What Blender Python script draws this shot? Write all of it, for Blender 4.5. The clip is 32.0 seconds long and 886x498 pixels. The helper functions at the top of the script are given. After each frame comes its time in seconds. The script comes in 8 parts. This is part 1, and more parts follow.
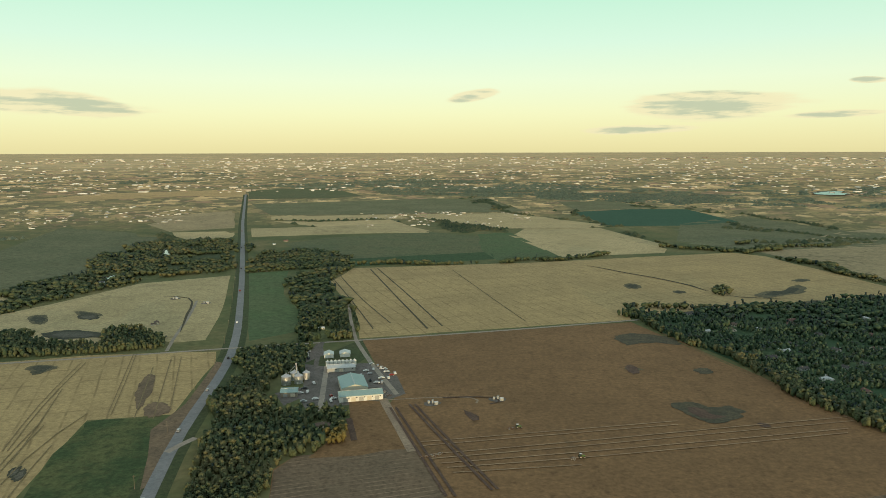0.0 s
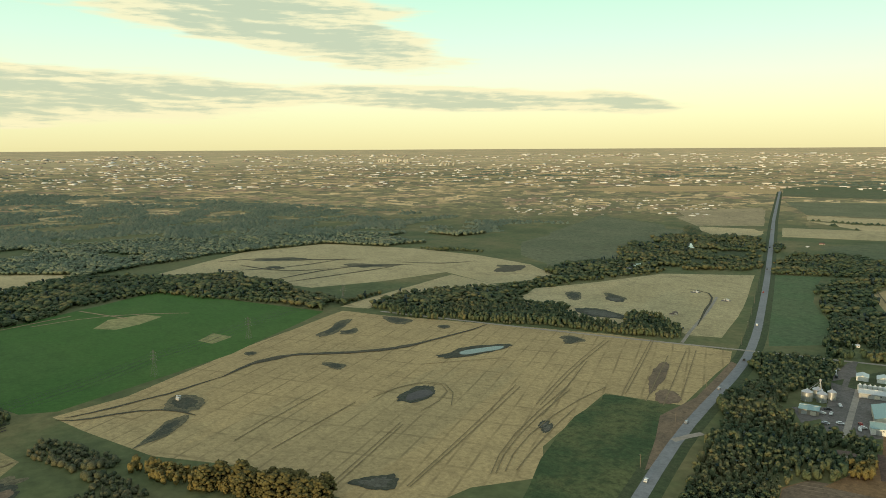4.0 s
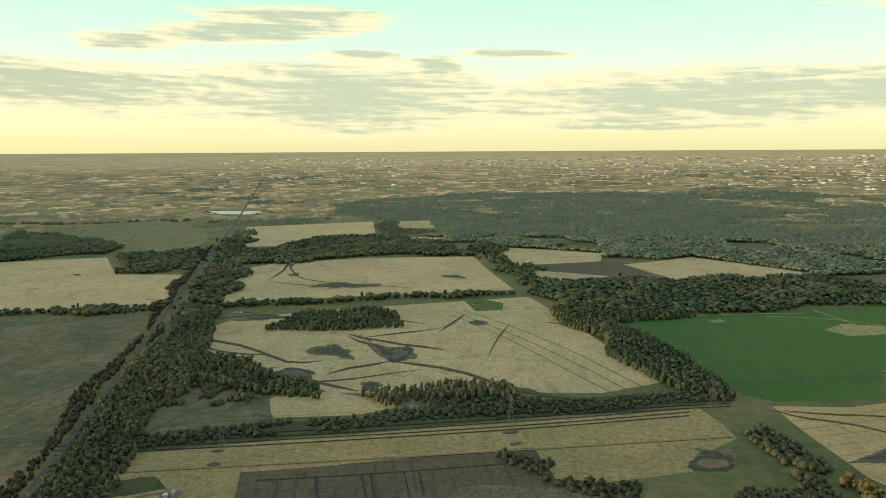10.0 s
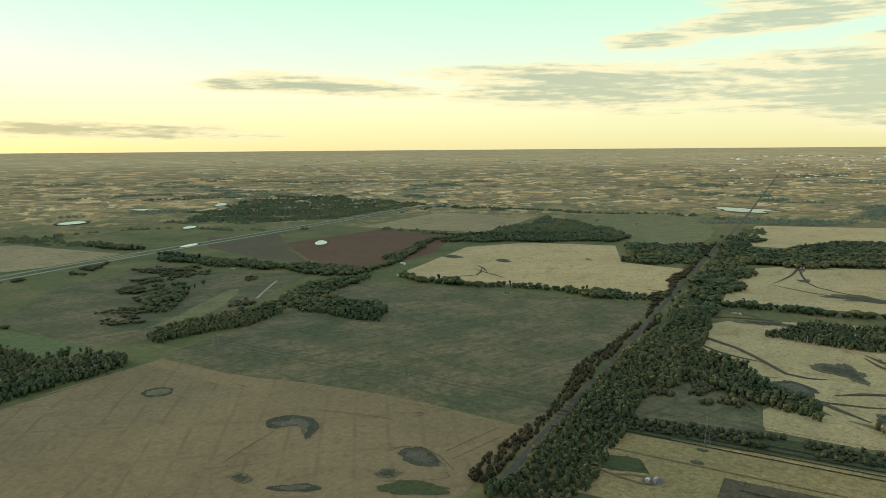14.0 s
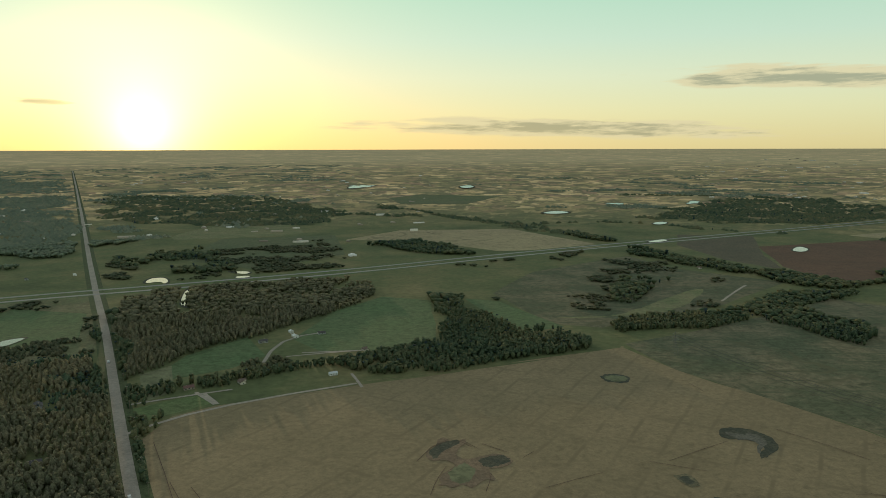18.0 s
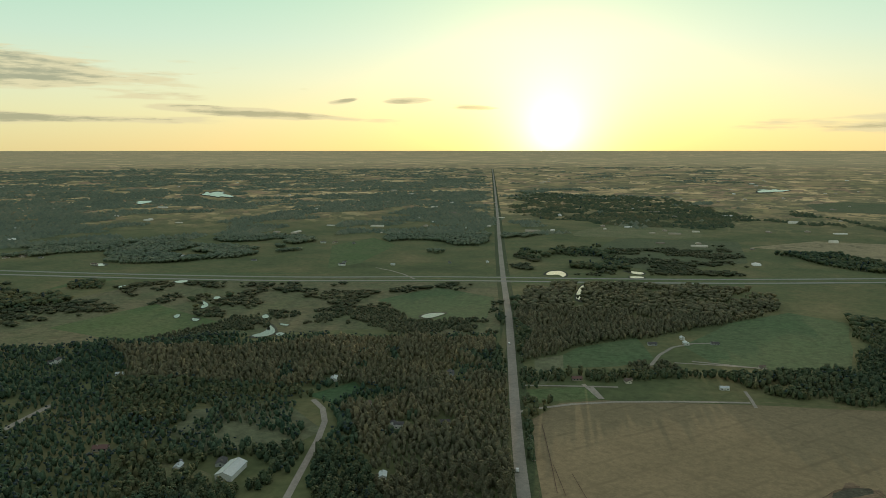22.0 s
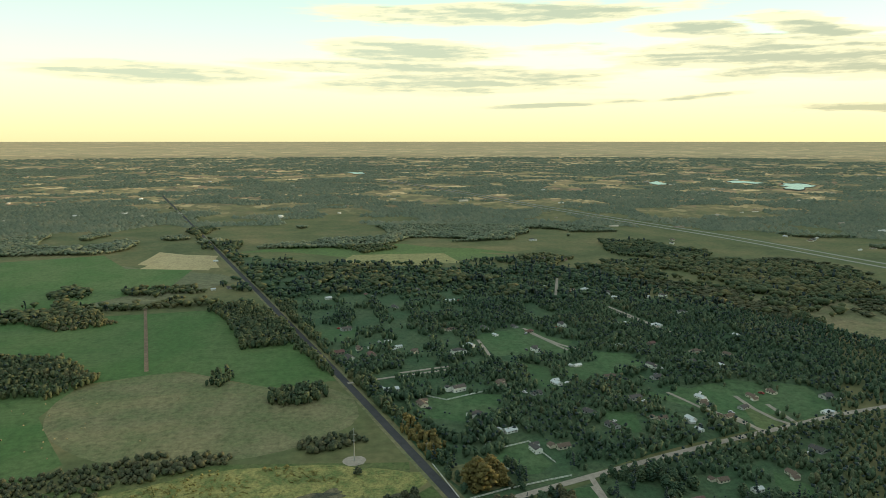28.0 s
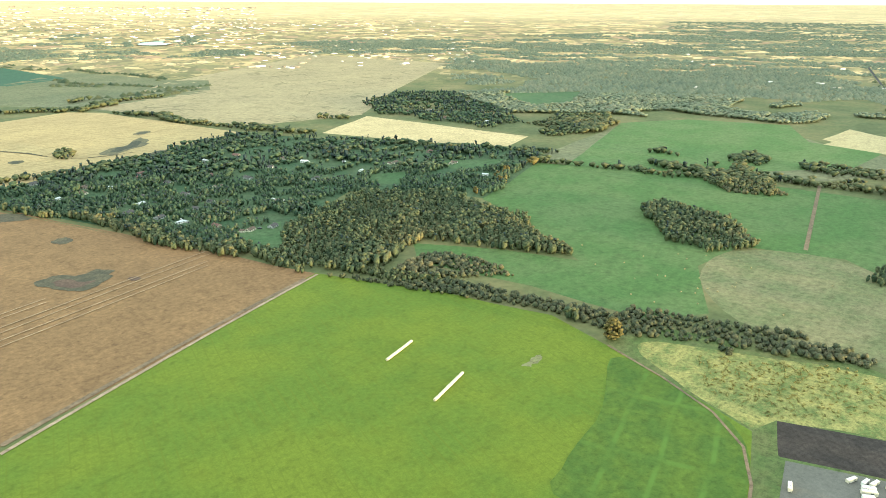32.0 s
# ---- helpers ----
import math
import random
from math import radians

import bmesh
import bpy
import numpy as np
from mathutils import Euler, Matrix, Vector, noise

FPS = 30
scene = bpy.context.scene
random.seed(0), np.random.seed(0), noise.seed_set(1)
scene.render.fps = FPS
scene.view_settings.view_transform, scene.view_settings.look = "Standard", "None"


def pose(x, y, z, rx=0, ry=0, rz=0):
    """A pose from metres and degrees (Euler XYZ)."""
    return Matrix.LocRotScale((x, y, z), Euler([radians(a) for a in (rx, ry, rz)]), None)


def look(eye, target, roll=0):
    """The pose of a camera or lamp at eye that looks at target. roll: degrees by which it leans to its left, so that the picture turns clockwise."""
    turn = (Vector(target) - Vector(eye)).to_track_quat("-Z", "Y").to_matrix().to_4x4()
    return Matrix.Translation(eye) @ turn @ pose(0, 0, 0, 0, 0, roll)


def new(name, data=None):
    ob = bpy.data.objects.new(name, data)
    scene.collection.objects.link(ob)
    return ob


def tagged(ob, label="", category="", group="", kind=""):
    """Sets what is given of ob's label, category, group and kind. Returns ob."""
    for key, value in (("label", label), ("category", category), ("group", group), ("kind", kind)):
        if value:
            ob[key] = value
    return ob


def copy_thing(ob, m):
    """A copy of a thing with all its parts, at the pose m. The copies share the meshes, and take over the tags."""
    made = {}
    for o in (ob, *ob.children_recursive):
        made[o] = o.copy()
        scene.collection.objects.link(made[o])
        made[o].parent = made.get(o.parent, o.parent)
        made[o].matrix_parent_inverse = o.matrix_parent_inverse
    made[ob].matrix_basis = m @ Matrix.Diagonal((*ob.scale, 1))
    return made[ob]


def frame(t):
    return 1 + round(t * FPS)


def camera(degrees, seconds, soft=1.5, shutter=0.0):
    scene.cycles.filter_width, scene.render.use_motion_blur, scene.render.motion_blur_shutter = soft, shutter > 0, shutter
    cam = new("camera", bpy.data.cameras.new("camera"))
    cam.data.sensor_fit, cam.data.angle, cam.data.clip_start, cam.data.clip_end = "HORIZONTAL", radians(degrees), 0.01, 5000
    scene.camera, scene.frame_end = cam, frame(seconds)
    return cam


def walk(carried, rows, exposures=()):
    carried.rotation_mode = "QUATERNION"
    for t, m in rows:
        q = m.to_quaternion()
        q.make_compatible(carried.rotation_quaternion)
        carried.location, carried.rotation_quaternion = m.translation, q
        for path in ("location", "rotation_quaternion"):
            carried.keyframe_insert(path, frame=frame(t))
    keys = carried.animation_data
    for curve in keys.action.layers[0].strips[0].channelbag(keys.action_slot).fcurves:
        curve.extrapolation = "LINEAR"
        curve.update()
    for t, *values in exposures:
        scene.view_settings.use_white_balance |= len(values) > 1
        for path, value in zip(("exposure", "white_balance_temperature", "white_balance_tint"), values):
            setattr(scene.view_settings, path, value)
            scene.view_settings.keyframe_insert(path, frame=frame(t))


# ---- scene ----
# ---- camera: one fixed eye that pans round ----
EYE = (0.0, 0.0, 220.0)
cam = camera(62.44, 32.0, soft=0.5)
# seconds, tilt, roll, heading
PATH = [
    (0, 82.42, 0.15, 1.09),
    (0.5, 82.31, 0.11, 7.81),
    (1, 82.27, 0.24, 14.04),
    (1.5, 82.21, 0.25, 19.86),
    (2, 82.17, 0.29, 24.28),
    (2.5, 82.15, 0.40, 28.32),
    (4.5, 82.17, 0.25, 45.16),
    (5, 82.19, 0.25, 49.46),
    (5.5, 82.20, 0.25, 53.85),
    (6, 82.23, 0.11, 58.34),
    (6.5, 82.25, 0.09, 62.96),
    (7, 82.27, 0.13, 67.60),
    (7.5, 82.28, 0.11, 72.17),
    (8, 82.28, 0.11, 76.58),
    (8.5, 82.30, 0.10, 81.20),
    (9, 82.31, 0.13, 85.81),
    (9.5, 82.33, 0.24, 90.46),
    (10, 82.32, 0.31, 95.10),
    (10.5, 82.33, 0.40, 99.99),
    (11, 82.30, 0.42, 105.06),
    (11.5, 82.28, 0.49, 109.91),
    (12, 82.27, 0.41, 114.61),
    (12.5, 82.25, 0.49, 119.34),
    (13, 82.22, 0.40, 124.10),
    (13.5, 82.21, 0.45, 128.75),
    (14, 82.20, 0.44, 133.39),
    (14.5, 82.21, 0.44, 138.03),
    (16.5, 82.16, 0.14, 156.77),
    (17, 82.16, 0.16, 161.07),
    (17.5, 82.17, 0.20, 165.17),
    (18, 82.16, 0.14, 169.24),
    (18.5, 82.15, 0.09, 173.40),
    (19, 82.15, 0.11, 177.51),
    (19.5, 82.17, 0.02, 181.46),
    (20, 82.18, -0.01, 185.43),
    (20.5, 82.22, -0.10, 189.15),
    (21, 82.25, -0.03, 192.57),
    (21.5, 82.28, -0.05, 196.20),
    (22, 82.26, 0.02, 199.85),
    (22.5, 82.31, 0.01, 203.68),
    (23, 82.33, 0.09, 208.05),
    (23.5, 82.33, 0.07, 212.70),
    (24, 82.33, 0.15, 217.55),
    (24.5, 82.31, 0.17, 222.40),
    (25, 82.33, 0.17, 227.91),
    (25.5, 82.32, 0.17, 234.09),
    (26, 82.27, 0.18, 240.44),
    (26.5, 82.26, 0.16, 246.75),
    (28.5, 80.00, -0.03, 264.65),
    (29, 77.29, -0.19, 266.95),
    (29.5, 74.69, -0.27, 272.44),
    (30, 73.17, -0.26, 280.94),
    (30.5, 71.96, -0.28, 289.61),
    (31, 71.53, -0.21, 298.90),
    (31.5, 71.51, -0.20, 306.84),
    (32, 71.30, -0.29, 312.30),
]

from mathutils.geometry import delaunay_2d_cdt

walk(cam, [(t, pose(*EYE, a, b, c)) for t, a, b, c in PATH],
     exposures=[(0, -0.12), (2.5, -0.12), (4.5, 0.04), (12.0, 0.1), (14.5, -0.02), (17.0, -0.45), (22.0, -0.4), (24.0, -0.22), (25.0, -0.02), (26.5, 0.16), (28.5, 0.3), (29.5, 0.65), (30.5, 1.4), (32.0, 1.72)])

# ---- sky, sun ----
SUN_AZ, SUN_EL = -168.7, 3.2
sx, sy = -math.sin(radians(SUN_AZ)), math.cos(radians(SUN_AZ))
SUN_DIR = Vector((sx * math.cos(radians(SUN_EL)), sy * math.cos(radians(SUN_EL)), math.sin(radians(SUN_EL))))
sun = new("sun", bpy.data.lights.new("sun", "SUN"))
sun.data.energy, sun.data.angle, sun.data.color = 3.0, radians(0.6), (1.0, 0.76, 0.42)
sun.matrix_world = look(SUN_DIR * 1000, (0, 0, 0))

world = bpy.data.worlds.new("evening_sky")
scene.world = world
world.use_nodes = True


class Nodes:
    """Shorthand for wiring shader nodes."""

    def __init__(self, tree):
        self.tree = tree
        tree.nodes.clear()

    def add(self, kind, inputs=(), **settings):
        n = self.tree.nodes.new(kind)
        for k, v in settings.items():
            setattr(n, k, v)
        for k, v in (inputs.items() if isinstance(inputs, dict) else enumerate(inputs)):
            if v is None:
                continue
            if isinstance(v, bpy.types.NodeSocket):
                self.tree.links.new(v, n.inputs[k])
            else:
                n.inputs[k].default_value = v
        return n

    def math(self, op, a, b=None, c=None, clamp=False):
        return self.add("ShaderNodeMath", [a, b, c], operation=op, use_clamp=clamp).outputs[0]

    def mix(self, fac, a, b, mode="MIX"):
        n = self.add("ShaderNodeMix", data_type="RGBA", blend_type=mode)
        for k, v in ((0, fac), (6, a), (7, b)):
            if isinstance(v, bpy.types.NodeSocket):
                self.tree.links.new(v, n.inputs[k])
            else:
                n.inputs[k].default_value = v
        return n.outputs[2]

    def ramp(self, fac, stops, smooth=False):
        n = self.add("ShaderNodeValToRGB", [fac])
        e = n.color_ramp.elements
        n.color_ramp.interpolation = "EASE" if smooth else "LINEAR"
        while len(e) < len(stops):
            e.new(0.5)
        for s, (p, c) in zip(e, stops):
            s.position, s.color = p, (*c, 1) if len(c) == 3 else c
        return n.outputs[0]

    def noise(self, vec, scale, detail=4.0, rough=0.55):
        return self.add("ShaderNodeTexNoise", {"Vector": vec, "Scale": scale, "Detail": detail, "Roughness": rough}).outputs[0]

    def smooth(self, v, lo, hi):
        return self.add("ShaderNodeMapRange", [v, lo, hi, 0.0, 1.0], interpolation_type="SMOOTHSTEP").outputs[0]


def build_sky():
    n = Nodes(world.node_tree)
    coord = n.add("ShaderNodeTexCoord").outputs["Generated"]
    xyz = n.add("ShaderNodeSeparateXYZ", [coord])
    x, y, z = xyz.outputs
    el = n.math("MULTIPLY", n.math("ARCSINE", z), 180 / math.pi)
    az = n.math("MULTIPLY", n.math("ARCTAN2", n.math("MULTIPLY", x, -1.0), y), 180 / math.pi)
    air = n.add("ShaderNodeTexSky", sky_type="NISHITA", sun_disc=False, sun_elevation=radians(SUN_EL),
                sun_rotation=radians(180 - 11.3), altitude=700).outputs[0]
    clear = n.ramp(n.math("DIVIDE", n.math("ADD", el, 1.0), 60.0, clamp=True), [
        (0.0, (0.66, 0.60, 0.34)), (0.017, (0.80, 0.76, 0.40)), (0.065, (0.86, 0.90, 0.56)), (0.105, (0.82, 0.94, 0.68)),
        (0.15, (0.68, 0.92, 0.73)), (0.21, (0.54, 0.88, 0.66)), (0.34, (0.47, 0.60, 0.56)), (1.0, (0.44, 0.49, 0.54))])
    clear = n.mix(1.0, clear, n.mix(1.0, air, (0.04, 0.04, 0.04, 1), "MULTIPLY"), "ADD")
    # glow round the low sun
    sink = Vector((sx, sy, 0.026)).normalized()
    dot = n.add("ShaderNodeVectorMath", [coord, tuple(sink)], operation="DOT_PRODUCT").outputs["Value"]
    off = n.math("MULTIPLY", n.math("ARCCOSINE", n.math("MINIMUM", dot, 0.99999)), 180 / math.pi)
    wide = n.math("EXPONENT", n.math("MULTIPLY", off, -1 / 13.0))
    near = n.math("EXPONENT", n.math("MULTIPLY", off, -1 / 2.3))
    low = n.math("EXPONENT", n.math("MULTIPLY", n.math("ABSOLUTE", el), -1 / 2.8))
    # clouds: long streaks laid along the bearings where they hang
    plan = n.add("ShaderNodeCombineXYZ", [n.math("MULTIPLY", az, 0.13), n.math("MULTIPLY", el, 0.95), 3.0]).outputs[0]
    wisp = n.add("ShaderNodeCombineXYZ", [n.math("MULTIPLY", az, 0.32), n.math("MULTIPLY", el, 3.4), 9.0]).outputs[0]
    puff = n.math("ADD", n.math("MULTIPLY", n.noise(plan, 1.0, 4.0, 0.5), 0.66), n.math("MULTIPLY", n.noise(wisp, 1.0, 5.0, 0.55), 0.34))
    away = n.smooth(off, 30.0, 95.0)
    puff = n.math("ADD", n.math("MULTIPLY", n.math("SUBTRACT", puff, 0.5), n.math("SUBTRACT", 1.45, n.math("MULTIPLY", away, 0.70))), 0.5)
    cover = None
    for a, e, w, h, slope in CLOUDS:
        p = n.math("DIVIDE", n.math("SUBTRACT", az, a), w * 1.15)
        q = n.math("DIVIDE", n.math("SUBTRACT", el, n.math("MULTIPLY_ADD", n.math("SUBTRACT", az, a), slope, e)), h * 1.35)
        d = n.math("ADD", n.math("MULTIPLY", p, p), n.math("MULTIPLY", q, q))
        m = n.math("EXPONENT", n.math("MULTIPLY", d, -0.9))
        cover = m if cover is None else n.math("MAXIMUM", cover, m)
    mass = n.math("ADD", n.math("MULTIPLY", cover, n.math("ADD", 0.72, n.math("MULTIPLY", away, 0.06))), puff)
    veil = n.smooth(mass, 0.76, 0.94)
    # the side towards the light stays cream, the thick parts grey, darker towards the sun
    drop = n.add("ShaderNodeVectorMath", [plan, (0.10, -0.16, 0.0)], operation="ADD").outputs[0]
    under = n.math("MULTIPLY", n.math("SUBTRACT", n.noise(drop, 1.0, 5.0, 0.6), n.noise(plan, 1.0, 5.0, 0.6)), 1.7)
    thick = n.smooth(n.math("ADD", mass, n.math("MULTIPLY", under, 1.3)), 0.88, 1.28)
    grey = n.mix(n.smooth(off, 25.0, 95.0), (0.42, 0.44, 0.30, 1), (0.56, 0.62, 0.44, 1))
    body = n.mix(thick, (0.98, 0.90, 0.56, 1), grey)
    sky = n.mix(n.math("MULTIPLY", veil, 0.86), clear, body)
    sky = n.mix(n.math("MULTIPLY", wide, 0.22), sky, (1.0, 0.90, 0.58, 1), "ADD")
    sky = n.mix(n.math("MULTIPLY", n.math("POWER", wide, 0.6), n.math("MULTIPLY", low, 0.95)), sky, (1.28, 0.95, 0.34, 1))
    sky = n.mix(n.math("MULTIPLY", near, 1.0), sky, (5.5, 4.3, 1.6, 1), "ADD")
    bg = n.add("ShaderNodeBackground", [sky, SKY])
    n.add("ShaderNodeOutputWorld", [bg.outputs[0]])


SKY = 1.0
# bearing, height, half length, half depth, slope of each bank
CLOUDS = [
    (27.9, 3.4, 4.0, 0.6, 0.101), (-1.1, 4.2, 1.7, 0.32, -0.152), (-18.4, 3.3, 5.2, 0.84, 0.0), (-26.9, 2.5, 2.8, 0.2, -0.018), (-13.6, 1.6, 3.6, 0.24, -0.014),
    (-28.6, 4.7, 1.1, 0.2, 0.048), (47.9, 8.0, 6.7, 1.49, 0.157), (40.1, 3.8, 14.8, 0.68, 0.037), (54.5, 9.0, 13.2, 1.39, 0.174), (55.6, 9.9, 10.6, 1.19, -0.009),
    (78.5, 3.6, 10.5, 1.69, -0.014), (61.8, 4.2, 12.8, 0.9, 0.024), (40.5, 3.5, 12.8, 0.48, 0.035), (78.6, 1.7, 10.6, 0.28, 0.0), (103.0, 4.1, 13.5, 2.19, 0.026),
    (74.5, 3.8, 19.3, 1.69, 0.005), (106.3, 9.9, 6.5, 0.5, -0.008), (59.5, 9.2, 4.1, 0.8, 0.256), (89.4, 7.2, 4.3, 0.28, 0.035), (142.4, 4.8, 8.7, 0.6, 0.057),
    (122.1, 4.5, 11.5, 1.49, 0.035), (104.0, 3.4, 10.8, 1.79, 0.065), (108.3, 8.9, 8.6, 0.72, -0.052), (117.8, 7.7, 3.4, 0.52, -0.015), (101.0, 7.2, 2.5, 0.28, 0.0),
    (95.7, 6.3, 2.1, 0.68, -0.023), (149.2, 4.8, 2.3, 0.52, -0.021), (160.4, 1.5, 13.8, 0.56, 0.022), (-157.3, 3.7, 1.7, 0.18, -0.03), (-162.8, 3.2, 1.8, 0.16, 0.028),
    (-152.6, 3.7, 1.0, 0.14, -0.125), (-125.2, 5.6, 13.2, 1.23, 0.045), (-116.1, 7.9, 4.1, 0.48, 0.024), (-146.4, 2.7, 7.5, 0.28, 0.053), (-117.5, 3.2, 3.2, 0.16, -0.077),
    (-102.6, 9.4, 13.4, 0.68, -0.004), (-96.0, 6.7, 7.0, 0.72, 0.036), (-100.1, 4.5, 11.1, 0.88, -0.004), (-123.7, 5.6, 14.5, 1.0, 0.069), (-124.6, 7.7, 4.3, 0.6, 0.176),
    (-107.1, 2.7, 6.6, 0.2, -0.045), (-129.6, 2.2, 11.5, 0.28, 0.004), (-77.5, 4.8, 8.5, 0.6, 0.006), (-95.0, 5.4, 11.2, 0.44, 0.018)]
build_sky()

# ---- the plan: far land is drawn in towards the eye and lifted, so that all of it keeps its bearing and drop below the horizon ----
NEAR, SPAN = 1800.0, 3050.0


def warp(x, y, z=0.0):
    x, y = np.asarray(x, float), np.asarray(y, float)
    far = np.maximum(np.hypot(x, y), 1e-6)
    k = np.where(far > NEAR, (NEAR + (far - NEAR) / (1 + np.maximum(far - NEAR, 0) / SPAN)) / far, 1.0)
    return np.stack([x * k, y * k, EYE[2] + (z - EYE[2]) * k], -1), k


def spot(x, y, turn=0.0, size=1.0, lift=0.0):
    """The pose of a thing that stands at a place of the plan."""
    p, k = warp(x, y, 0.25 * lift)
    return Matrix.LocRotScale(Vector(p), Euler((0, 0, radians(turn))), Vector((1, 1, 1)) * float(k) * size)


# ---- materials ----
def plan_coord(n):
    return n.add("ShaderNodeAttribute", attribute_name="plan").outputs["Vector"]


def finish(mat, n, colour, rough=0.95, bump=None, strength=0.3, metal=0.0, spec=0.2):
    b = n.add("ShaderNodeBsdfPrincipled", {"Base Color": colour, "Roughness": rough, "Metallic": metal, "Specular IOR Level": spec})
    if bump is not None:
        h = n.add("ShaderNodeBump", {"Height": bump, "Strength": strength, "Distance": 0.5})
        n.tree.links.new(h.outputs[0], b.inputs["Normal"])
    n.add("ShaderNodeOutputMaterial", [b.outputs[0]])
    return mat


def fresh(name):
    mat = bpy.data.materials.new(name)
    mat.use_nodes = True
    return mat, Nodes(mat.node_tree)


def land(name, base, alt, blotch=90.0, fine=6.0, rows=0.0, turn=0.0, row_tint=0.75, contrast=1.0, streak=0.0):
    """Soil, grass or stubble: blotches, grain and, where rows is given, drill rows or wheel tracks that many metres apart."""
    if "crop" not in name and "soil" not in name:
        base, alt = [tuple(a * b for a, b in zip(q, (0.975, 1.0, 1.13))) for q in (base, alt)]
    mat, n = fresh(name)
    v = plan_coord(n)
    big = n.noise(v, 1 / blotch, 5.0, 0.6)
    mid = n.noise(v, 1 / (blotch * 0.18), 4.0, 0.6)
    small = n.noise(v, 1 / fine, 3.0, 0.6)
    c = n.mix(n.smooth(big, 0.36, 0.64), (*base, 1), (*alt, 1))
    c = n.mix(n.math("MULTIPLY", n.smooth(mid, 0.45, 0.72), 0.65 * contrast), c, tuple(0.66 * a for a in base) + (1,))
    tiny = n.noise(v, 3.2 / fine, 2.0, 0.7)
    small = n.math("ADD", n.math("MULTIPLY", small, 0.6), n.math("MULTIPLY", tiny, 0.4))
    g = n.ramp(small, [(0.32, (0.50, 0.51, 0.49)), (0.50, (0.98, 0.98, 0.97)), (0.68, (1.42, 1.41, 1.36))])
    c = n.mix(0.8 * contrast, c, g, "MULTIPLY")
    tuft = n.smooth(n.noise(v, 1 / (fine * 2.3), 3.0, 0.65), 0.56, 0.70)
    c = n.mix(n.math("MULTIPLY", tuft, 0.5 * contrast), c, tuple(0.48 * a for a in alt) + (1,))
    if rows:
        spin = n.add("ShaderNodeVectorRotate", {"Vector": v, "Angle": radians(turn)}, rotation_type="Z_AXIS").outputs[0]
        xs = n.add("ShaderNodeSeparateXYZ", [spin]).outputs[0]
        shake = n.math("MULTIPLY", n.noise(v, 0.006, 2.0), rows * 0.5)
        saw = n.math("FRACT", n.math("ADD", n.math("DIVIDE", xs, rows), n.math("DIVIDE", shake, rows)))
        line = n.math("SUBTRACT", 1.0, n.smooth(n.math("ABSOLUTE", n.math("SUBTRACT", saw, 0.5)), 0.02, 0.09))
        broken = n.smooth(n.noise(v, 0.03, 3.0), 0.42, 0.62)
        ys = n.add("ShaderNodeSeparateXYZ", [spin]).outputs[1]
        cut = n.math("FRACT", n.math("ADD", n.math("DIVIDE", ys, rows * 2.6), n.math("DIVIDE", shake, rows * 1.3)))
        cut = n.math("SUBTRACT", 1.0, n.smooth(n.math("ABSOLUTE", n.math("SUBTRACT", cut, 0.5)), 0.012, 0.05))
        line = n.math("MAXIMUM", line, n.math("MULTIPLY", cut, 0.8 if rows > 12 else 0.0))
        c = n.mix(n.math("MULTIPLY", n.math("MULTIPLY", line, n.math("MULTIPLY_ADD", broken, 0.75, 0.25)), 0.8), c, tuple(row_tint * a for a in base) + (1,))
    if streak:
        bend = n.noise(v, 1 / 170.0, 3.0, 0.5)
        vein = n.math("SUBTRACT", 1.0, n.smooth(n.math("ABSOLUTE", n.math("SUBTRACT", bend, 0.5)), 0.003, 0.013))
        vein = n.math("MULTIPLY", vein, n.smooth(n.noise(v, 1 / 210.0, 3.0), 0.45, 0.55))
        pool = n.smooth(n.noise(v, 1 / 75.0, 5.0, 0.6), 0.675, 0.71)
        c = n.mix(n.math("MULTIPLY", n.math("MAXIMUM", vein, pool), streak), c, (0.115, 0.108, 0.058, 1))
    shift = n.add("ShaderNodeObjectInfo").outputs["Random"]
    c = n.mix(1.0, c, n.ramp(shift, [(0.0, (0.90, 0.92, 0.90)), (1.0, (1.08, 1.06, 1.04))]), "MULTIPLY")
    return finish(mat, n, c, 0.95, small, 0.25)


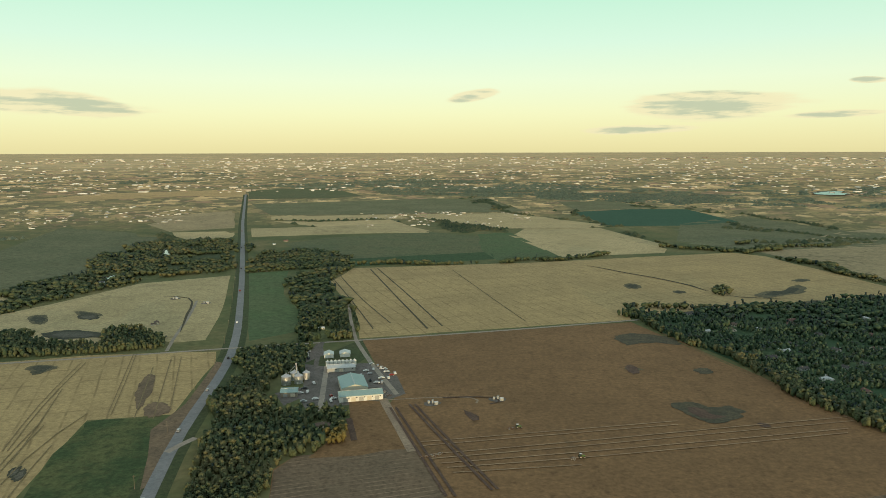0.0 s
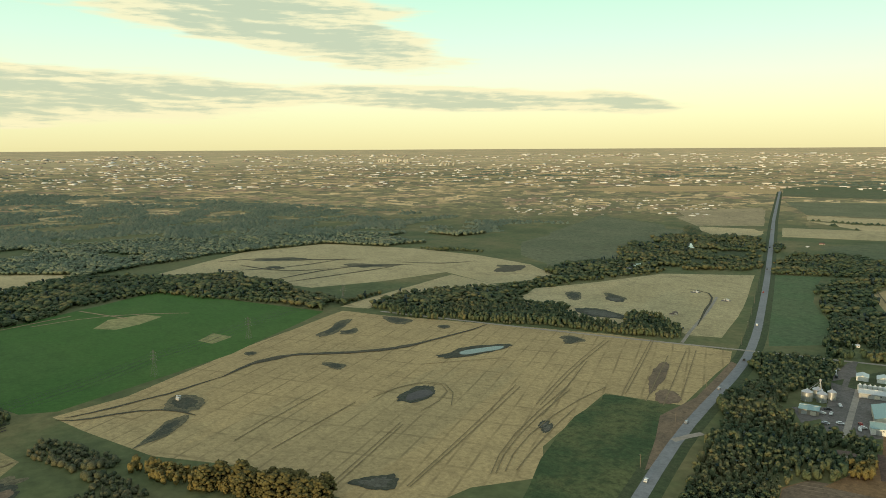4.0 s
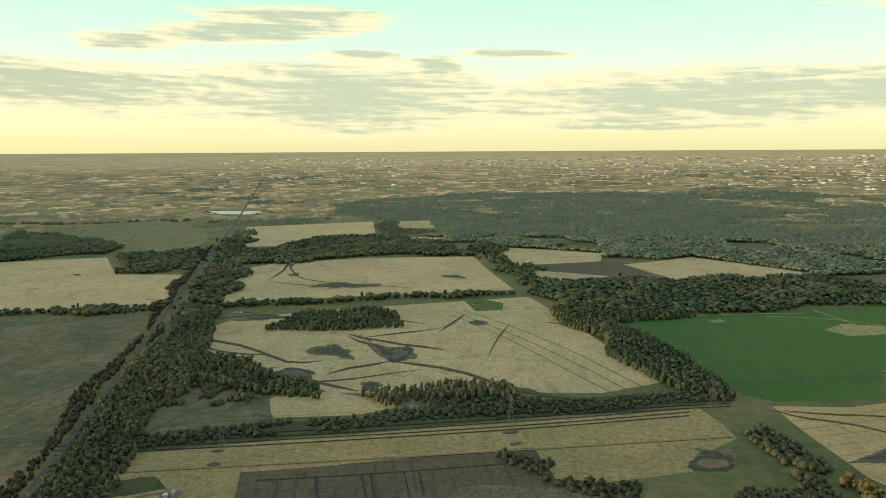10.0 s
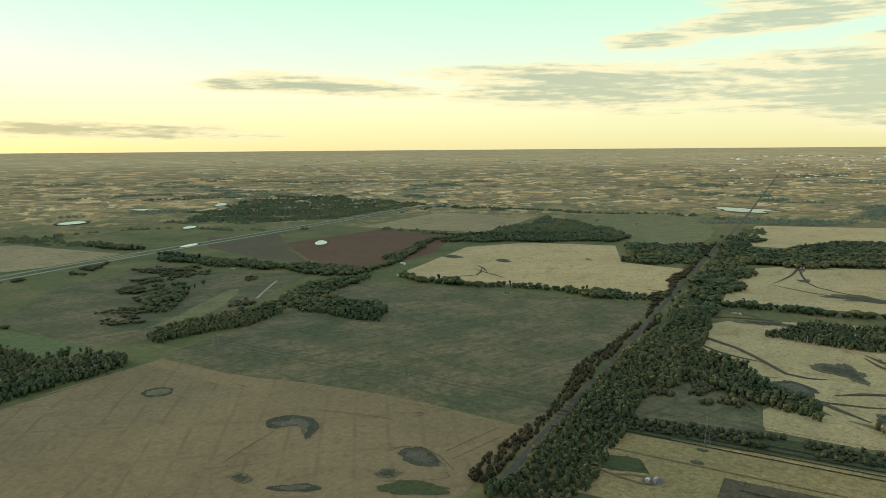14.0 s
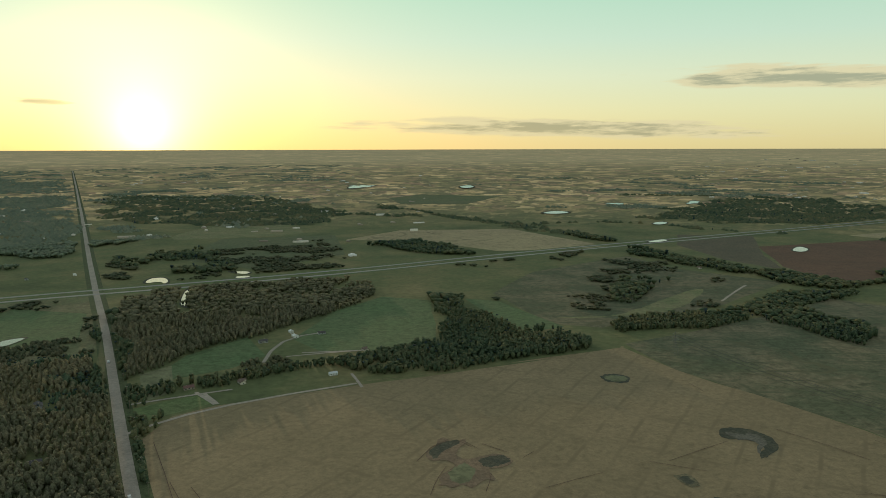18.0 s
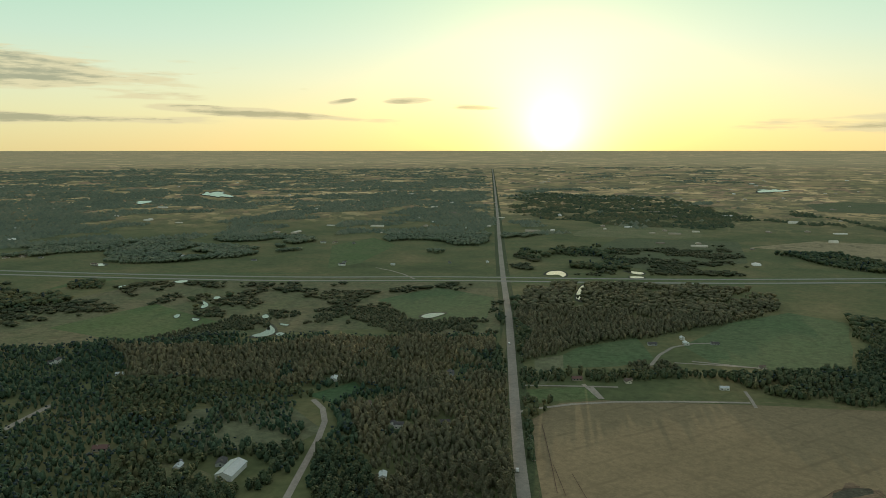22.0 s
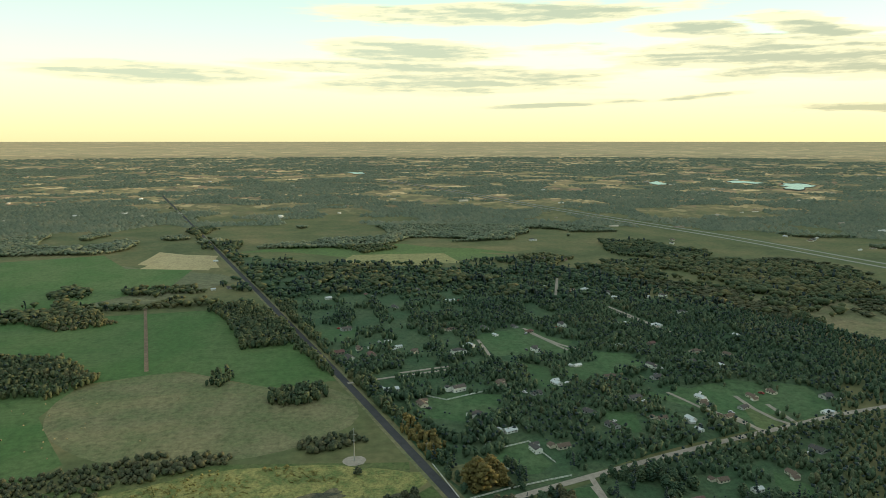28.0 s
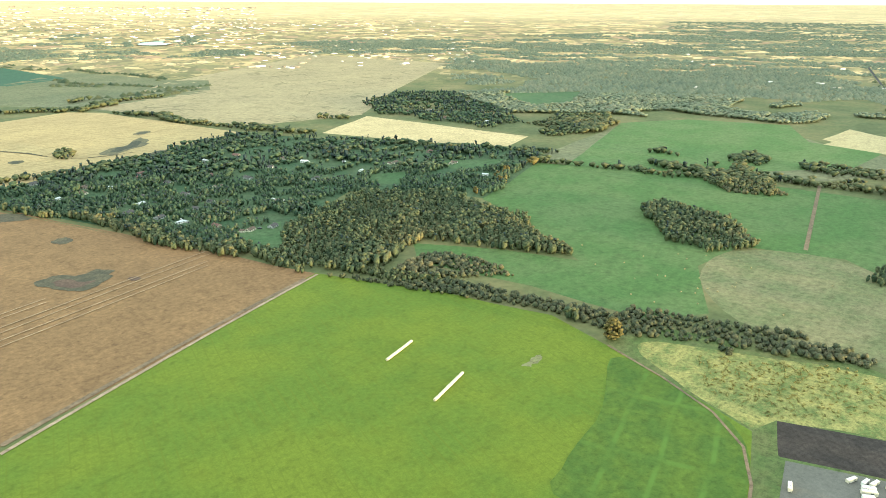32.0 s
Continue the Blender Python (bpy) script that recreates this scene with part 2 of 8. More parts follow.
LAND = {
    "stubble": land("straw_stubble", (0.53, 0.42, 0.205), (0.46, 0.365, 0.175), 120, 4, 9, 20, 0.70, 1.0, 0.25),
    "stubble2": land("golden_stubble", (0.47, 0.345, 0.150), (0.40, 0.295, 0.130), 140, 4, 17, -21, 0.50, 0.8, 0.0),
    "stubble3": land("olive_stubble", (0.33, 0.262, 0.112), (0.27, 0.222, 0.096), 60, 4, 9, 10, 0.66, 1.1),
    "soil": land("ploughed_soil", (0.248, 0.150, 0.074), (0.210, 0.128, 0.064), 110, 4, 5, 72, 0.72),
    "wheel": land("wheel_track_in_stubble", (0.24, 0.185, 0.088), (0.30, 0.23, 0.11), 9, 2),
    "soil2": land("dark_ploughed_soil", (0.15, 0.088, 0.058), (0.125, 0.078, 0.052), 110, 4, 9, 30, 0.8),
    "rows": land("planted_rows", (0.215, 0.150, 0.088), (0.185, 0.135, 0.080), 40, 3, 6, 72, 1.9),
    "slab": land("pale_clay_track", (0.40, 0.30, 0.19), (0.30, 0.22, 0.14), 12, 2),
    "ash": land("dark_turned_earth", (0.105, 0.068, 0.048), (0.15, 0.10, 0.066), 12, 2),
    "crop": land("young_crop", (0.152, 0.200, 0.024), (0.112, 0.175, 0.024), 70, 3, 7, 20, 0.8, 0.6),
    "crop2": land("bright_crop", (0.12, 0.19, 0.06), (0.11, 0.165, 0.06), 70, 5),
    "green": land("deep_green_crop", (0.062, 0.142, 0.030), (0.076, 0.150, 0.036), 160, 5, 0, 0, 0.8, 0.6),
    "green2": land("dull_green_grass", (0.120, 0.140, 0.062), (0.14, 0.145, 0.066), 130, 6),
    "green3": land("mid_green_grass", (0.100, 0.150, 0.058), (0.115, 0.15, 0.062), 80, 6),
    "dgreen": land("dark_green_crop", (0.050, 0.095, 0.042), (0.055, 0.10, 0.042), 80, 6),
    "teal": land("blue_green_crop", (0.040, 0.105, 0.066), (0.045, 0.11, 0.068), 120, 8, 0, 0, 0.8, 0.6),
    "grass": land("pasture_green", (0.098, 0.145, 0.048), (0.125, 0.155, 0.058), 70, 5),
    "grassd": land("dark_grass", (0.070, 0.092, 0.036), (0.078, 0.09, 0.038), 40, 4),
    "meadowg": land("rough_green_grass", (0.095, 0.140, 0.040), (0.135, 0.145, 0.052), 30, 3),
    "pasture": land("olive_pasture", (0.185, 0.185, 0.092), (0.145, 0.155, 0.074), 150, 8, 0, 0, 0.8, 1.0, 0.5),
    "pasture2": land("grey_green_pasture", (0.098, 0.112, 0.054), (0.195, 0.165, 0.088), 70, 7, 30, 100, 0.8, 1.0, 0.8),
    "meadow": land("marsh_meadow", (0.145, 0.158, 0.068), (0.20, 0.172, 0.085), 90, 6, 0, 0, 0.8, 1.1, 0.5),
    "dry": land("worn_dry_pasture", (0.235, 0.210, 0.098), (0.160, 0.178, 0.072), 45, 5),
    "scrub": land("weedy_meadow", (0.315, 0.285, 0.090), (0.125, 0.165, 0.048), 13, 2.3, 0, 0, 0.8, 1.4),
    "rough": land("weedy_corner", (0.060, 0.095, 0.034), (0.13, 0.14, 0.050), 50, 4, 0, 0, 0.8, 1.2),
    "lawn": land("mown_grass", (0.066, 0.130, 0.046), (0.090, 0.142, 0.056), 50, 5),
    "lotgrass": land("rough_lot_grass", (0.050, 0.098, 0.042), (0.080, 0.118, 0.052), 45, 4),
    "fallow": land("grey_fallow", (0.132, 0.110, 0.064), (0.110, 0.098, 0.058), 80, 4, 13, 78, 0.5),
    "wetline": land("dark_drainage_line", (0.080, 0.076, 0.048), (0.125, 0.108, 0.062), 9, 2.5, 0, 0, 0.8, 1.2),
    "cropd": land("dark_crop_strip", (0.066, 0.125, 0.024), (0.095, 0.152, 0.025), 18, 4, 24, 74, 1.5, 0.7),
    "greenp": land("grazed_green_pasture", (0.080, 0.155, 0.042), (0.115, 0.172, 0.056), 75, 5, 0, 0, 0.8, 0.8),
    "darkr": land("dark_gravel", (0.125, 0.115, 0.094), (0.10, 0.092, 0.076), 30, 3, 0, 0, 0.8, 0.6),
    "palerow": land("pale_straw_line", (0.42, 0.29, 0.16), (0.30, 0.20, 0.11), 10, 2, 0, 0, 0.8, 1.0),
    "tan": land("pale_tan_field", (0.40, 0.315, 0.16), (0.34, 0.27, 0.14), 200, 9, 0, 0, 0.8, 1.0, 0.5),
    "tan2": land("yellow_green_field", (0.30, 0.28, 0.11), (0.26, 0.25, 0.10), 100, 8),
    "tanw": land("dull_tan_field", (0.262, 0.200, 0.102), (0.228, 0.178, 0.090), 160, 5, 26, 40, 0.7, 0.65),
    "orange": land("gold_field", (0.56, 0.39, 0.17), (0.48, 0.34, 0.15), 200, 9),
    "mud": land("black_earth", (0.040, 0.033, 0.027), (0.062, 0.050, 0.040), 14, 2.5),
    "gravelyard": land("grey_gravel", (0.142, 0.137, 0.104), (0.165, 0.158, 0.122), 30, 2, 0, 0, 0.8, 0.5),
    "yard": land("farmyard_gravel", (0.20, 0.175, 0.14), (0.15, 0.135, 0.105), 25, 2.5),
    "wet": land("wet_hollow_ground", (0.120, 0.112, 0.062), (0.175, 0.150, 0.080), 12, 3, 0, 0, 0.8, 1.2),
    "damp": land("drying_grey_mud", (0.150, 0.140, 0.100), (0.115, 0.108, 0.074), 9, 2.5, 0, 0, 0.8, 1.2),
    "core": land("sodden_dark_ground", (0.060, 0.066, 0.044), (0.095, 0.092, 0.056), 9, 2.5, 0, 0, 0.8, 1.2),
    "asphalt": land("worn_grey_asphalt", (0.29, 0.28, 0.25), (0.25, 0.245, 0.22), 40, 3, 0, 0, 0.8, 0.5),
    "asphalt2": land("dark_asphalt", (0.060, 0.060, 0.057), (0.08, 0.077, 0.07), 40, 3, 0, 0, 0.8, 0.5),
    "highway": land("pale_highway_asphalt", (0.33, 0.30, 0.245), (0.29, 0.265, 0.22), 60, 4, 0, 0, 0.8, 0.5),
    "gravelr": land("pale_gravel", (0.38, 0.325, 0.235), (0.32, 0.28, 0.205), 40, 3, 0, 0, 0.8, 0.6),
    "dirt": land("bare_dirt", (0.235, 0.165, 0.095), (0.17, 0.125, 0.075), 20, 3),
}


def ground_material():
    """Rough grass near by; far off a patchwork of fields, woods and stubble by the square, with haze in its colour."""
    mat, n = fresh("prairie_ground")
    v = plan_coord(n)
    big, small = n.noise(v, 1 / 130.0, 5.0, 0.62), n.noise(v, 1 / 9.0, 4.0, 0.65)
    near = n.ramp(big, [(0.32, (0.080, 0.100, 0.044)), (0.45, (0.115, 0.135, 0.058)), (0.56, (0.150, 0.150, 0.068)), (0.68, (0.21, 0.182, 0.088))])
    near = n.mix(0.8, near, n.ramp(small, [(0.25, (0.62, 0.64, 0.6)), (0.75, (1.3, 1.28, 1.2))]), "MULTIPLY")
    reach = n.add("ShaderNodeVectorMath", [v], operation="LENGTH").outputs["Value"]
    unit = n.add("ShaderNodeSeparateXYZ", [n.add("ShaderNodeVectorMath", [v], operation="NORMALIZE").outputs[0]])
    ring = n.math("LOGARITHM", n.math("MAXIMUM", reach, 1.0), 2.718)
    # plots that shrink with distance no faster than the eye can part them
    band = n.add("ShaderNodeCombineXYZ", [n.math("MULTIPLY", unit.outputs[0], 44.0), n.math("MULTIPLY", unit.outputs[1], 44.0), n.math("MULTIPLY", ring, 24.0)]).outputs[0]
    cell = n.add("ShaderNodeTexVoronoi", {"Vector": band, "Scale": 1.0, "Randomness": 0.9}, distance="CHEBYCHEV", feature="F1").outputs["Color"]
    pick = n.add("ShaderNodeSeparateXYZ", [cell]).outputs[0]
    far = n.ramp(pick, [(0.0, (0.17, 0.172, 0.100)), (0.30, (0.21, 0.20, 0.112)), (0.33, (0.27, 0.25, 0.130)), (0.52, (0.25, 0.235, 0.125)),
                        (0.55, (0.40, 0.32, 0.18)), (0.70, (0.50, 0.40, 0.23)), (0.73, (0.28, 0.20, 0.14)), (0.86, (0.31, 0.235, 0.155)), (0.89, (0.58, 0.47, 0.28))])
    copse = n.smooth(n.noise(band, 1.7, 5.0, 0.65), 0.47, 0.55)
    far = n.mix(n.math("MULTIPLY", copse, 0.9), far, (0.135, 0.135, 0.085, 1))
    thin = n.smooth(n.noise(band, 0.5, 6.0, 0.7), 0.50, 0.60)
    far = n.mix(n.math("MULTIPLY", thin, 0.35), far, (0.50, 0.38, 0.21, 1))
    # far plots warmed and paled towards the horizon, haze put into base colour
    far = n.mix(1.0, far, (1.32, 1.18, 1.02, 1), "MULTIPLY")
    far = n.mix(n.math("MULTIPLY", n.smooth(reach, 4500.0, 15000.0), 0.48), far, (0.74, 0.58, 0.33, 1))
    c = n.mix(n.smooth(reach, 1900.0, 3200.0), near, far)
    return finish(mat, n, c, 0.95, small, 0.2)


def plain(name, colour, rough=0.6, metal=0.0, grain=0.12, scale=2.0, spec=0.3):
    mat, n = fresh(name)
    v = n.add("ShaderNodeTexCoord").outputs["Object"]
    a, b = n.noise(v, scale, 5.0), n.noise(v, scale * 7, 3.0)
    c = n.mix(1.0, (*colour, 1), n.ramp(a, [(0.3, (1 - grain * 2,) * 3), (0.7, (1 + grain,) * 3)]), "MULTIPLY")
    c = n.mix(grain, c, n.ramp(b, [(0.35, (0.4, 0.36, 0.3)), (0.65, (1, 1, 1))]), "MULTIPLY")
    return finish(mat, n, c, rough, b, 0.1, metal, spec)


def leaf_material(name, stops, spread=0.34):
    """Foliage whose hue shifts from tree to tree and from spray to spray."""
    mat, n = fresh(name)
    tint = n.add("ShaderNodeAttribute", attribute_name="tint").outputs["Fac"]
    isle = n.add("ShaderNodeNewGeometry").outputs["Random Per Island"]
    v = n.add("ShaderNodeTexCoord").outputs["Object"]
    speck = n.noise(v, 1.1, 3.0, 0.7)
    f = n.math("ADD", n.math("MULTIPLY", tint, 1 - spread), n.math("MULTIPLY", isle, spread))
    c = n.ramp(f, stops)
    c = n.mix(0.9, c, n.ramp(speck, [(0.3, (0.5, 0.5, 0.5)), (0.7, (1.4, 1.4, 1.35))]), "MULTIPLY")
    b = n.add("ShaderNodeBsdfPrincipled", {"Base Color": c, "Roughness": 0.85, "Specular IOR Level": 0.15})
    t = n.add("ShaderNodeBsdfTranslucent", [c])
    m = n.add("ShaderNodeMixShader", [0.32, b.outputs[0], t.outputs[0]])
    n.add("ShaderNodeOutputMaterial", [m.outputs[0]])
    return mat


LEAF = {
    "mixed": leaf_material("mixed_leaves", [(0.0, (0.044, 0.080, 0.053)), (0.32, (0.086, 0.124, 0.072)), (0.58, (0.139, 0.160, 0.084)), (0.78, (0.184, 0.176, 0.091)), (1.0, (0.278, 0.244, 0.110))]),
    # far canopy paled and greyed in the leaf colour, in place of distance haze
    "forest": leaf_material("hazed_forest_leaves", [(0.0, (0.135, 0.185, 0.138)), (0.5, (0.222, 0.266, 0.183)), (1.0, (0.346, 0.337, 0.222))]),
    "acre": leaf_material("acreage_leaves", [(0.0, (0.039, 0.078, 0.056)), (0.35, (0.076, 0.128, 0.080)), (0.65, (0.115, 0.163, 0.095)), (0.85, (0.165, 0.170, 0.097)), (1.0, (0.278, 0.244, 0.110))]),
    "aspen": leaf_material("half_bare_aspen_leaves", [(0.0, (0.116, 0.127, 0.078)), (0.45, (0.190, 0.183, 0.112)), (0.8, (0.279, 0.237, 0.135)), (1.0, (0.407, 0.314, 0.168))]),
    "brush": leaf_material("brush_leaves", [(0.0, (0.055, 0.084, 0.054)), (0.4, (0.099, 0.117, 0.069)), (0.75, (0.158, 0.151, 0.086)), (1.0, (0.254, 0.221, 0.122))]),
    "autumn": leaf_material("autumn_leaves", [(0.0, (0.125, 0.118, 0.05)), (0.5, (0.225, 0.182, 0.068)), (1.0, (0.35, 0.262, 0.09))]),
    "spruce": leaf_material("spruce_needles", [(0.0, (0.040, 0.067, 0.072)), (1.0, (0.063, 0.093, 0.094))]),
    "weeds": leaf_material("yellow_weeds", [(0.0, (0.160, 0.170, 0.060)), (0.5, (0.280, 0.250, 0.090)), (1.0, (0.420, 0.350, 0.140))]),
    "hedge": leaf_material("hedge_twigs", [(0.0, (0.055, 0.052, 0.036)), (0.6, (0.095, 0.086, 0.052)), (1.0, (0.155, 0.128, 0.066))]),
}
BARK = plain("grey_bark", (0.20, 0.18, 0.15), 0.9)


def water_material():
    mat, n = fresh("still_water")
    v = plan_coord(n)
    b = n.add("ShaderNodeBsdfPrincipled", {"Base Color": (0.035, 0.035, 0.028, 1), "Roughness": 0.09, "Specular IOR Level": 1.0, "IOR": 1.6})
    h = n.add("ShaderNodeBump", {"Height": n.noise(v, 0.6, 2.0), "Strength": 0.05, "Distance": 0.2})
    n.tree.links.new(h.outputs[0], b.inputs["Normal"])
    n.add("ShaderNodeOutputMaterial", [b.outputs[0]])
    return mat


WATER = water_material()


# ---- mesh helpers ----
def mesh_from(name, verts, tris, mat, plan=None, tint=None, smooth=False):
    me = bpy.data.meshes.new(name)
    verts, tris = np.asarray(verts, np.float32), np.asarray(tris, np.int32)
    me.vertices.add(len(verts))
    me.vertices.foreach_set("co", verts.ravel())
    me.loops.add(tris.size)
    me.loops.foreach_set("vertex_index", tris.ravel())
    me.polygons.add(len(tris))
    me.polygons.foreach_set("loop_start", np.arange(0, tris.size, tris.shape[1], dtype=np.int32))
    me.update(calc_edges=True)
    me.materials.append(mat)
    if plan is not None:
        a = me.attributes.new("plan", "FLOAT_VECTOR", "POINT")
        a.data.foreach_set("vector", np.asarray(plan, np.float32).ravel())
    if tint is not None:
        a = me.attributes.new("tint", "FLOAT", "POINT")
        a.data.foreach_set("value", np.asarray(tint, np.float32))
    if smooth:
        me.polygons.foreach_set("use_smooth", np.ones(len(tris), bool))
    return me


def inside(px, py, poly):
    xs, ys = [p[0] for p in poly], [p[1] for p in poly]
    box = np.where((px > min(xs)) & (px < max(xs)) & (py > min(ys)) & (py < max(ys)))[0]
    bx, by, hit = px[box], py[box], np.zeros(len(box), bool)
    for (x0, y0), (x1, y1) in zip(poly, poly[1:] + poly[:1]):
        if y0 != y1:
            hit ^= ((y0 > by) != (y1 > by)) & (bx < (x1 - x0) * (by - y0) / (y1 - y0) + x0)
    out = np.zeros(len(px), bool)
    out[box] = hit
    return out


def ground():
    far = np.r_[np.arange(0, 1800, 60), np.geomspace(1800, 150000, 110)]
    spokes = 288
    a = np.arange(spokes) * 2 * math.pi / spokes
    x, y = (far[1:, None] * np.cos(a)).ravel(), (far[1:, None] * np.sin(a)).ravel()
    x, y = np.r_[0, x], np.r_[0, y]
    rings = len(far) - 1
    i, j = np.meshgrid(np.arange(rings - 1), np.arange(spokes), indexing="ij")
    p, q, r, s = 1 + i * spokes + j, 1 + i * spokes + (j + 1) % spokes, 1 + (i + 1) * spokes + j, 1 + (i + 1) * spokes + (j + 1) % spokes
    tris = np.concatenate([np.stack([p, r, s], -1).reshape(-1, 3), np.stack([p, s, q], -1).reshape(-1, 3),
                           np.stack([0 * j[0], 1 + j[0], 1 + (j[0] + 1) % spokes], -1)])
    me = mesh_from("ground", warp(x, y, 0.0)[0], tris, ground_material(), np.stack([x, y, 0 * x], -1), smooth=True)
    tagged(new("ground", me), "olive and tan prairie ground reaching the horizon", "ground", kind="structure")


ground()
FIELDS, CLEAR, SEED = [], [], random.Random(7)
OPEN = {"soil", "crop", "green", "tanw", "stubble2", "lawn", "yard", "gravelyard", "rows", "mud", "teal", "green3", "grass", "stubble"}


def laid(v, lift):
    """How high a sheet lies: thin near by, a little more where the land bends up."""
    far = np.hypot(v[:, 0], v[:, 1])
    return 0.25 * lift + np.maximum(0, far - 1600) / 1000 * lift


def sheet(name, poly, mat, lift, wobble=2.0, step=45.0):
    """A sheet of land inside an outline, its rim a little uneven, following the lie of the ground."""
    rim = []
    for (x0, y0), (x1, y1) in zip(poly, poly[1:] + poly[:1]):
        d = math.hypot(x1 - x0, y1 - y0)
        n = max(1, min(30, int(d / (step * max(1, math.hypot(x0, y0) / 900)))))
        for k in range(n):
            f = k / n
            w = wobble * (0.3 if k == 0 else 1.0)
            rim.append(Vector((x0 + (x1 - x0) * f + SEED.uniform(-w, w), y0 + (y1 - y0) * f + SEED.uniform(-w, w))))
    xs, ys = [p.x for p in rim], [p.y for p in rim]
    pts = list(rim)
    far = max(math.hypot(x, y) for x, y in zip(xs, ys))
    if far > 1500:
        s = max(60.0, math.sqrt((max(xs) - min(xs)) * (max(ys) - min(ys)) / 500))
        gx, gy = np.meshgrid(np.arange(min(xs), max(xs), s), np.arange(min(ys), max(ys), s))
        gx, gy = gx.ravel(), gy.ravel()
        keep = inside(gx, gy, [(p.x, p.y) for p in rim])
        pts += [Vector((float(x), float(y))) for x, y in zip(gx[keep], gy[keep])]
    n = len(rim)
    out = delaunay_2d_cdt(pts, [], [list(range(n))], 1, 0.05)
    v = np.array([(p.x, p.y) for p in out[0]])
    tris = np.array([f for f in out[2] if len(f) == 3])
    a, b, c = v[tris[:, 0]], v[tris[:, 1]], v[tris[:, 2]]
    flip = ((b - a)[:, 0] * (c - a)[:, 1] - (b - a)[:, 1] * (c - a)[:, 0]) < 0
    tris[flip] = tris[flip][:, ::-1]
    me = mesh_from(name, warp(v[:, 0], v[:, 1], laid(v, lift))[0], tris, mat, np.c_[v, 0 * v[:, 0]])
    return new(name, me)


def rounded(poly, times=2):
    """Cut the corners of an outline twice, so that it winds softly."""
    for _ in range(times):
        out = []
        for (x0, y0), (x1, y1) in zip(poly, poly[1:] + poly[:1]):
            out += [(0.75 * x0 + 0.25 * x1, 0.75 * y0 + 0.25 * y1), (0.25 * x0 + 0.75 * x1, 0.25 * y0 + 0.75 * y1)]
        poly = out
    return poly


def field(kind, poly, label):
    if kind in ("wet", "core", "cropd", "scrub", "dry"):
        poly = rounded(poly)
    FIELDS.append(kind)
    if kind in OPEN:
        CLEAR.append(poly)
    tagged(sheet("field", poly, LAND[kind], 0.06 + 0.004 * len(FIELDS), 5.0 if kind in ("cropd", "dry", "scrub") else 2.0, 20.0 if kind in ("cropd", "scrub", "dry") else 45.0), label, "field", kind="structure")


def ribbon(pts, width):
    """Left and right rims along a line of the plan."""
    p = np.array(pts, float)
    fine = [p[0]]
    for a, b in zip(p[:-1], p[1:]):
        n = max(1, min(40, int(np.hypot(*(b - a)) / 40)))
        fine += [a + (b - a) * k / n for k in range(1, n + 1)]
    p = np.array(fine)
    for _ in range(3):
        p[1:-1] = 0.25 * p[:-2] + 0.5 * p[1:-1] + 0.25 * p[2:]
    d = np.gradient(p, axis=0)
    d /= np.maximum(np.hypot(d[:, 0], d[:, 1]), 1e-6)[:, None]
    side = np.stack([-d[:, 1], d[:, 0]], -1) * width / 2
    return p, p + side, p - side


ROADS = []


def strip(name, pts, width, mat, lift, ragged=False):
    p, left, right = ribbon(pts, width)
    n = len(p)
    if ragged:
        grow = np.interp(np.linspace(0, 1, n), np.linspace(0, 1, 9), [0.2] + [SEED.uniform(0.55, 1.25) for _ in range(7)] + [0.2])[:, None]
        bend = np.interp(np.linspace(0, 1, n), np.linspace(0, 1, 19), [SEED.uniform(-1, 1) for _ in range(19)])[:, None] * width * 0.55
        side = (left - right) / width
        left, right = p + (left - p) * grow + side * bend, p + (right - p) * grow + side * bend
    xy = np.concatenate([left, right])
    k = np.arange(n - 1)
    tris = np.concatenate([np.stack([k, n + k, n + k + 1], -1), np.stack([k, n + k + 1, k + 1], -1)])
    me = mesh_from(name, warp(xy[:, 0], xy[:, 1], laid(xy, lift))[0], tris, mat, np.c_[xy, 0 * xy[:, 0]])
    return new(name, me)


def road(kind, pts, width, label):
    ROADS.append((pts, width))
    lift = 0.75 + 0.012 * len(ROADS)
    tagged(strip("road", pts, width, LAND[kind], lift, kind == "wetline" and width > 4), label, "road" if kind not in ("wetline", "palerow", "wheel") else "track", kind="structure")
    if width >= 7 and kind not in ("dirt", "darkr", "slab", "ash", "yard", "wetline", "wheel"):
        tagged(strip("road_verge", pts, width * (2.6 if kind != "asphalt2" else 1.8), LAND["grass" if kind == "highway" else "grassd" if kind != "asphalt2" else "dry"], lift - 0.4485), "grass verge along the road", "verge", kind="structure")


def blob(x, y, w, d, turn, ragged, seed):
    r = random.Random(seed)
    ph = [r.uniform(0, 6.28) for _ in range(9)]
    out, c, s = [], math.cos(radians(turn)), math.sin(radians(turn))
    for k in range(54):
        a = k / 54 * 2 * math.pi
        m = max(0.12, 1 + ragged * sum(math.sin((j + 2) * a + ph[j]) / (j * 0.8 + 1.5) for j in range(9)))
        u, v = math.cos(a) * w / 2 * m, math.sin(a) * d / 2 * m
        out.append((x + c * u - s * v, y + s * u + c * v))
    return out


COUNT = [0]


def hollow(x, y, w, d, turn):
    """A damp hollow: a ragged pale rim of trampled straw, dark ground and a sodden core."""
    COUNT[0] += 1
    if d > 1.3 * w:
        d = 1.3 * w
    for k, (kind, grow) in enumerate((("wet", 0.88), ("core", 0.52))):
        poly = blob(x, y, w * grow * 0.9, d * grow * 0.7, turn, 0.36 - 0.05 * k, COUNT[0] * 3 + k)
        tagged(sheet("wet_hollow", poly, LAND[kind], 0.62 + 0.0006 * COUNT[0] + 0.05 * k, 0.5),
               "dark damp hollow left unharvested in the field", "hollow", kind="structure")


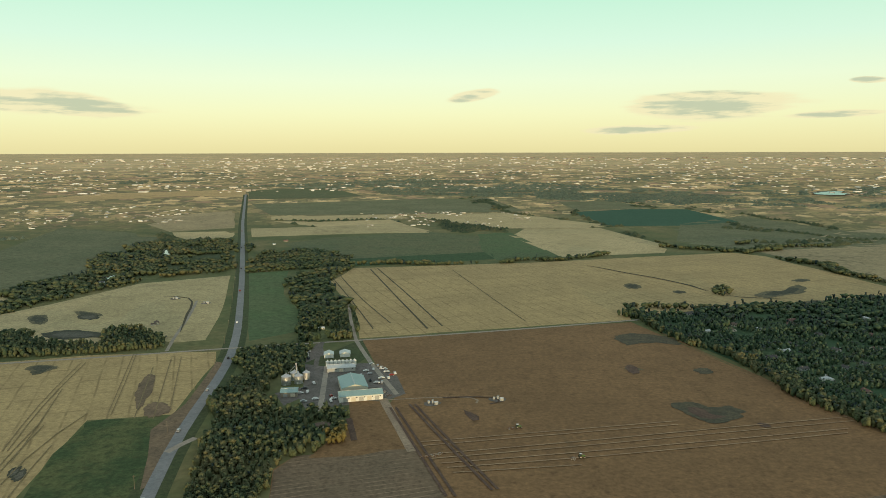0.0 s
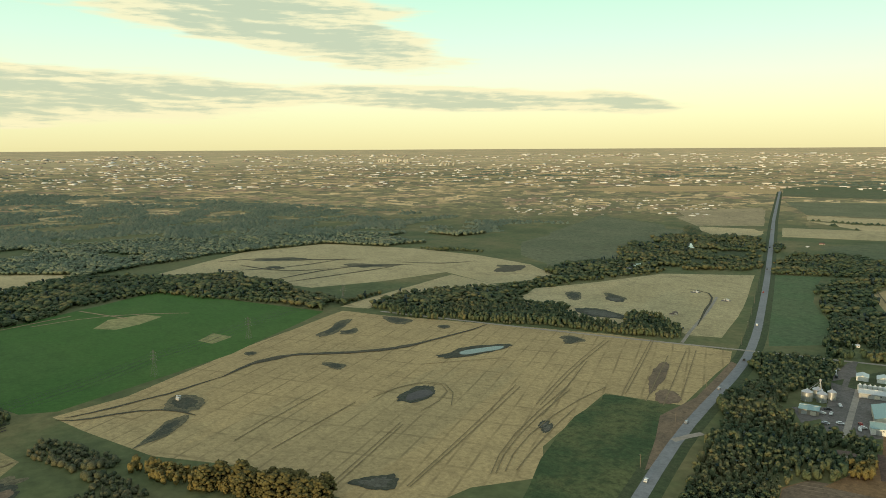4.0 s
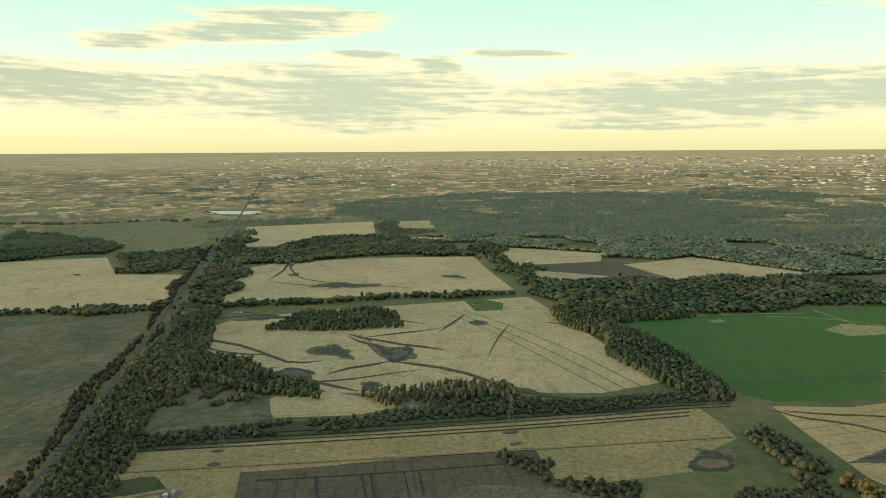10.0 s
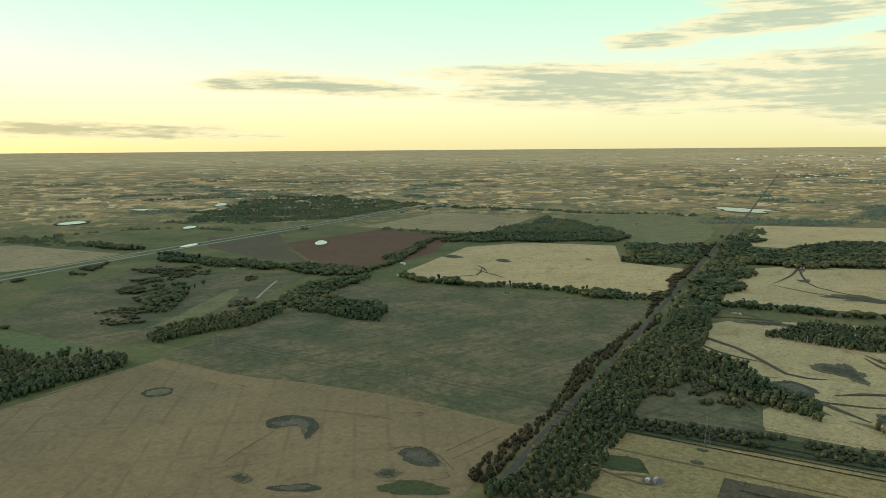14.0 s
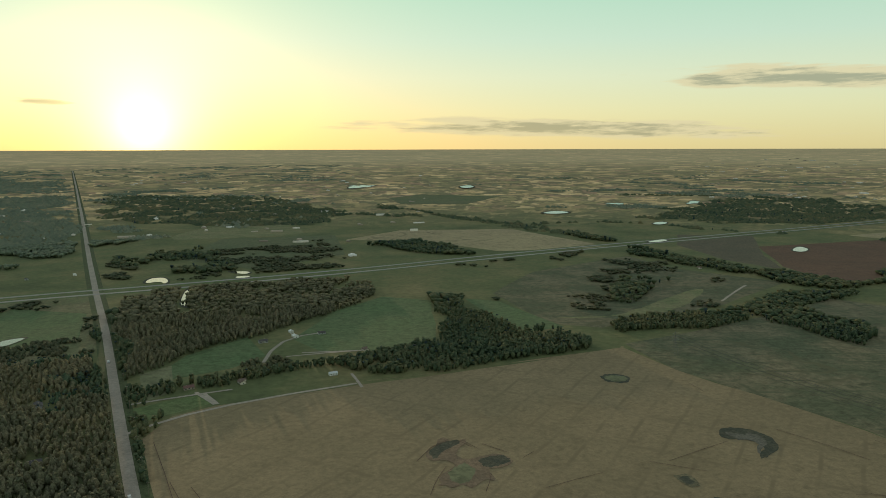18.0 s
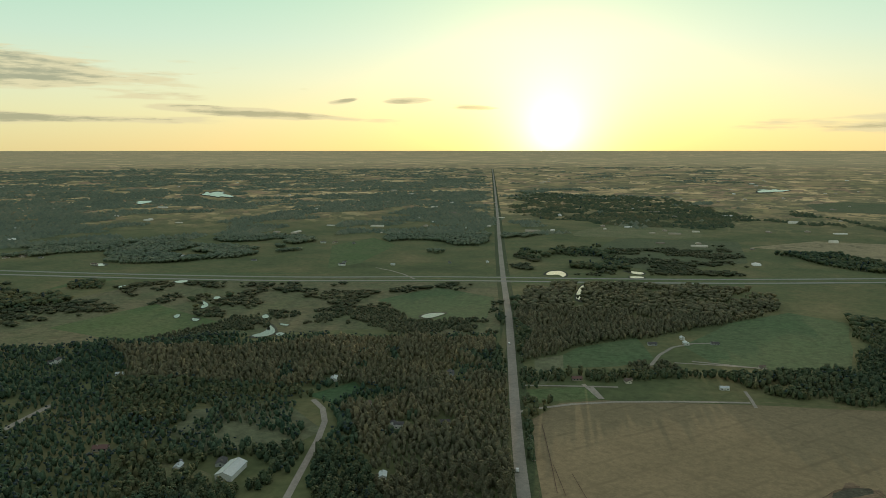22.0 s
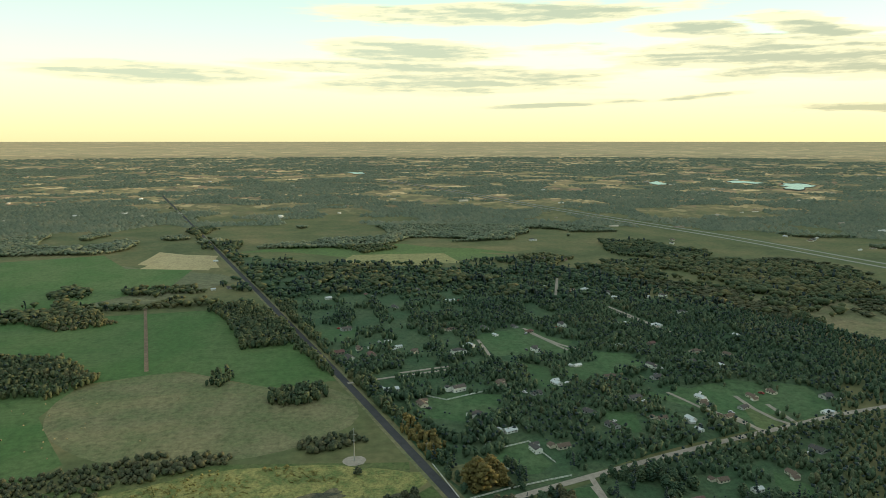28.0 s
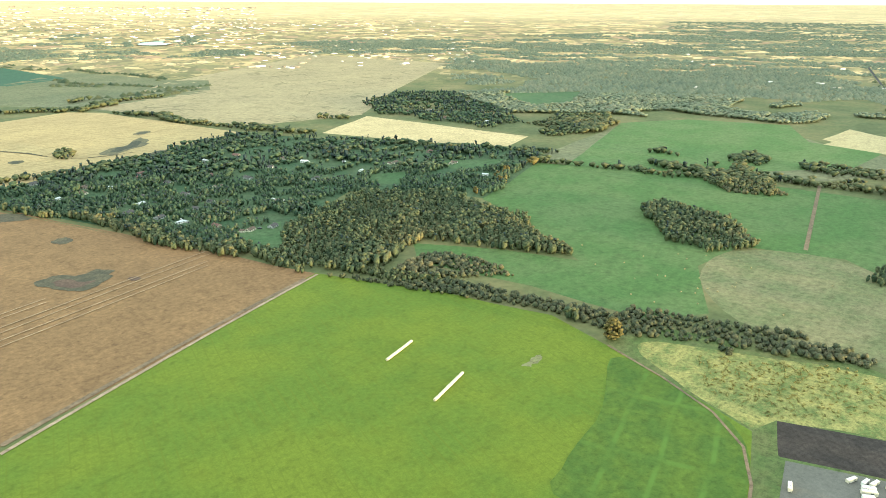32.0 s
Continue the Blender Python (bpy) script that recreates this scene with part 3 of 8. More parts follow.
def pond(x, y, w, d, turn, label):
    COUNT[0] += 1
    up = 0.71 + 0.0006 * COUNT[0]
    d *= 0.7
    tagged(sheet("pond_bank", blob(x, y, w * 1.12, d * 1.3, turn, 0.36, COUNT[0] * 7), LAND["core"], up, 0.4), "muddy bank round the water", "bank", kind="structure")
    CLEAR.append(blob(x, y, w * 1.3, d * 2.4, turn, 0.1, COUNT[0] * 7))
    tagged(sheet("pond", blob(x, y, w, d, turn, 0.36, COUNT[0] * 7), WATER, up + 0.03, 0.4), label, "pond", kind="structure")


def frayed(poly, seed, shrink=1.0, amount=0.26):
    """An outline cut finer and pushed in and out, as the edge of wet or unmown ground runs."""
    r = random.Random(seed)
    mx, my = sum(p[0] for p in poly) / len(poly), sum(p[1] for p in poly) / len(poly)
    waves = [(k, r.uniform(0, 6.28), r.uniform(0.4, 1.0) / (k + 2)) for k in range(3, 23)]
    pts = []
    for (x0, y0), (x1, y1) in zip(poly, poly[1:] + poly[:1]):
        n = max(2, 72 // len(poly))
        pts += [(x0 + (x1 - x0) * k / n, y0 + (y1 - y0) * k / n) for k in range(n)]
    out = []
    for i, (x, y) in enumerate(pts):
        a = i / len(pts) * 2 * math.pi
        m = shrink * (1 + amount * sum(h * math.sin(k * a + ph) for k, ph, h in waves))
        out.append((mx + (x - mx) * m, my + (y - my) * m))
    return out


def patch(kind, poly, label, layer=0):
    """A small bare, wet or overgrown place inside a field, with an uneven outline; sodden ones have a paler middle."""
    COUNT[0] += 1
    up = 1.05 + 0.24 * layer + 0.018 * (COUNT[0] % 12)
    tagged(sheet("field_patch", frayed(rounded(poly, 1), COUNT[0]), LAND[kind], up, 0.3, 60.0), label, "field patch", kind="structure")
    if kind in ("core", "wet") and not layer:
        inner = frayed(rounded(poly, 1), COUNT[0] + 500, 0.62, 0.5)
        tagged(sheet("field_patch", inner, LAND["damp" if kind == "core" else "core"], up + 0.22, 0.3, 60.0), label, "field patch", kind="structure")


def trail(kind, pts, width, label):
    """A track or drainage line across a field."""
    COUNT[0] += 1
    tagged(strip("track", pts, width * (0.68 if kind == "wetline" else 1.0), LAND[kind], 1.75 + 0.02 * (COUNT[0] % 30), kind == "wetline"), label, "track", kind="structure")


def pool(poly, label):
    """Open water with a muddy rim."""
    mx, my = sum(p[0] for p in poly) / len(poly), sum(p[1] for p in poly) / len(poly)
    rim = [(mx + (x - mx) * 1.25, my + (y - my) * 1.25) for x, y in poly]
    CLEAR.append([(mx + (x - mx) * 1.9, my + (y - my) * 1.9) for x, y in poly])
    tagged(sheet("pond_bank", rounded(rim), LAND["core"], 1.6, 0.4, 15.0), "muddy bank round the water", "bank", kind="structure")
    tagged(sheet("pond", rounded(poly), WATER, 1.66, 0.3, 15.0), label, "pond", kind="structure")


# ---- trees ----
ICO = [(0, 0, 1), (0.894, 0, 0.447), (0.276, 0.851, 0.447), (-0.724, 0.526, 0.447), (-0.724, -0.526, 0.447), (0.276, -0.851, 0.447),
       (0.724, 0.526, -0.447), (-0.276, 0.851, -0.447), (-0.894, 0, -0.447), (-0.276, -0.851, -0.447), (0.724, -0.526, -0.447), (0, 0, -1)]
ICO_F = [(0, 1, 2), (0, 2, 3), (0, 3, 4), (0, 4, 5), (0, 5, 1), (1, 6, 2), (2, 7, 3), (3, 8, 4), (4, 9, 5), (5, 10, 1),
         (6, 7, 2), (7, 8, 3), (8, 9, 4), (9, 10, 5), (10, 6, 1), (11, 7, 6), (11, 8, 7), (11, 9, 8), (11, 10, 9), (11, 6, 10)]
OCT = [(0, 0, 1), (1, 0, 0), (0, 1, 0), (-1, 0, 0), (0, -1, 0), (0, 0, -1)]
OCT_F = [(0, 1, 2), (0, 2, 3), (0, 3, 4), (0, 4, 1), (5, 2, 1), (5, 3, 2), (5, 4, 3), (5, 1, 4)]


def clumps(kind, level, seed):
    """A crown as many separate sprays: verts and triangles, with the foot at the origin. level 0 is the fullest."""
    r = random.Random(seed)
    n = {"spruce": (30, 12, 5, 2, 2, 1), "brush": (44, 20, 8, 3, 2, 1), "weeds": (6, 5, 3, 2, 1, 1)}.get(kind, (110, 38, 11, 4, 2, 1))[level]
    base, faces = (ICO, ICO_F) if level < 0 else (OCT, OCT_F)
    high, wide, low = {"spruce": (11.5, 1.9, 0.08), "brush": (4.4, 2.8, 0.0), "aspen": (9.8, 2.6, 0.15), "hedge": (5.0, 3.0, 0.0), "weeds": (1.5, 1.9, 0.0)}.get(kind, (8.6, 3.1, 0.06))
    vs, fs = [], []
    for k in range(n):
        u = (k + r.random()) / n
        z = low + (1 - low) * u
        if kind == "spruce":
            rim = wide * (1.05 - u)
            size = 0.35 + 0.75 * (1 - u)
        else:
            rim = wide * math.sqrt(max(0.05, 1 - (2 * (u ** 0.9) - 0.95) ** 2))
            size = wide * r.uniform(0.26, 0.46) * (0.78, 0.92, 1.2, 1.6, 2.1, 2.6)[level] ** 0.9
        a = r.uniform(0, 6.28)
        off = rim * math.sqrt(r.uniform(0.2, 1.0)) * (0.98 if level < 3 else 0.6 if level == 3 else 0.75 if level == 4 else 0.0)
        c = Vector((math.cos(a) * off, math.sin(a) * off, (z * 0.9 if level < 3 else 0.35 + 0.45 * r.random()) * high * 0.95))
        if kind == "spruce":
            size *= (1, 1.3, 1.6, 1.8, 1.9, 2.2)[level]
        spin = Euler((r.uniform(0, 6), r.uniform(0, 6), r.uniform(0, 6))).to_matrix() 
        at = len(vs)
        flat = 0.75 if kind != "spruce" else 0.6
        if level >= 4:
            flat = 0.8
        if k == 0 and level >= 1 and kind not in ("spruce", "weeds"):
            # the dense heart of the crown, which closes the canopy
            c, size, flat = Vector((0, 0, high * 0.40)), wide * 0.80, high * 0.46 / (wide * 0.80)
            spin = Euler((0, 0, r.uniform(0, 6))).to_matrix() if level > 3 else Euler((r.uniform(0, 6), r.uniform(0, 6), 0)).to_matrix()
            if level > 3:
                c, size, flat = Vector((0, 0, high * 0.62)), wide * 1.3, high * 0.22 / (wide * 1.3)
        heart = k == 0 and level in (1, 2, 3) and kind not in ("spruce", "weeds")
        for p in ICO if heart else base:
            q = spin @ (Vector(p) * size * r.uniform(0.62, 1.3))
            vs.append((c.x + q.x, c.y + q.y, max(0.05, c.z + q.z * flat)))
        if level > 3:
            for i in range(1, 5) if level == 5 else (5,):
                vs[at + i] = (vs[at + i][0], vs[at + i][1], 0.05 if level == 4 else 0.3)
        fs += [tuple(at + i for i in f) for f in (ICO_F if heart else faces[:4] if level == 5 else faces)]
    return np.array(vs), np.array(fs)


def trunk_mesh(kind):
    """A tapered, slightly bent stem with a few limbs."""
    r = random.Random(len(kind))
    high = {"spruce": 10.5, "brush": 2.2, "aspen": 8.0}.get(kind, 6.5)
    vs, fs = [], []

    def stem(a, b, ra, rb, n=6):
        at, d = len(vs), (b - a).normalized()
        s = d.orthogonal().normalized()
        t = d.cross(s)
        for p, rad in ((a, ra), ((a + b) / 2 + s * ra * 0.5, (ra + rb) / 2), (b, rb)):
            for k in range(n):
                w = k / n * 2 * math.pi
                vs.append(tuple(p + (s * math.cos(w) + t * math.sin(w)) * rad))
        for ring in range(2):
            for k in range(n):
                i, j = at + ring * n + k, at + ring * n + (k + 1) % n
                fs.extend([(i, j, j + n), (i, j + n, i + n)])

    stem(Vector((0, 0, -0.3)), Vector((0.15, 0.1, high)), 0.17, 0.04)
    for k in range(6):
        z = high * (0.35 + 0.1 * k)
        a = k * 2.4
        stem(Vector((0.08, 0.05, z)), Vector((math.cos(a) * 1.7, math.sin(a) * 1.7, z + 1.3)), 0.06, 0.02, 4)
    return np.array(vs), np.array(fs)


FORMS = {}


def form(kind, level, k):
    key = (kind, level, k)
    if key not in FORMS:
        FORMS[key] = clumps(kind, level, hash_of(kind) + level * 31 + k * 7)
    return FORMS[key]


def hash_of(text):
    return sum(ord(c) * (i + 3) for i, c in enumerate(text))


def lattice(x, y, size, seed):
    """Smooth noise from 0 to 1 over the plan."""
    r = np.random.RandomState(seed)
    table = r.rand(256, 256)
    u, v = x / size, y / size
    i, j = np.floor(u).astype(int), np.floor(v).astype(int)
    f, g = u - i, v - j
    f, g = f * f * (3 - 2 * f), g * g * (3 - 2 * g)
    t = lambda a, b: table[a % 256, b % 256]
    return (t(i, j) * (1 - f) + t(i + 1, j) * f) * (1 - g) + (t(i, j + 1) * (1 - f) + t(i + 1, j + 1) * f) * g


# one seat per tree, ring by ring: from, to, spacing, fullness, spread of the crown
RINGS = [(280, 480, 5.4, 1, 0.98), (480, 1000, 4.9, 3, 0.98), (1000, 1900, 8.0, 4, 1.5), (1900, 2800, 15, 5, 2.4),
         (2800, 4200, 22, 5, 3.4), (4200, 6500, 36, 5, 5.4), (6500, 10000, 66, 5, 9.5)]


def seats():
    r = np.random.RandomState(5)
    out = []
    for k, (lo, hi, s, level, wide) in enumerate(RINGS):
        a = np.arange(-hi, hi, s)
        x, y = np.meshgrid(a, a)
        x, y = x.ravel() + r.uniform(-.45, .45, x.size) * s, y.ravel() + r.uniform(-.45, .45, x.size) * s
        d = np.hypot(x, y)
        keep = (d >= lo) & (d < hi)
        out.append(np.stack([x[keep], y[keep], np.full(keep.sum(), k)], -1))
    return np.concatenate(out)


WOODS = []


def wood(kind, poly, cover):
    WOODS.append((kind, poly, cover))


def belt(kind, pts, width, cover):
    p, left, right = ribbon(pts, max(width, 19))
    WOODS.append((kind, [tuple(q) for q in left] + [tuple(q) for q in right[::-1]], max(cover, 0.9)))


NAMES = {"mixed": ("woodland", "dense mixed green and olive broadleaf trees"), "forest": ("far_forest", "wide dark green forest with olive patches"),
         "acre": ("acreage_trees", "dark green trees and spruces between house lots"), "aspen": ("aspen_grove", "brownish half-bare aspen trees close together"),
         "brush": ("brush_thicket", "low olive brush and young trees"), "autumn": ("autumn_thicket", "low golden-orange autumn trees and bushes"),
         "weeds": ("weed_tufts", "yellow tufts of tall dry weeds"), "hedge": ("hedgerow", "dark brown hedgerow along the road")}


def plant():
    s = seats()
    x, y, ring = s[:, 0], s[:, 1], s[:, 2].astype(int)
    closed = np.zeros(len(x), bool)
    for poly in CLEAR:
        closed |= inside(x, y, poly)
    paved = np.zeros(len(x), bool)
    for pts, width in ROADS:
        p, left, right = ribbon(pts, 56 if width == 10 else 10.5 if pts[0] == (-355, -288) else width + 5)
        paved |= inside(x, y, [tuple(q) for q in left] + [tuple(q) for q in right[::-1]])
    for hx, hy in HOMES + BUILT:
        paved |= np.hypot(x - hx, y - hy) < (11 if (hx, hy) in HOMES else 26)
    grain = 0.65 * lattice(x, y, 55, 3) + 0.35 * lattice(x, y, 17, 4)
    rough = lattice(x, y, 240, 9)
    fine = 0.5 * lattice(x, y, 34, 23) + 0.5 * lattice(x, y, 15, 24)
    # shelter rows along the edges of the house lots
    along, across = x * -0.999 + y * -0.036, x * 0.036 + y * -0.999
    bend = 16 * lattice(x, y, 120, 63)
    rows = np.maximum(np.abs((across + bend) / 46 % 1 - 0.5) > 0.36, np.abs((along + bend) / 118 % 1 - 0.5) > 0.45)
    open_land = 0.5 * lattice(x, y, 430, 21) + 0.5 * lattice(x, y, 170, 22)
    amount = np.clip(np.hypot(x, y) / 26, 12, 120)
    sway, sway2 = (lattice(x, y, 70, 14) - 0.5) * amount, (lattice(x, y, 70, 15) - 0.5) * amount
    free = ~paved
    rnd = np.random.RandomState(11)
    toss, tint, turn, size = rnd.rand(len(x)), rnd.rand(len(x)), rnd.rand(len(x)) * 2 * math.pi, rnd.uniform(0.66, 1.2, len(x)) * (0.72 + 0.6 * lattice(x, y, 38, 61))
    tint = np.clip(0.36 * tint + 0.28 * rough + 0.5 * lattice(x, y, 60, 62) - 0.07, 0, 1)
    near_left = 260
    for kind, poly, cover in WOODS:
        name, label = NAMES[kind]
        own = free & inside(x + sway, y + sway2, poly)
        if kind == "forest":
            own &= 0.66 * open_land + 0.34 * lattice(x, y, 90, 25) < 0.17 + cover * 0.46
        elif cover < 0.9:
            own &= ((fine - 0.30 * rows) if kind == "acre" else grain) < (0.12 + 0.16 * (y < -290) if kind == "acre" else 0.22) + cover * 0.66
        if cover < 0.95:
            own &= ~closed
        free &= ~own
        # trees of the nearest stretch stand singly
        lone = np.where(own & (ring == 0) & (toss > 0.30) & (kind in ("aspen", "mixed", "acre", "autumn")))[0]
        lone = lone[np.argsort(np.hypot(x[lone], y[lone]))][: min(60, near_left)]
        near_left -= len(lone)
        own[lone] = False
        LONE.extend(("spruce" if kind == "acre" and toss[i] > 0.75 else kind, float(x[i]), float(y[i])) for i in lone)
        spruce = own & (toss < {"acre": 0.30, "mixed": 0.07}.get(kind, 0.0))
        for sub, mask in ((kind, own & ~spruce), ("spruce", spruce)):
            if not mask.any():
                continue
            vs, fs, ts, at = [], [], [], 0
            mine = np.where(mask)[0]
            mine_ring, mine_kind = ring[mine], (toss[mine] * 997).astype(int) % 3
            for k in range(len(RINGS)):
                for variant in range(3):
                    sel = mine[(mine_ring == k) & (mine_kind == variant)]
                    if not len(sel):
                        continue
                    tv, tf = form(sub, RINGS[k][3], variant)
                    wide = RINGS[k][4]
                    c, sn = np.cos(turn[sel])[:, None], np.sin(turn[sel])[:, None]
                    sz = size[sel][:, None] * (0.86 if sub == "acre" else 1.0)
                    px = x[sel][:, None] + (tv[:, 0] * c - tv[:, 1] * sn) * sz * wide
                    py = y[sel][:, None] + (tv[:, 0] * sn + tv[:, 1] * c) * sz * wide
                    pz = tv[:, 2] * sz * (1.15 if sub == "spruce" else 1.06) + 0 * px
                    v = warp(px.ravel(), py.ravel(), pz.ravel())[0]
                    f = (tf[None] + (np.arange(len(sel)) * len(tv))[:, None, None]).reshape(-1, 3) + at
                    vs.append(v), fs.append(f), ts.append(np.repeat(tint[sel], len(tv)))
                    at += len(v)
            me = mesh_from(name, np.concatenate(vs), np.concatenate(fs), LEAF[sub], None, np.concatenate(ts))
            lab = label if sub == kind else "dark green spruces among the other trees"
            tagged(new(name if sub == kind else "spruces", me), lab, "trees", kind="stuff")


# ---- things ----
def part(name, bm, material, parent, label=""):
    """Links a bmesh as one mesh object under a thing."""
    me = bpy.data.meshes.new(name)
    bm.to_mesh(me)
    bm.free()
    me.materials.append(material)
    ob = new(name, me)
    ob.parent = parent
    if label:
        ob["label"] = label
    return ob


def box(w, d, h, x=0.0, y=0.0, z=0.0, bevel=0.0):
    """A box standing on z, centred at x, y."""
    bm = bmesh.new()
    bmesh.ops.create_cube(bm, size=1.0)
    bmesh.ops.scale(bm, vec=(w, d, h), verts=bm.verts)
    bmesh.ops.translate(bm, vec=(x, y, z + h / 2), verts=bm.verts)
    if bevel:
        bmesh.ops.bevel(bm, geom=bm.edges[:], offset=bevel, segments=1, affect="EDGES")
    return bm


def tube(r0, r1, h, x=0.0, y=0.0, z=0.0, n=14, cap=True):
    bm = bmesh.new()
    bmesh.ops.create_cone(bm, cap_ends=cap, segments=n, radius1=r0, radius2=r1, depth=h)
    bmesh.ops.translate(bm, vec=(x, y, z + h / 2), verts=bm.verts)
    return bm


def gable(w, d, wall, rise, over=0.35, thick=0.18):
    """A pitched roof along x, two slabs with an overhang."""
    bm = bmesh.new()
    hw, hd = w / 2 + over, d / 2 + over
    drop = rise * over / (d / 2)
    prof = [(-hd, wall - drop), (0, wall + rise), (hd, wall - drop), (hd, wall - drop + thick), (0, wall + rise + thick), (-hd, wall - drop + thick)]
    a = [bm.verts.new((-hw, y, z)) for y, z in prof]
    b = [bm.verts.new((hw, y, z)) for y, z in prof]
    for k in range(6):
        bm.faces.new((a[k], a[(k + 1) % 6], b[(k + 1) % 6], b[k]))
    for e, f in ((a, 1), (b, -1)):
        bm.faces.new([e[i] for i in ((0, 5, 4, 1) if f > 0 else (1, 4, 5, 0))])
        bm.faces.new([e[i] for i in ((1, 4, 3, 2) if f > 0 else (2, 3, 4, 1))])
    bmesh.ops.recalc_face_normals(bm, faces=bm.faces)
    return bm


def walls(w, d, wall, rise):
    """Walls with gable ends, ridge along x."""
    bm = bmesh.new()
    a = [bm.verts.new((-w / 2, y, z)) for y, z in ((-d / 2, 0), (d / 2, 0), (d / 2, wall), (0, wall + rise), (-d / 2, wall))]
    b = [bm.verts.new((w / 2, y, z)) for y, z in ((-d / 2, 0), (d / 2, 0), (d / 2, wall), (0, wall + rise), (-d / 2, wall))]
    bm.faces.new(a[::-1]), bm.faces.new(b)
    for k in range(5):
        bm.faces.new((a[k], a[(k + 1) % 5], b[(k + 1) % 5], b[k]))
    bmesh.ops.recalc_face_normals(bm, faces=bm.faces)
    return bm


def bar(a, b, r, n=5):
    """A round bar from a to b."""
    a, b = Vector(a), Vector(b)
    bm = bmesh.new()
    bmesh.ops.create_cone(bm, cap_ends=True, segments=n, radius1=r, radius2=r, depth=(b - a).length)
    m = Matrix.Translation((a + b) / 2) @ (b - a).to_track_quat("Z", "Y").to_matrix().to_4x4()
    bmesh.ops.transform(bm, matrix=m, verts=bm.verts)
    return bm


def joined(parts):
    out = bmesh.new()
    for bm in parts:
        me = bpy.data.meshes.new("t")
        bm.to_mesh(me)
        out.from_mesh(me)
        bm.free()
        bpy.data.meshes.remove(me)
    return out


WHITE = plain("white_paint", (0.78, 0.77, 0.72), 0.5)
CREAM = plain("cream_siding", (0.66, 0.60, 0.48), 0.6)
GREY = plain("grey_siding", (0.42, 0.42, 0.40), 0.6)
TAUPE = plain("taupe_siding", (0.34, 0.29, 0.23), 0.65)
TEAL_ROOF = plain("weathered_blue_green_roof", (0.30, 0.44, 0.42), 0.45, 0.2)
PALE_ROOF = plain("pale_metal_roof", (0.58, 0.62, 0.60), 0.4, 0.3)
DARK_ROOF = plain("dark_shingles", (0.10, 0.095, 0.09), 0.85, 0, 0.2, 3)
BROWN_ROOF = plain("brown_shingles", (0.16, 0.12, 0.09), 0.85, 0, 0.2, 3)
RED_ROOF = plain("dull_red_roof", (0.17, 0.095, 0.08), 0.8)
TOWER_STEEL = plain("weathered_tower_steel", (0.20, 0.20, 0.19), 0.7, 0.3)
STEEL = plain("galvanised_steel", (0.55, 0.56, 0.56), 0.4, 0.7)
GLASS = plain("dark_window_glass", (0.03, 0.04, 0.05), 0.08, 0, 0.02, 1, 0.8)
DOOR = plain("painted_door", (0.20, 0.15, 0.11), 0.6)
RUBBER = plain("black_rubber", (0.02, 0.02, 0.02), 0.85)
RUST = plain("rusty_dark_paint", (0.13, 0.075, 0.05), 0.75)
WRAP = plain("pale_plastic_wrap", (0.62, 0.56, 0.42), 0.45)
STRAW = plain("straw_bale", (0.46, 0.38, 0.20), 0.95, 0, 0.25)
WOODEN = plain("weathered_wood", (0.22, 0.18, 0.13), 0.9)
WIRE = plain("dull_wire", (0.10, 0.10, 0.095), 0.6, 0.5)
TRACTOR = plain("tractor_green", (0.10, 0.17, 0.05), 0.4)
PAINT = [plain("car_white", (0.75, 0.75, 0.72), 0.25), plain("car_silver", (0.45, 0.46, 0.47), 0.25, 0.5), plain("car_dark", (0.04, 0.045, 0.05), 0.25), plain("car_red", (0.30, 0.04, 0.03), 0.25)]


def home(w, d, wall, rise, wall_mat, roof_mat, wing, label):
    """A house: walls, roof, door, windows, chimney and, for some, a garage wing."""
    base = tagged(new("house"), label, "house", "houses on the acreages")
    part("wall", walls(w, d, wall, rise), wall_mat, base)
    roof = part("roof", gable(w, d, wall, rise), roof_mat, base)
    part("chimney", box(0.7, 0.7, 1.6, w * 0.22, d * 0.12, wall + rise * 0.6), TAUPE, roof)
    for side in (-1, 1):
        for k in (-0.32, 0.0, 0.32):
            if side < 0 and k == 0:
                part("door", box(1.0, 0.08, 2.05, k * w, side * (d / 2 + 0.03), 0.05), DOOR, base)
            else:
                part("window", box(1.7, 0.08, 1.2, k * w, side * (d / 2 + 0.03), 1.0), GLASS, base)
    for side in (-1, 1):
        part("window", box(0.08, 1.4, 1.2, side * (w / 2 + 0.03), 0, 1.0), GLASS, base)
    if wing:
        g = part("garage", walls(7, 6.5, wall * 0.9, rise * 0.7), wall_mat, base)
        g.matrix_basis = pose(w / 2 + 2.0, -d / 2 - 1.0, 0, 0, 0, 90)
        r = part("garage_roof", gable(7, 6.5, wall * 0.9, rise * 0.7), roof_mat, base)
        r.matrix_basis = pose(w / 2 + 2.0, -d / 2 - 1.0, 0, 0, 0, 90)
        part("garage_door", box(4.6, 0.08, 2.2, w / 2 + 2.0, -d / 2 - 4.55, 0.05), WHITE, base)
    return base


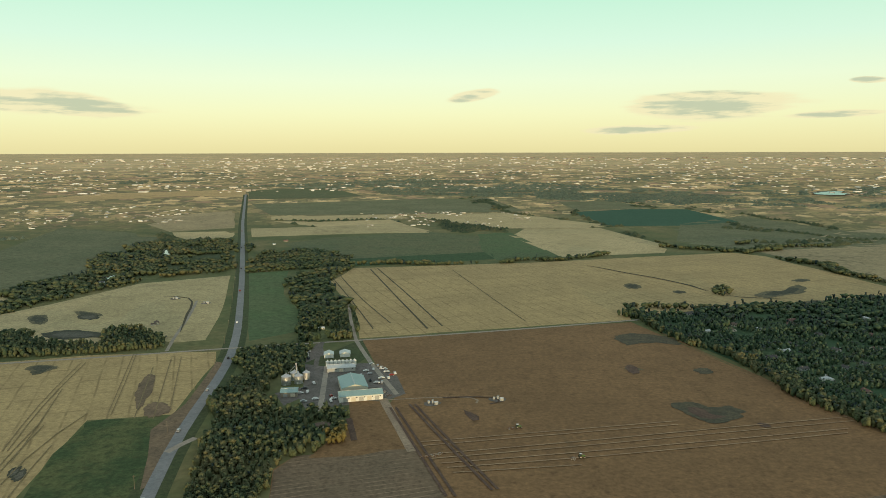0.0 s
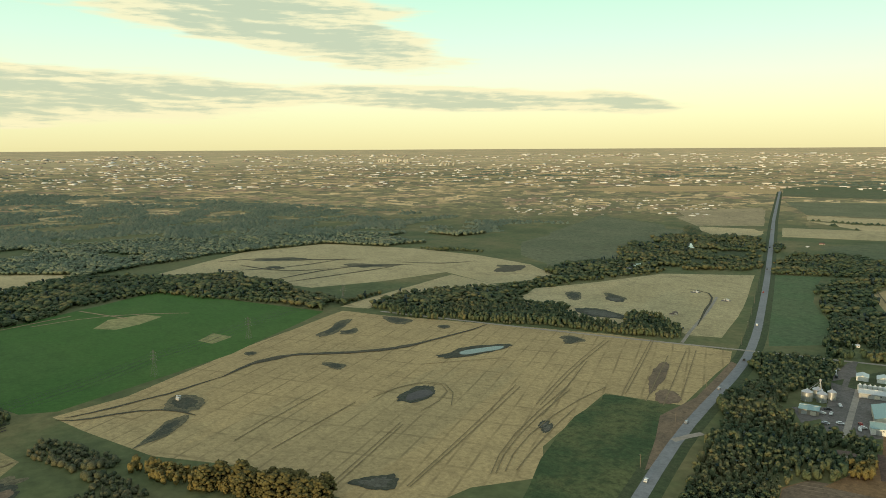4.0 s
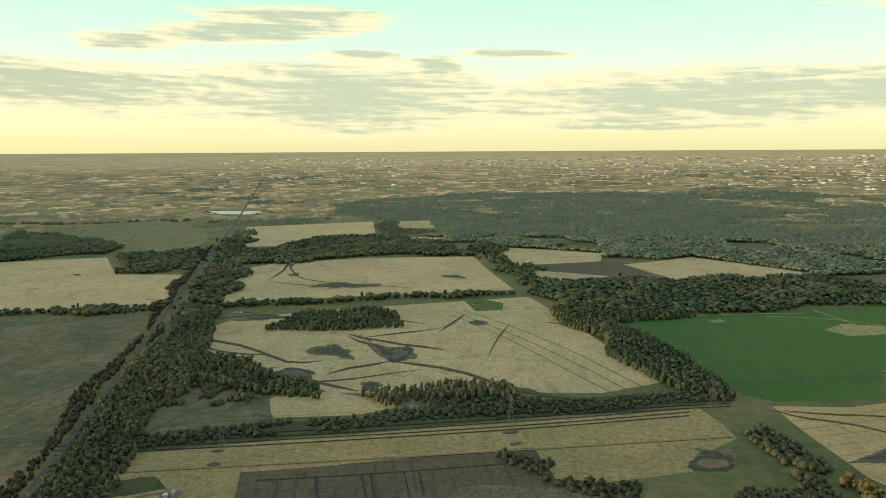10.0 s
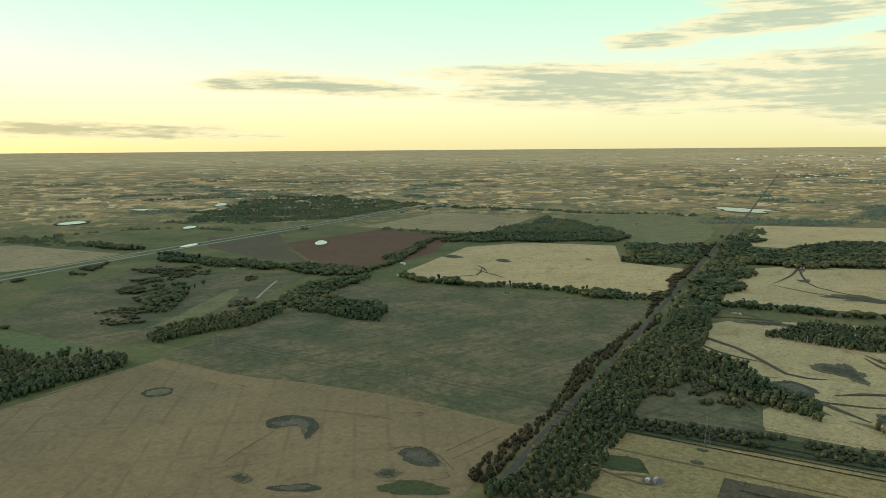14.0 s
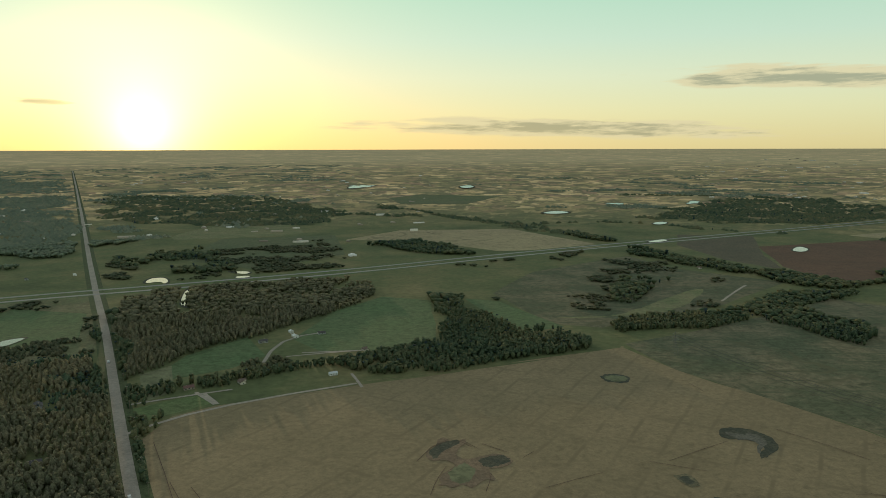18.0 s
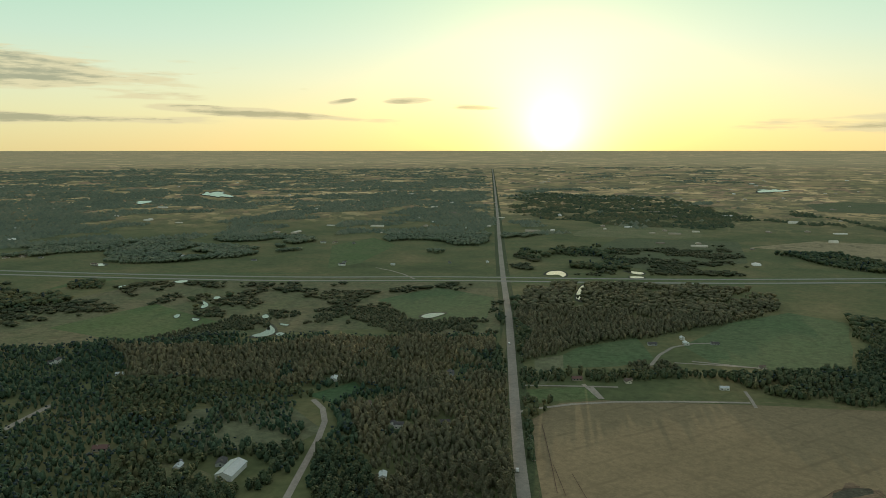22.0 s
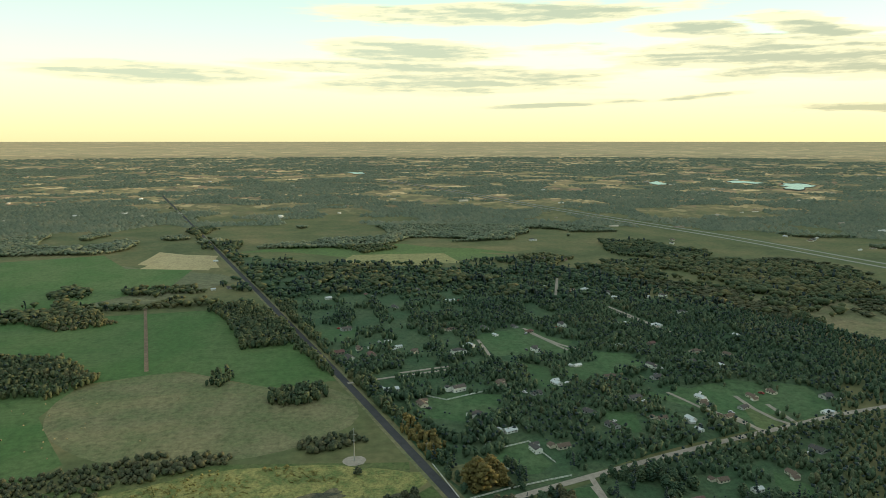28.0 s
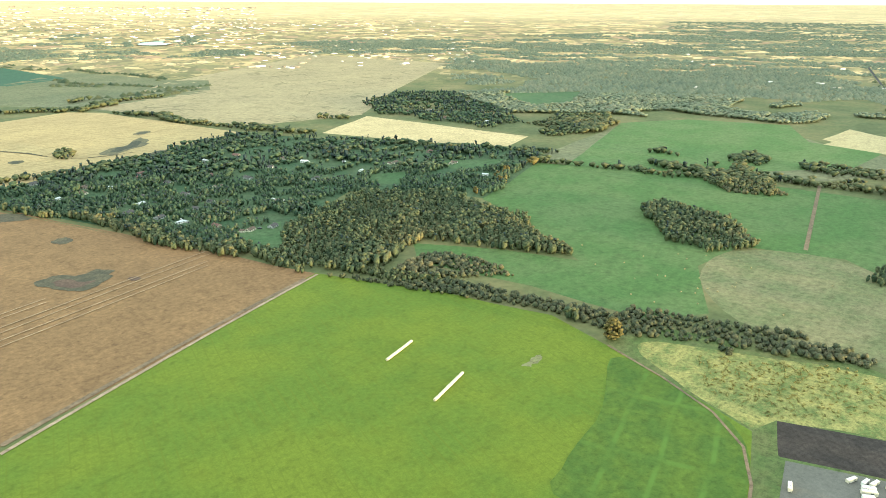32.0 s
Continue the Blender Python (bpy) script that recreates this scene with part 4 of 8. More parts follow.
def homes():
    r = random.Random(21)
    models = [
        home(14, 8.5, 2.8, 2.0, WHITE, PALE_ROOF, True, "white house with a pale metal roof among trees"),
        home(13, 8, 2.7, 1.9, CREAM, BROWN_ROOF, True, "cream house with brown shingles among trees"),
        home(12, 8, 2.7, 1.8, GREY, DARK_ROOF, False, "grey bungalow with dark shingles on a lot"),
        home(16, 9, 5.2, 2.2, WHITE, DARK_ROOF, True, "two-storey white house with dark shingles"),
        home(11, 7, 3.2, 1.4, WHITE, PALE_ROOF, False, "small white shed with a pale metal roof"),
        home(12, 8, 2.7, 1.9, TAUPE, RED_ROOF, False, "taupe house with a dull red roof")]
    for k, (x, y) in enumerate(HOMES):
        m = spot(x, y, r.choice((18, 108, 198, 288)) + r.uniform(-8, 8), r.uniform(0.72, 0.98), 0.1)
        i = r.choice((0, 1, 2, 3, 4, 5, 1, 2))
        if models[i] is not None and "used" not in models[i]:
            models[i]["used"] = 1
            models[i].matrix_basis = m
        else:
            copy_thing(models[i], m)
    for mdl in models:
        if "used" in mdl:
            del mdl["used"]


def barn(x, y, turn, w, d, wall, rise, wall_mat, roof_mat, label, doors=3):
    base = tagged(new("barn"), label, "barn", "farm buildings")
    base.matrix_basis = spot(x, y, turn, 1, 0.9)
    part("wall", walls(w, d, wall, rise), wall_mat, base)
    roof = part("roof", gable(w, d, wall, rise, 0.5), roof_mat, base)
    part("ridge_cap", box(w + 0.8, 0.5, 0.15, 0, 0, wall + rise + 0.17), STEEL, roof)
    for k in range(doors):
        u = (k + 0.5) / doors - 0.5
        part("sliding_door", box(min(4.0, w / doors * 0.6), 0.12, wall * 0.75, u * w * 0.9, -d / 2 - 0.05, 0.05), CREAM if k % 2 else GREY, base)
        part("window", box(1.2, 0.1, 0.8, u * w * 0.9 + 2.9 if w > 15 else u * w + 1.5, -d / 2 - 0.04, wall * 0.6), GLASS, base)
    return base


def grain_bin(x, y, r, h, label, skin=None):
    base = tagged(new("grain_bin"), label, "grain bin", "grain bins")
    base.matrix_basis = spot(x, y, 0, 1, 0.9)
    part("wall", tube(r, r, h, n=20), skin or STEEL, base)
    roof = part("roof", tube(r * 1.04, 0.4, r * 0.55, z=h, n=20), skin or STEEL, base)
    part("vent_cap", tube(0.45, 0.45, 0.5, z=h + r * 0.55, n=10), skin or STEEL, roof)
    for k in range(3):
        part("hoop", tube(r + 0.04, r + 0.04, 0.12, z=h * (k + 1) / 4, n=20), skin or STEEL, base)
    part("hatch", box(0.9, 0.1, 1.6, 0, -r - 0.02, 0.3), WHITE, base)


def vehicle(kind, paint, label):
    """A car, pickup or van with cabin, windows, lamps and four wheels; a trailer or motorhome without a bonnet."""
    base = tagged(new(kind), label, kind.replace("_", " "), "parked vehicles")
    if kind in ("car", "pickup"):
        part("body", box(4.6, 1.85, 0.75, 0, 0, 0.35, 0.14), paint, base)
        part("cabin", box(2.4 if kind == "car" else 1.7, 1.65, 0.62, -0.15 if kind == "car" else 0.25, 0, 1.08, 0.16), paint, base)
        part("windscreen", box(0.06, 1.4, 0.42, 1.07 if kind == "car" else 1.12, 0, 1.14), GLASS, base)
        part("side_window", box(1.7 if kind == "car" else 1.2, 1.68, 0.34, -0.15 if kind == "car" else 0.25, 0, 1.2), GLASS, base)
        wheels = [(1.45, 0.86), (1.45, -0.86), (-1.45, 0.86), (-1.45, -0.86)]
        for s in (-0.6, 0.6):
            part("headlight", box(0.06, 0.35, 0.18, 2.29, s, 0.68), WHITE, base)
    else:
        long = 7.2 if kind == "camper_trailer" else 8.2
        part("body", box(long, 2.45, 2.35, 0, 0, 0.55, 0.22), paint, base)
        part("roof", box(long - 0.7, 2.1, 0.12, 0, 0, 2.88, 0.05), WHITE, base)
        part("roof_vent", box(0.8, 0.7, 0.25, -0.8, 0, 2.98, 0.08), GREY, base)
        for s in (-1, 1):
            part("side_window", box(1.5, 0.06, 0.6, 1.2, s * 1.23, 1.6), GLASS, base)
            part("stripe", box(long * 0.8, 0.04, 0.18, 0, s * 1.235, 1.05), GREY, base)
        if kind == "camper_trailer":
            part("hitch", bar((long / 2 - 0.1, 0, 0.5), (long / 2 + 1.1, 0, 0.45), 0.09), STEEL, base)
            wheels = [(-0.5, 1.1), (-0.5, -1.1), (0.35, 1.1), (0.35, -1.1)]
        else:
            part("windscreen", box(0.06, 2.0, 0.8, long / 2 + 0.0, 0, 1.5), GLASS, base)
            wheels = [(2.8, 1.1), (2.8, -1.1), (-2.4, 1.1), (-2.4, -1.1)]
    for wx, wy in wheels:
        bm = tube(0.34, 0.34, 0.24, n=12)
        bmesh.ops.rotate(bm, matrix=Euler((radians(90), 0, 0)).to_matrix(), verts=bm.verts)
        bmesh.ops.translate(bm, vec=(wx, wy + 0.12, 0.34), verts=bm.verts)
        wheel = part("wheel", bm, RUBBER, base)
        bm = tube(0.2, 0.2, 0.26, n=8)
        bmesh.ops.rotate(bm, matrix=Euler((radians(90), 0, 0)).to_matrix(), verts=bm.verts)
        bmesh.ops.translate(bm, vec=(wx, wy + 0.13, 0.34), verts=bm.verts)
        part("rim", bm, STEEL, wheel)
    return base


def vehicles():
    r = random.Random(4)
    cars = [vehicle("car", PAINT[0], "white car parked on gravel"), vehicle("car", PAINT[1], "silver car parked on gravel"), vehicle("pickup", PAINT[2], "dark pickup truck parked on gravel"),
            vehicle("pickup", PAINT[0], "white pickup truck parked on gravel"), vehicle("car", PAINT[3], "red car parked on gravel")]
    campers = [vehicle("camper_trailer", WHITE, "white camper trailer stored on the gravel yard"), vehicle("motorhome", CREAM, "cream motorhome stored on the gravel yard"),
               vehicle("camper_trailer", CREAM, "cream camper trailer stored on the gravel yard")]
    used = set()

    def put(models, k, m):
        if (id(models), k) in used:
            copy_thing(models[k], m)
        else:
            used.add((id(models), k))
            models[k].matrix_basis = m
    # the yard: a and b run along its two sides
    o, a, b = Vector((345, 82)), Vector((31, -68)) / 75, Vector((-54, -12)) / 55
    face = math.degrees(math.atan2(a.y, a.x))
    for u, first, last, gaps in ((38, 7, 62, (4, 6, 10)), (54, 8, 64, (3, 5, 9, 11)), (69, 6, 66, (8,))):
        v, k = first, 0
        while v < last:
            if k not in gaps:
                p = o + a * (u + r.uniform(-.8, .8)) + b * v
                put(campers, r.randrange(3), spot(p.x, p.y, face + r.uniform(-7, 7) + 180 * r.randrange(2), r.uniform(0.85, 1.05), 0.25))
            v += r.uniform(3.4, 4.4)
            k += 1
    for u in (30, 36, 40, 47, 52, 60):
        p = o + a * u + b * 1.5
        put(campers, r.randrange(3), spot(p.x, p.y, face + 50 + r.uniform(-10, 10), 0.85, 0.25))
    p = o + a * 4 + b * 17
    put(campers, 1, spot(p.x, p.y, face + 84, 0.9, 0.25))
    # farmyard, homes and roads
    for k, (x, y) in enumerate(FARM_CARS):
        put(cars, (0, 3, 1, 0, 3, 2, 0, 1, 3, 0, 4)[k % 11], spot(x, y, 14 + 90 * (k % 2) + r.uniform(-15, 15), 1.15, 0.75))
    for x, y in HOMES[:90]:
        if math.hypot(x, y) < 1200 and r.random() < 0.75:
            a2 = r.uniform(0, 6.28)
            put(cars, r.randrange(5), spot(x + math.cos(a2) * 10, y + math.sin(a2) * 10, r.uniform(0, 360), 1, 0.4))
    lane = ROADS[0][0]
    for f in (1.3, 2.5, 3.4, 4.2, 5.3, 6.4, 7.2, 7.8, 8.5):
        i = int(f)
        p, q = Vector(lane[i]), Vector(lane[i + 1])
        at, d = p.lerp(q, f - i), (q - p).normalized()
        put(cars, r.randrange(5), spot(at.x - d.y * 2, at.y + d.x * 2, math.degrees(math.atan2(d.y, d.x)), 1.1, 0.85))
    lane = [rd for rd in ROADS if rd[1] == 9][0][0]
    for f in (1.25, 2.6):
        i = int(f)
        p, q = Vector(lane[i]), Vector(lane[i + 1])
        at, d = p.lerp(q, f - i), (q - p).normalized()
        put(cars, 0, spot(at.x - d.y * 2, at.y + d.x * 2, math.degrees(math.atan2(d.y, d.x)), 1.1, 1.0))


def tractor(x, y, turn, paint, label):
    """A farm tractor: bonnet, cab, glass, exhaust, two tall and two small wheels."""
    base = tagged(new("tractor"), label, "tractor", "farm machines")
    base.matrix_basis = spot(x, y, turn, 1.15, 1.1)
    part("bonnet", box(2.1, 1.0, 0.9, 1.2, 0, 0.9, 0.12), paint, base)
    part("chassis", box(3.6, 0.7, 0.5, 0.3, 0, 0.5, 0.06), RUST, base)
    cab = part("cab", box(1.6, 1.6, 0.7, -0.6, 0, 1.1, 0.08), paint, base)
    part("glass", box(1.45, 1.5, 0.95, -0.6, 0, 1.8, 0.06), GLASS, cab)
    part("roof", box(1.75, 1.75, 0.16, -0.6, 0, 2.75, 0.05), WHITE, cab)
    part("exhaust", tube(0.06, 0.06, 1.1, 0.9, 0.45, 1.7, 8), RUST, base)
    for u, rad, wide in ((-0.8, 0.9, 0.5), (1.8, 0.6, 0.38)):
        for side in (-1, 1):
            bm = tube(rad, rad, wide, n=16)
            bmesh.ops.rotate(bm, matrix=Euler((radians(90), 0, 0)).to_matrix(), verts=bm.verts)
            bmesh.ops.translate(bm, vec=(u, side * 1.05 + wide / 2, rad), verts=bm.verts)
            wheel = part("wheel", bm, RUBBER, base)
            bm = tube(rad * 0.55, rad * 0.55, wide + 0.04, n=12)
            bmesh.ops.rotate(bm, matrix=Euler((radians(90), 0, 0)).to_matrix(), verts=bm.verts)
            bmesh.ops.translate(bm, vec=(u, side * 1.05 + wide / 2 + 0.02, rad), verts=bm.verts)
            part("rim", bm, CREAM, wheel)


def implement(x, y, turn):
    """A towed tillage implement: frame, tongue, wheels and a gang of discs."""
    base = tagged(new("farm_implement"), "dark rusty tillage implement parked at the yard's edge", "implement", "farm implements")
    base.matrix_basis = spot(x, y, turn, 1, 0.75)
    part("frame", joined([bar((-3, -1.2, 0.9), (3, -1.2, 0.9), 0.12), bar((-3, 1.2, 0.9), (3, 1.2, 0.9), 0.12), bar((-2, -1.2, 0.9), (-2, 1.2, 0.9), 0.1), bar((2, -1.2, 0.9), (2, 1.2, 0.9), 0.1)]), RUST, base)
    part("tongue", bar((0, 1.2, 0.9), (0, 4.2, 0.6), 0.1), RUST, base)
    for u in (-1.4, 1.4):
        bm = tube(0.55, 0.55, 0.35, n=12)
        bmesh.ops.rotate(bm, matrix=Euler((0, radians(90), 0)).to_matrix(), verts=bm.verts)
        bmesh.ops.translate(bm, vec=(u, 0, 0.55), verts=bm.verts)
        part("wheel", bm, GREY, base)
    for v in (-1.2, 1.2):
        for u in range(6):
            bm = tube(0.34, 0.34, 0.05, n=10)
            bmesh.ops.rotate(bm, matrix=Euler((0, radians(90), 0)).to_matrix(), verts=bm.verts)
            bmesh.ops.translate(bm, vec=(-2.6 + u * 1.04, v, 0.4), verts=bm.verts)
            part("disc", bm, STEEL, base)


def farm():
    tractor(49, 563, 12, TRACTOR, "green tractor stopped on the ploughed field")
    tractor(90, 506, 10, TRACTOR, "green tractor stopped on the ploughed field")
    for k, (x, y) in enumerate(IMPLEMENTS):
        implement(x, y, 14 + 57 * k)
    barn(-87, 633, 14.7, 39, 15, 5.2, 2.6, WHITE, TEAL_ROOF, "long white barn with a weathered blue-green roof", 5)
    barn(-98, 662, 104.7, 36, 24, 6.0, 3.2, CREAM, TEAL_ROOF, "wide barn with a weathered blue-green roof", 3)
    barn(-118, 719, 12, 28, 14, 4.2, 1.8, GREY, PALE_ROOF, "low grey farm shed with a pale roof", 3)
    barn(-153, 642, 8, 15, 14, 4.4, 1.4, TAUPE, TEAL_ROOF, "square shed with a blue-green roof beside trees", 2)
    barn(-139, 768, 100, 13, 10, 3.6, 1.8, WHITE, PALE_ROOF, "small white machine shed with a pale roof", 2)
    barn(-122, 772, 100, 13, 11, 3.6, 1.8, WHITE, PALE_ROOF, "small white machine shed with a pale roof", 2)
    barn(298, -398, 100, 24, 12, 4.0, 2.2, WHITE, PALE_ROOF, "long white building with a pale roof beside the lane", 3)
    for k in range(8):
        grain_bin(-134 + 3.9 * k, 732 + 0.8 * k, 1.9, 5.0, "small white round tank in a row", WHITE)
    for x, y, rad, h in ((-163, 672, 4.6, 8), (-152, 676, 4.2, 7.5), (-158, 686, 4.2, 7.5), (-147, 688, 3.6, 7)):
        grain_bin(x, y, rad, h, "tall galvanised steel grain bin")
    leg = tagged(new("grain_elevator"), "thin steel grain elevator leg above the bins", "elevator")
    leg.matrix_basis = spot(-155, 681, 0, 1, 0.9)
    part("shaft", box(0.7, 0.7, 17), STEEL, leg)
    part("head", box(1.6, 1.4, 1.4, 0, 0, 17), STEEL, leg)
    for q in ((-8, -9, 8.5), (3, -5, 8.5), (-3, 5, 8.5)):
        part("spout", bar((0, 0, 17), q, 0.16), STEEL, leg)


def bags():
    for (x0, y0), (x1, y1) in (((289, 311), (321, 319)), ((273, 254), (310, 264))):
        d = Vector((x1 - x0, y1 - y0))
        base = tagged(new("bale_row"), "long row of bales in pale plastic wrap on the crop", "bale row", "wrapped bale rows")
        base.matrix_basis = spot(x0, y0, math.degrees(math.atan2(d.y, d.x)), 1, 0.12)
        n = int(d.length / 1.5)
        me = None
        for k in range(n):
            if me is None:
                bm = tube(0.98, 0.98, 1.46, n=14)
                bmesh.ops.bevel(bm, geom=[e for e in bm.edges if abs(e.verts[0].co.z - e.verts[1].co.z) < 0.01], offset=0.12, segments=1, affect="EDGES")
                bmesh.ops.rotate(bm, matrix=Euler((0, radians(90), 0)).to_matrix(), verts=bm.verts)
                first = part("bale", bm, WRAP, base)
                me = first.data
                ob = first
            else:
                ob = new("bale", me)
                ob.parent = base
            ob.matrix_basis = pose(k * 1.5 + 0.75, SEED.uniform(-.08, .08), 0.95, SEED.uniform(0, 20), 0, SEED.uniform(-2, 2))


def loose_bales():
    r = random.Random(3)
    bm = tube(0.85, 0.85, 1.3, n=12)
    bmesh.ops.rotate(bm, matrix=Euler((0, radians(90), 0)).to_matrix(), verts=bm.verts)
    bmesh.ops.translate(bm, vec=(0, 0, 0.4), verts=bm.verts)
    me = bpy.data.meshes.new("round_bale")
    bm.to_mesh(me), bm.free()
    me.materials.append(STRAW)
    for k in range(30):
        x, y = 560 + r.gauss(0, 38), 240 + r.gauss(0, 42)
        ob = tagged(new("round_bale", me), "pale round bale lying on the pasture", "bale", "bales on the pasture")
        ob.matrix_basis = spot(x, y, r.uniform(0, 180), 0.62, 0.4)


TOWERS = [(-385, -700), (-440, -464), (-504, -212), (-566, 3), (-620, 175), (-668, 338), (-719, 481), (-790, 690)]


def tower_model():
    base = tagged(new("transmission_tower"), "grey lattice steel power tower beside the field", "power tower", "power line towers")
    foot, waist, top = 2.6, 0.75, 0.35
    for sx_ in (-1, 1):
        for sy_ in (-1, 1):
            part("leg", joined([bar((sx_ * foot, sy_ * foot, 0), (sx_ * waist, sy_ * waist, 16), 0.08), bar((sx_ * waist, sy_ * waist, 16), (sx_ * top, sy_ * top, 27), 0.07)]), TOWER_STEEL, base)
    for lvl in range(7):
        z0, z1 = lvl * 3.8, (lvl + 1) * 3.8
        w = lambda z: foot + (waist - foot) * min(z, 16) / 16 - max(0, z - 16) * 0.036
        a, b = w(z0), w(z1)
        for f in range(4):
            m = Euler((0, 0, f * math.pi / 2)).to_matrix()
            part("brace", joined([bar(m @ Vector((-a, -a, z0)), m @ Vector((b, -b, z1)), 0.04, 4), bar(m @ Vector((a, -a, z0)), m @ Vector((-b, -b, z1)), 0.04, 4)]), TOWER_STEEL, base)
    for z, half in ((17.5, 4.2), (21.0, 3.6), (24.5, 3.0)):
        arm = part("cross_arm", joined([bar((-half, 0, z), (half, 0, z), 0.08), bar((-half, 0, z), (0, 0, z + 1.4), 0.07), bar((half, 0, z), (0, 0, z + 1.4), 0.07)]), TOWER_STEEL, base)
        for s in (-1, 1):
            part("insulator", bar((s * half, 0, z), (s * half, 0, z - 1.3), 0.12), GREY, arm)
    return base


def power_line():
    model = tower_model()
    for k, (x, y) in enumerate(TOWERS):
        q = TOWERS[min(k + 1, len(TOWERS) - 1)]
        p = TOWERS[max(k - 1, 0)]
        m = spot(x, y, math.degrees(math.atan2(q[1] - p[1], q[0] - p[0])) + 90, 1, 0)
        if k == 0:
            model.matrix_basis = m
        else:
            copy_thing(model, m)
    for z, half in ((16.2, 4.2), (19.7, 3.6), (23.2, 3.0)):
        for s in (-1, 1):
            cu = bpy.data.curves.new("power_wire", "CURVE")
            cu.dimensions, cu.bevel_depth, cu.bevel_resolution = "3D", 0.09, 0
            pts = []
            for (x0, y0), (x1, y1) in zip(TOWERS[:-1], TOWERS[1:]):
                d = Vector((x1 - x0, y1 - y0)).normalized()
                for i in range(10):
                    f = i / 10
                    pts.append((x0 + (x1 - x0) * f - d.y * s * half, y0 + (y1 - y0) * f + d.x * s * half, z - 5.0 * 4 * f * (1 - f) / 1.6))
            sp = cu.splines.new("POLY")
            sp.points.add(len(pts) - 1)
            for q, c in zip(sp.points, pts):
                q.co = (*c, 1)
            cu.materials.append(WIRE)
            tagged(new("power_wire", cu), "dark sagging power wire between the towers", "wire", "power line wires")


def poles():
    model = tagged(new("utility_pole"), "thin wooden utility pole beside the road", "pole", "utility poles")
    part("post", bar((0, 0, -0.3), (0, 0, 9.5), 0.15, 7), WOODEN, model)
    part("crossarm", box(2.2, 0.14, 0.14, 0, 0, 8.8), WOODEN, model)
    for s in (-0.9, 0.9):
        part("insulator", tube(0.07, 0.05, 0.25, s, 0, 8.94, 6), WHITE, model)
    first = True
    for idx, off, step in ((0, 11, 55), ([i for i, rd in enumerate(ROADS) if rd[1] == 9][0], -9, 42), ([i for i, rd in enumerate(ROADS) if rd[1] == 7][0], 8, 48)):
        p, left, right = ribbon(ROADS[idx][0], 2 * off)
        run = 0.0
        for a, b in zip(left[:-1], left[1:]):
            run += float(np.hypot(*(b - a)))
            if run > step and 350 < np.hypot(*b) < 1500:
                run = 0.0
                m = spot(b[0], b[1], math.degrees(math.atan2(b[1] - a[1], b[0] - a[0])) + 90, 1, 0.1)
                if first:
                    model.matrix_basis, first = m, False
                else:
                    copy_thing(model, m)
    mast = tagged(new("steel_mast"), "tall slim steel mast on a round gravel pad", "mast")
    mast.matrix_basis = spot(484, -8, 0, 1, 0.6)
    part("shaft", tube(0.45, 0.16, 24, n=10), STEEL, mast)
    for z in (15, 19, 23):
        part("arm", box(0.2, 4.4 - 0.1 * z, 0.2, 0, 0, z), STEEL, mast)
    tagged(sheet("gravel_pad", blob(484, -8, 16, 16, 0, 0.05, 5), LAND["gravelr"], 0.9, 0.2), "round pale gravel pad under the mast", "pad", kind="structure")


def fence(pts, label):
    base = tagged(new("fence"), label, "fence", "paddock fences")
    for (x0, y0), (x1, y1) in zip(pts[:-1], pts[1:]):
        d = Vector((x1 - x0, y1 - y0))
        n = max(2, int(d.length / 3))
        for k in range(n + 1):
            f = k / n
            part("post", box(0.2, 0.2, 1.4, x0 + d.x * f, y0 + d.y * f, 0.05), WHITE, base)
        m = pose((x0 + x1) / 2, (y0 + y1) / 2, 0.15, 0, 0, math.degrees(math.atan2(d.y, d.x)))
        for z, h in ((0.35, 0.3), (0.95, 0.3)):
            ob = part("rail", box(d.length, 0.1, h, 0, 0, z), WHITE, base)
            ob.matrix_basis = m


def fences():
    for pts in FENCES:
        fence(pts, "white board fence round a paddock")


def bare_wellheads():
    """Well pads in the fields: a ring of gravel with a pump, tanks and a shed."""
    for x, y in WELLS:
        tagged(sheet("gravel_pad", blob(x, y, 15, 13, 0, 0.1, int(abs(x))), LAND["yard"], 0.93, 0.2), "small gravel well pad in the field", "pad", kind="structure")
        for k, (dx, dy) in enumerate(((-3, 1), (0.6, 1.5))):
            base = tagged(new("storage_tank"), "small pale steel storage tank on a well pad", "tank", "well pad tanks")
            base.matrix_basis = spot(x + dx, y + dy, 0, 0.75, 0.95)
            part("shell", tube(1.4, 1.4, 2.6 + k, n=16), GREY, base)
            part("lid", tube(1.45, 0.3, 0.4, z=2.6 + k, n=16), STEEL, base)
        shed = tagged(new("well_shed"), "small pale metal shed on a well pad", "shed", "well pad sheds")
        shed.matrix_basis = spot(x + 3.5, y - 2, 20, 1, 0.95)
        part("wall", walls(3.2, 2.6, 2.1, 0.6), GREY, shed)
        part("roof", gable(3.2, 2.6, 2.1, 0.6, 0.2, 0.1), PALE_ROOF, shed)


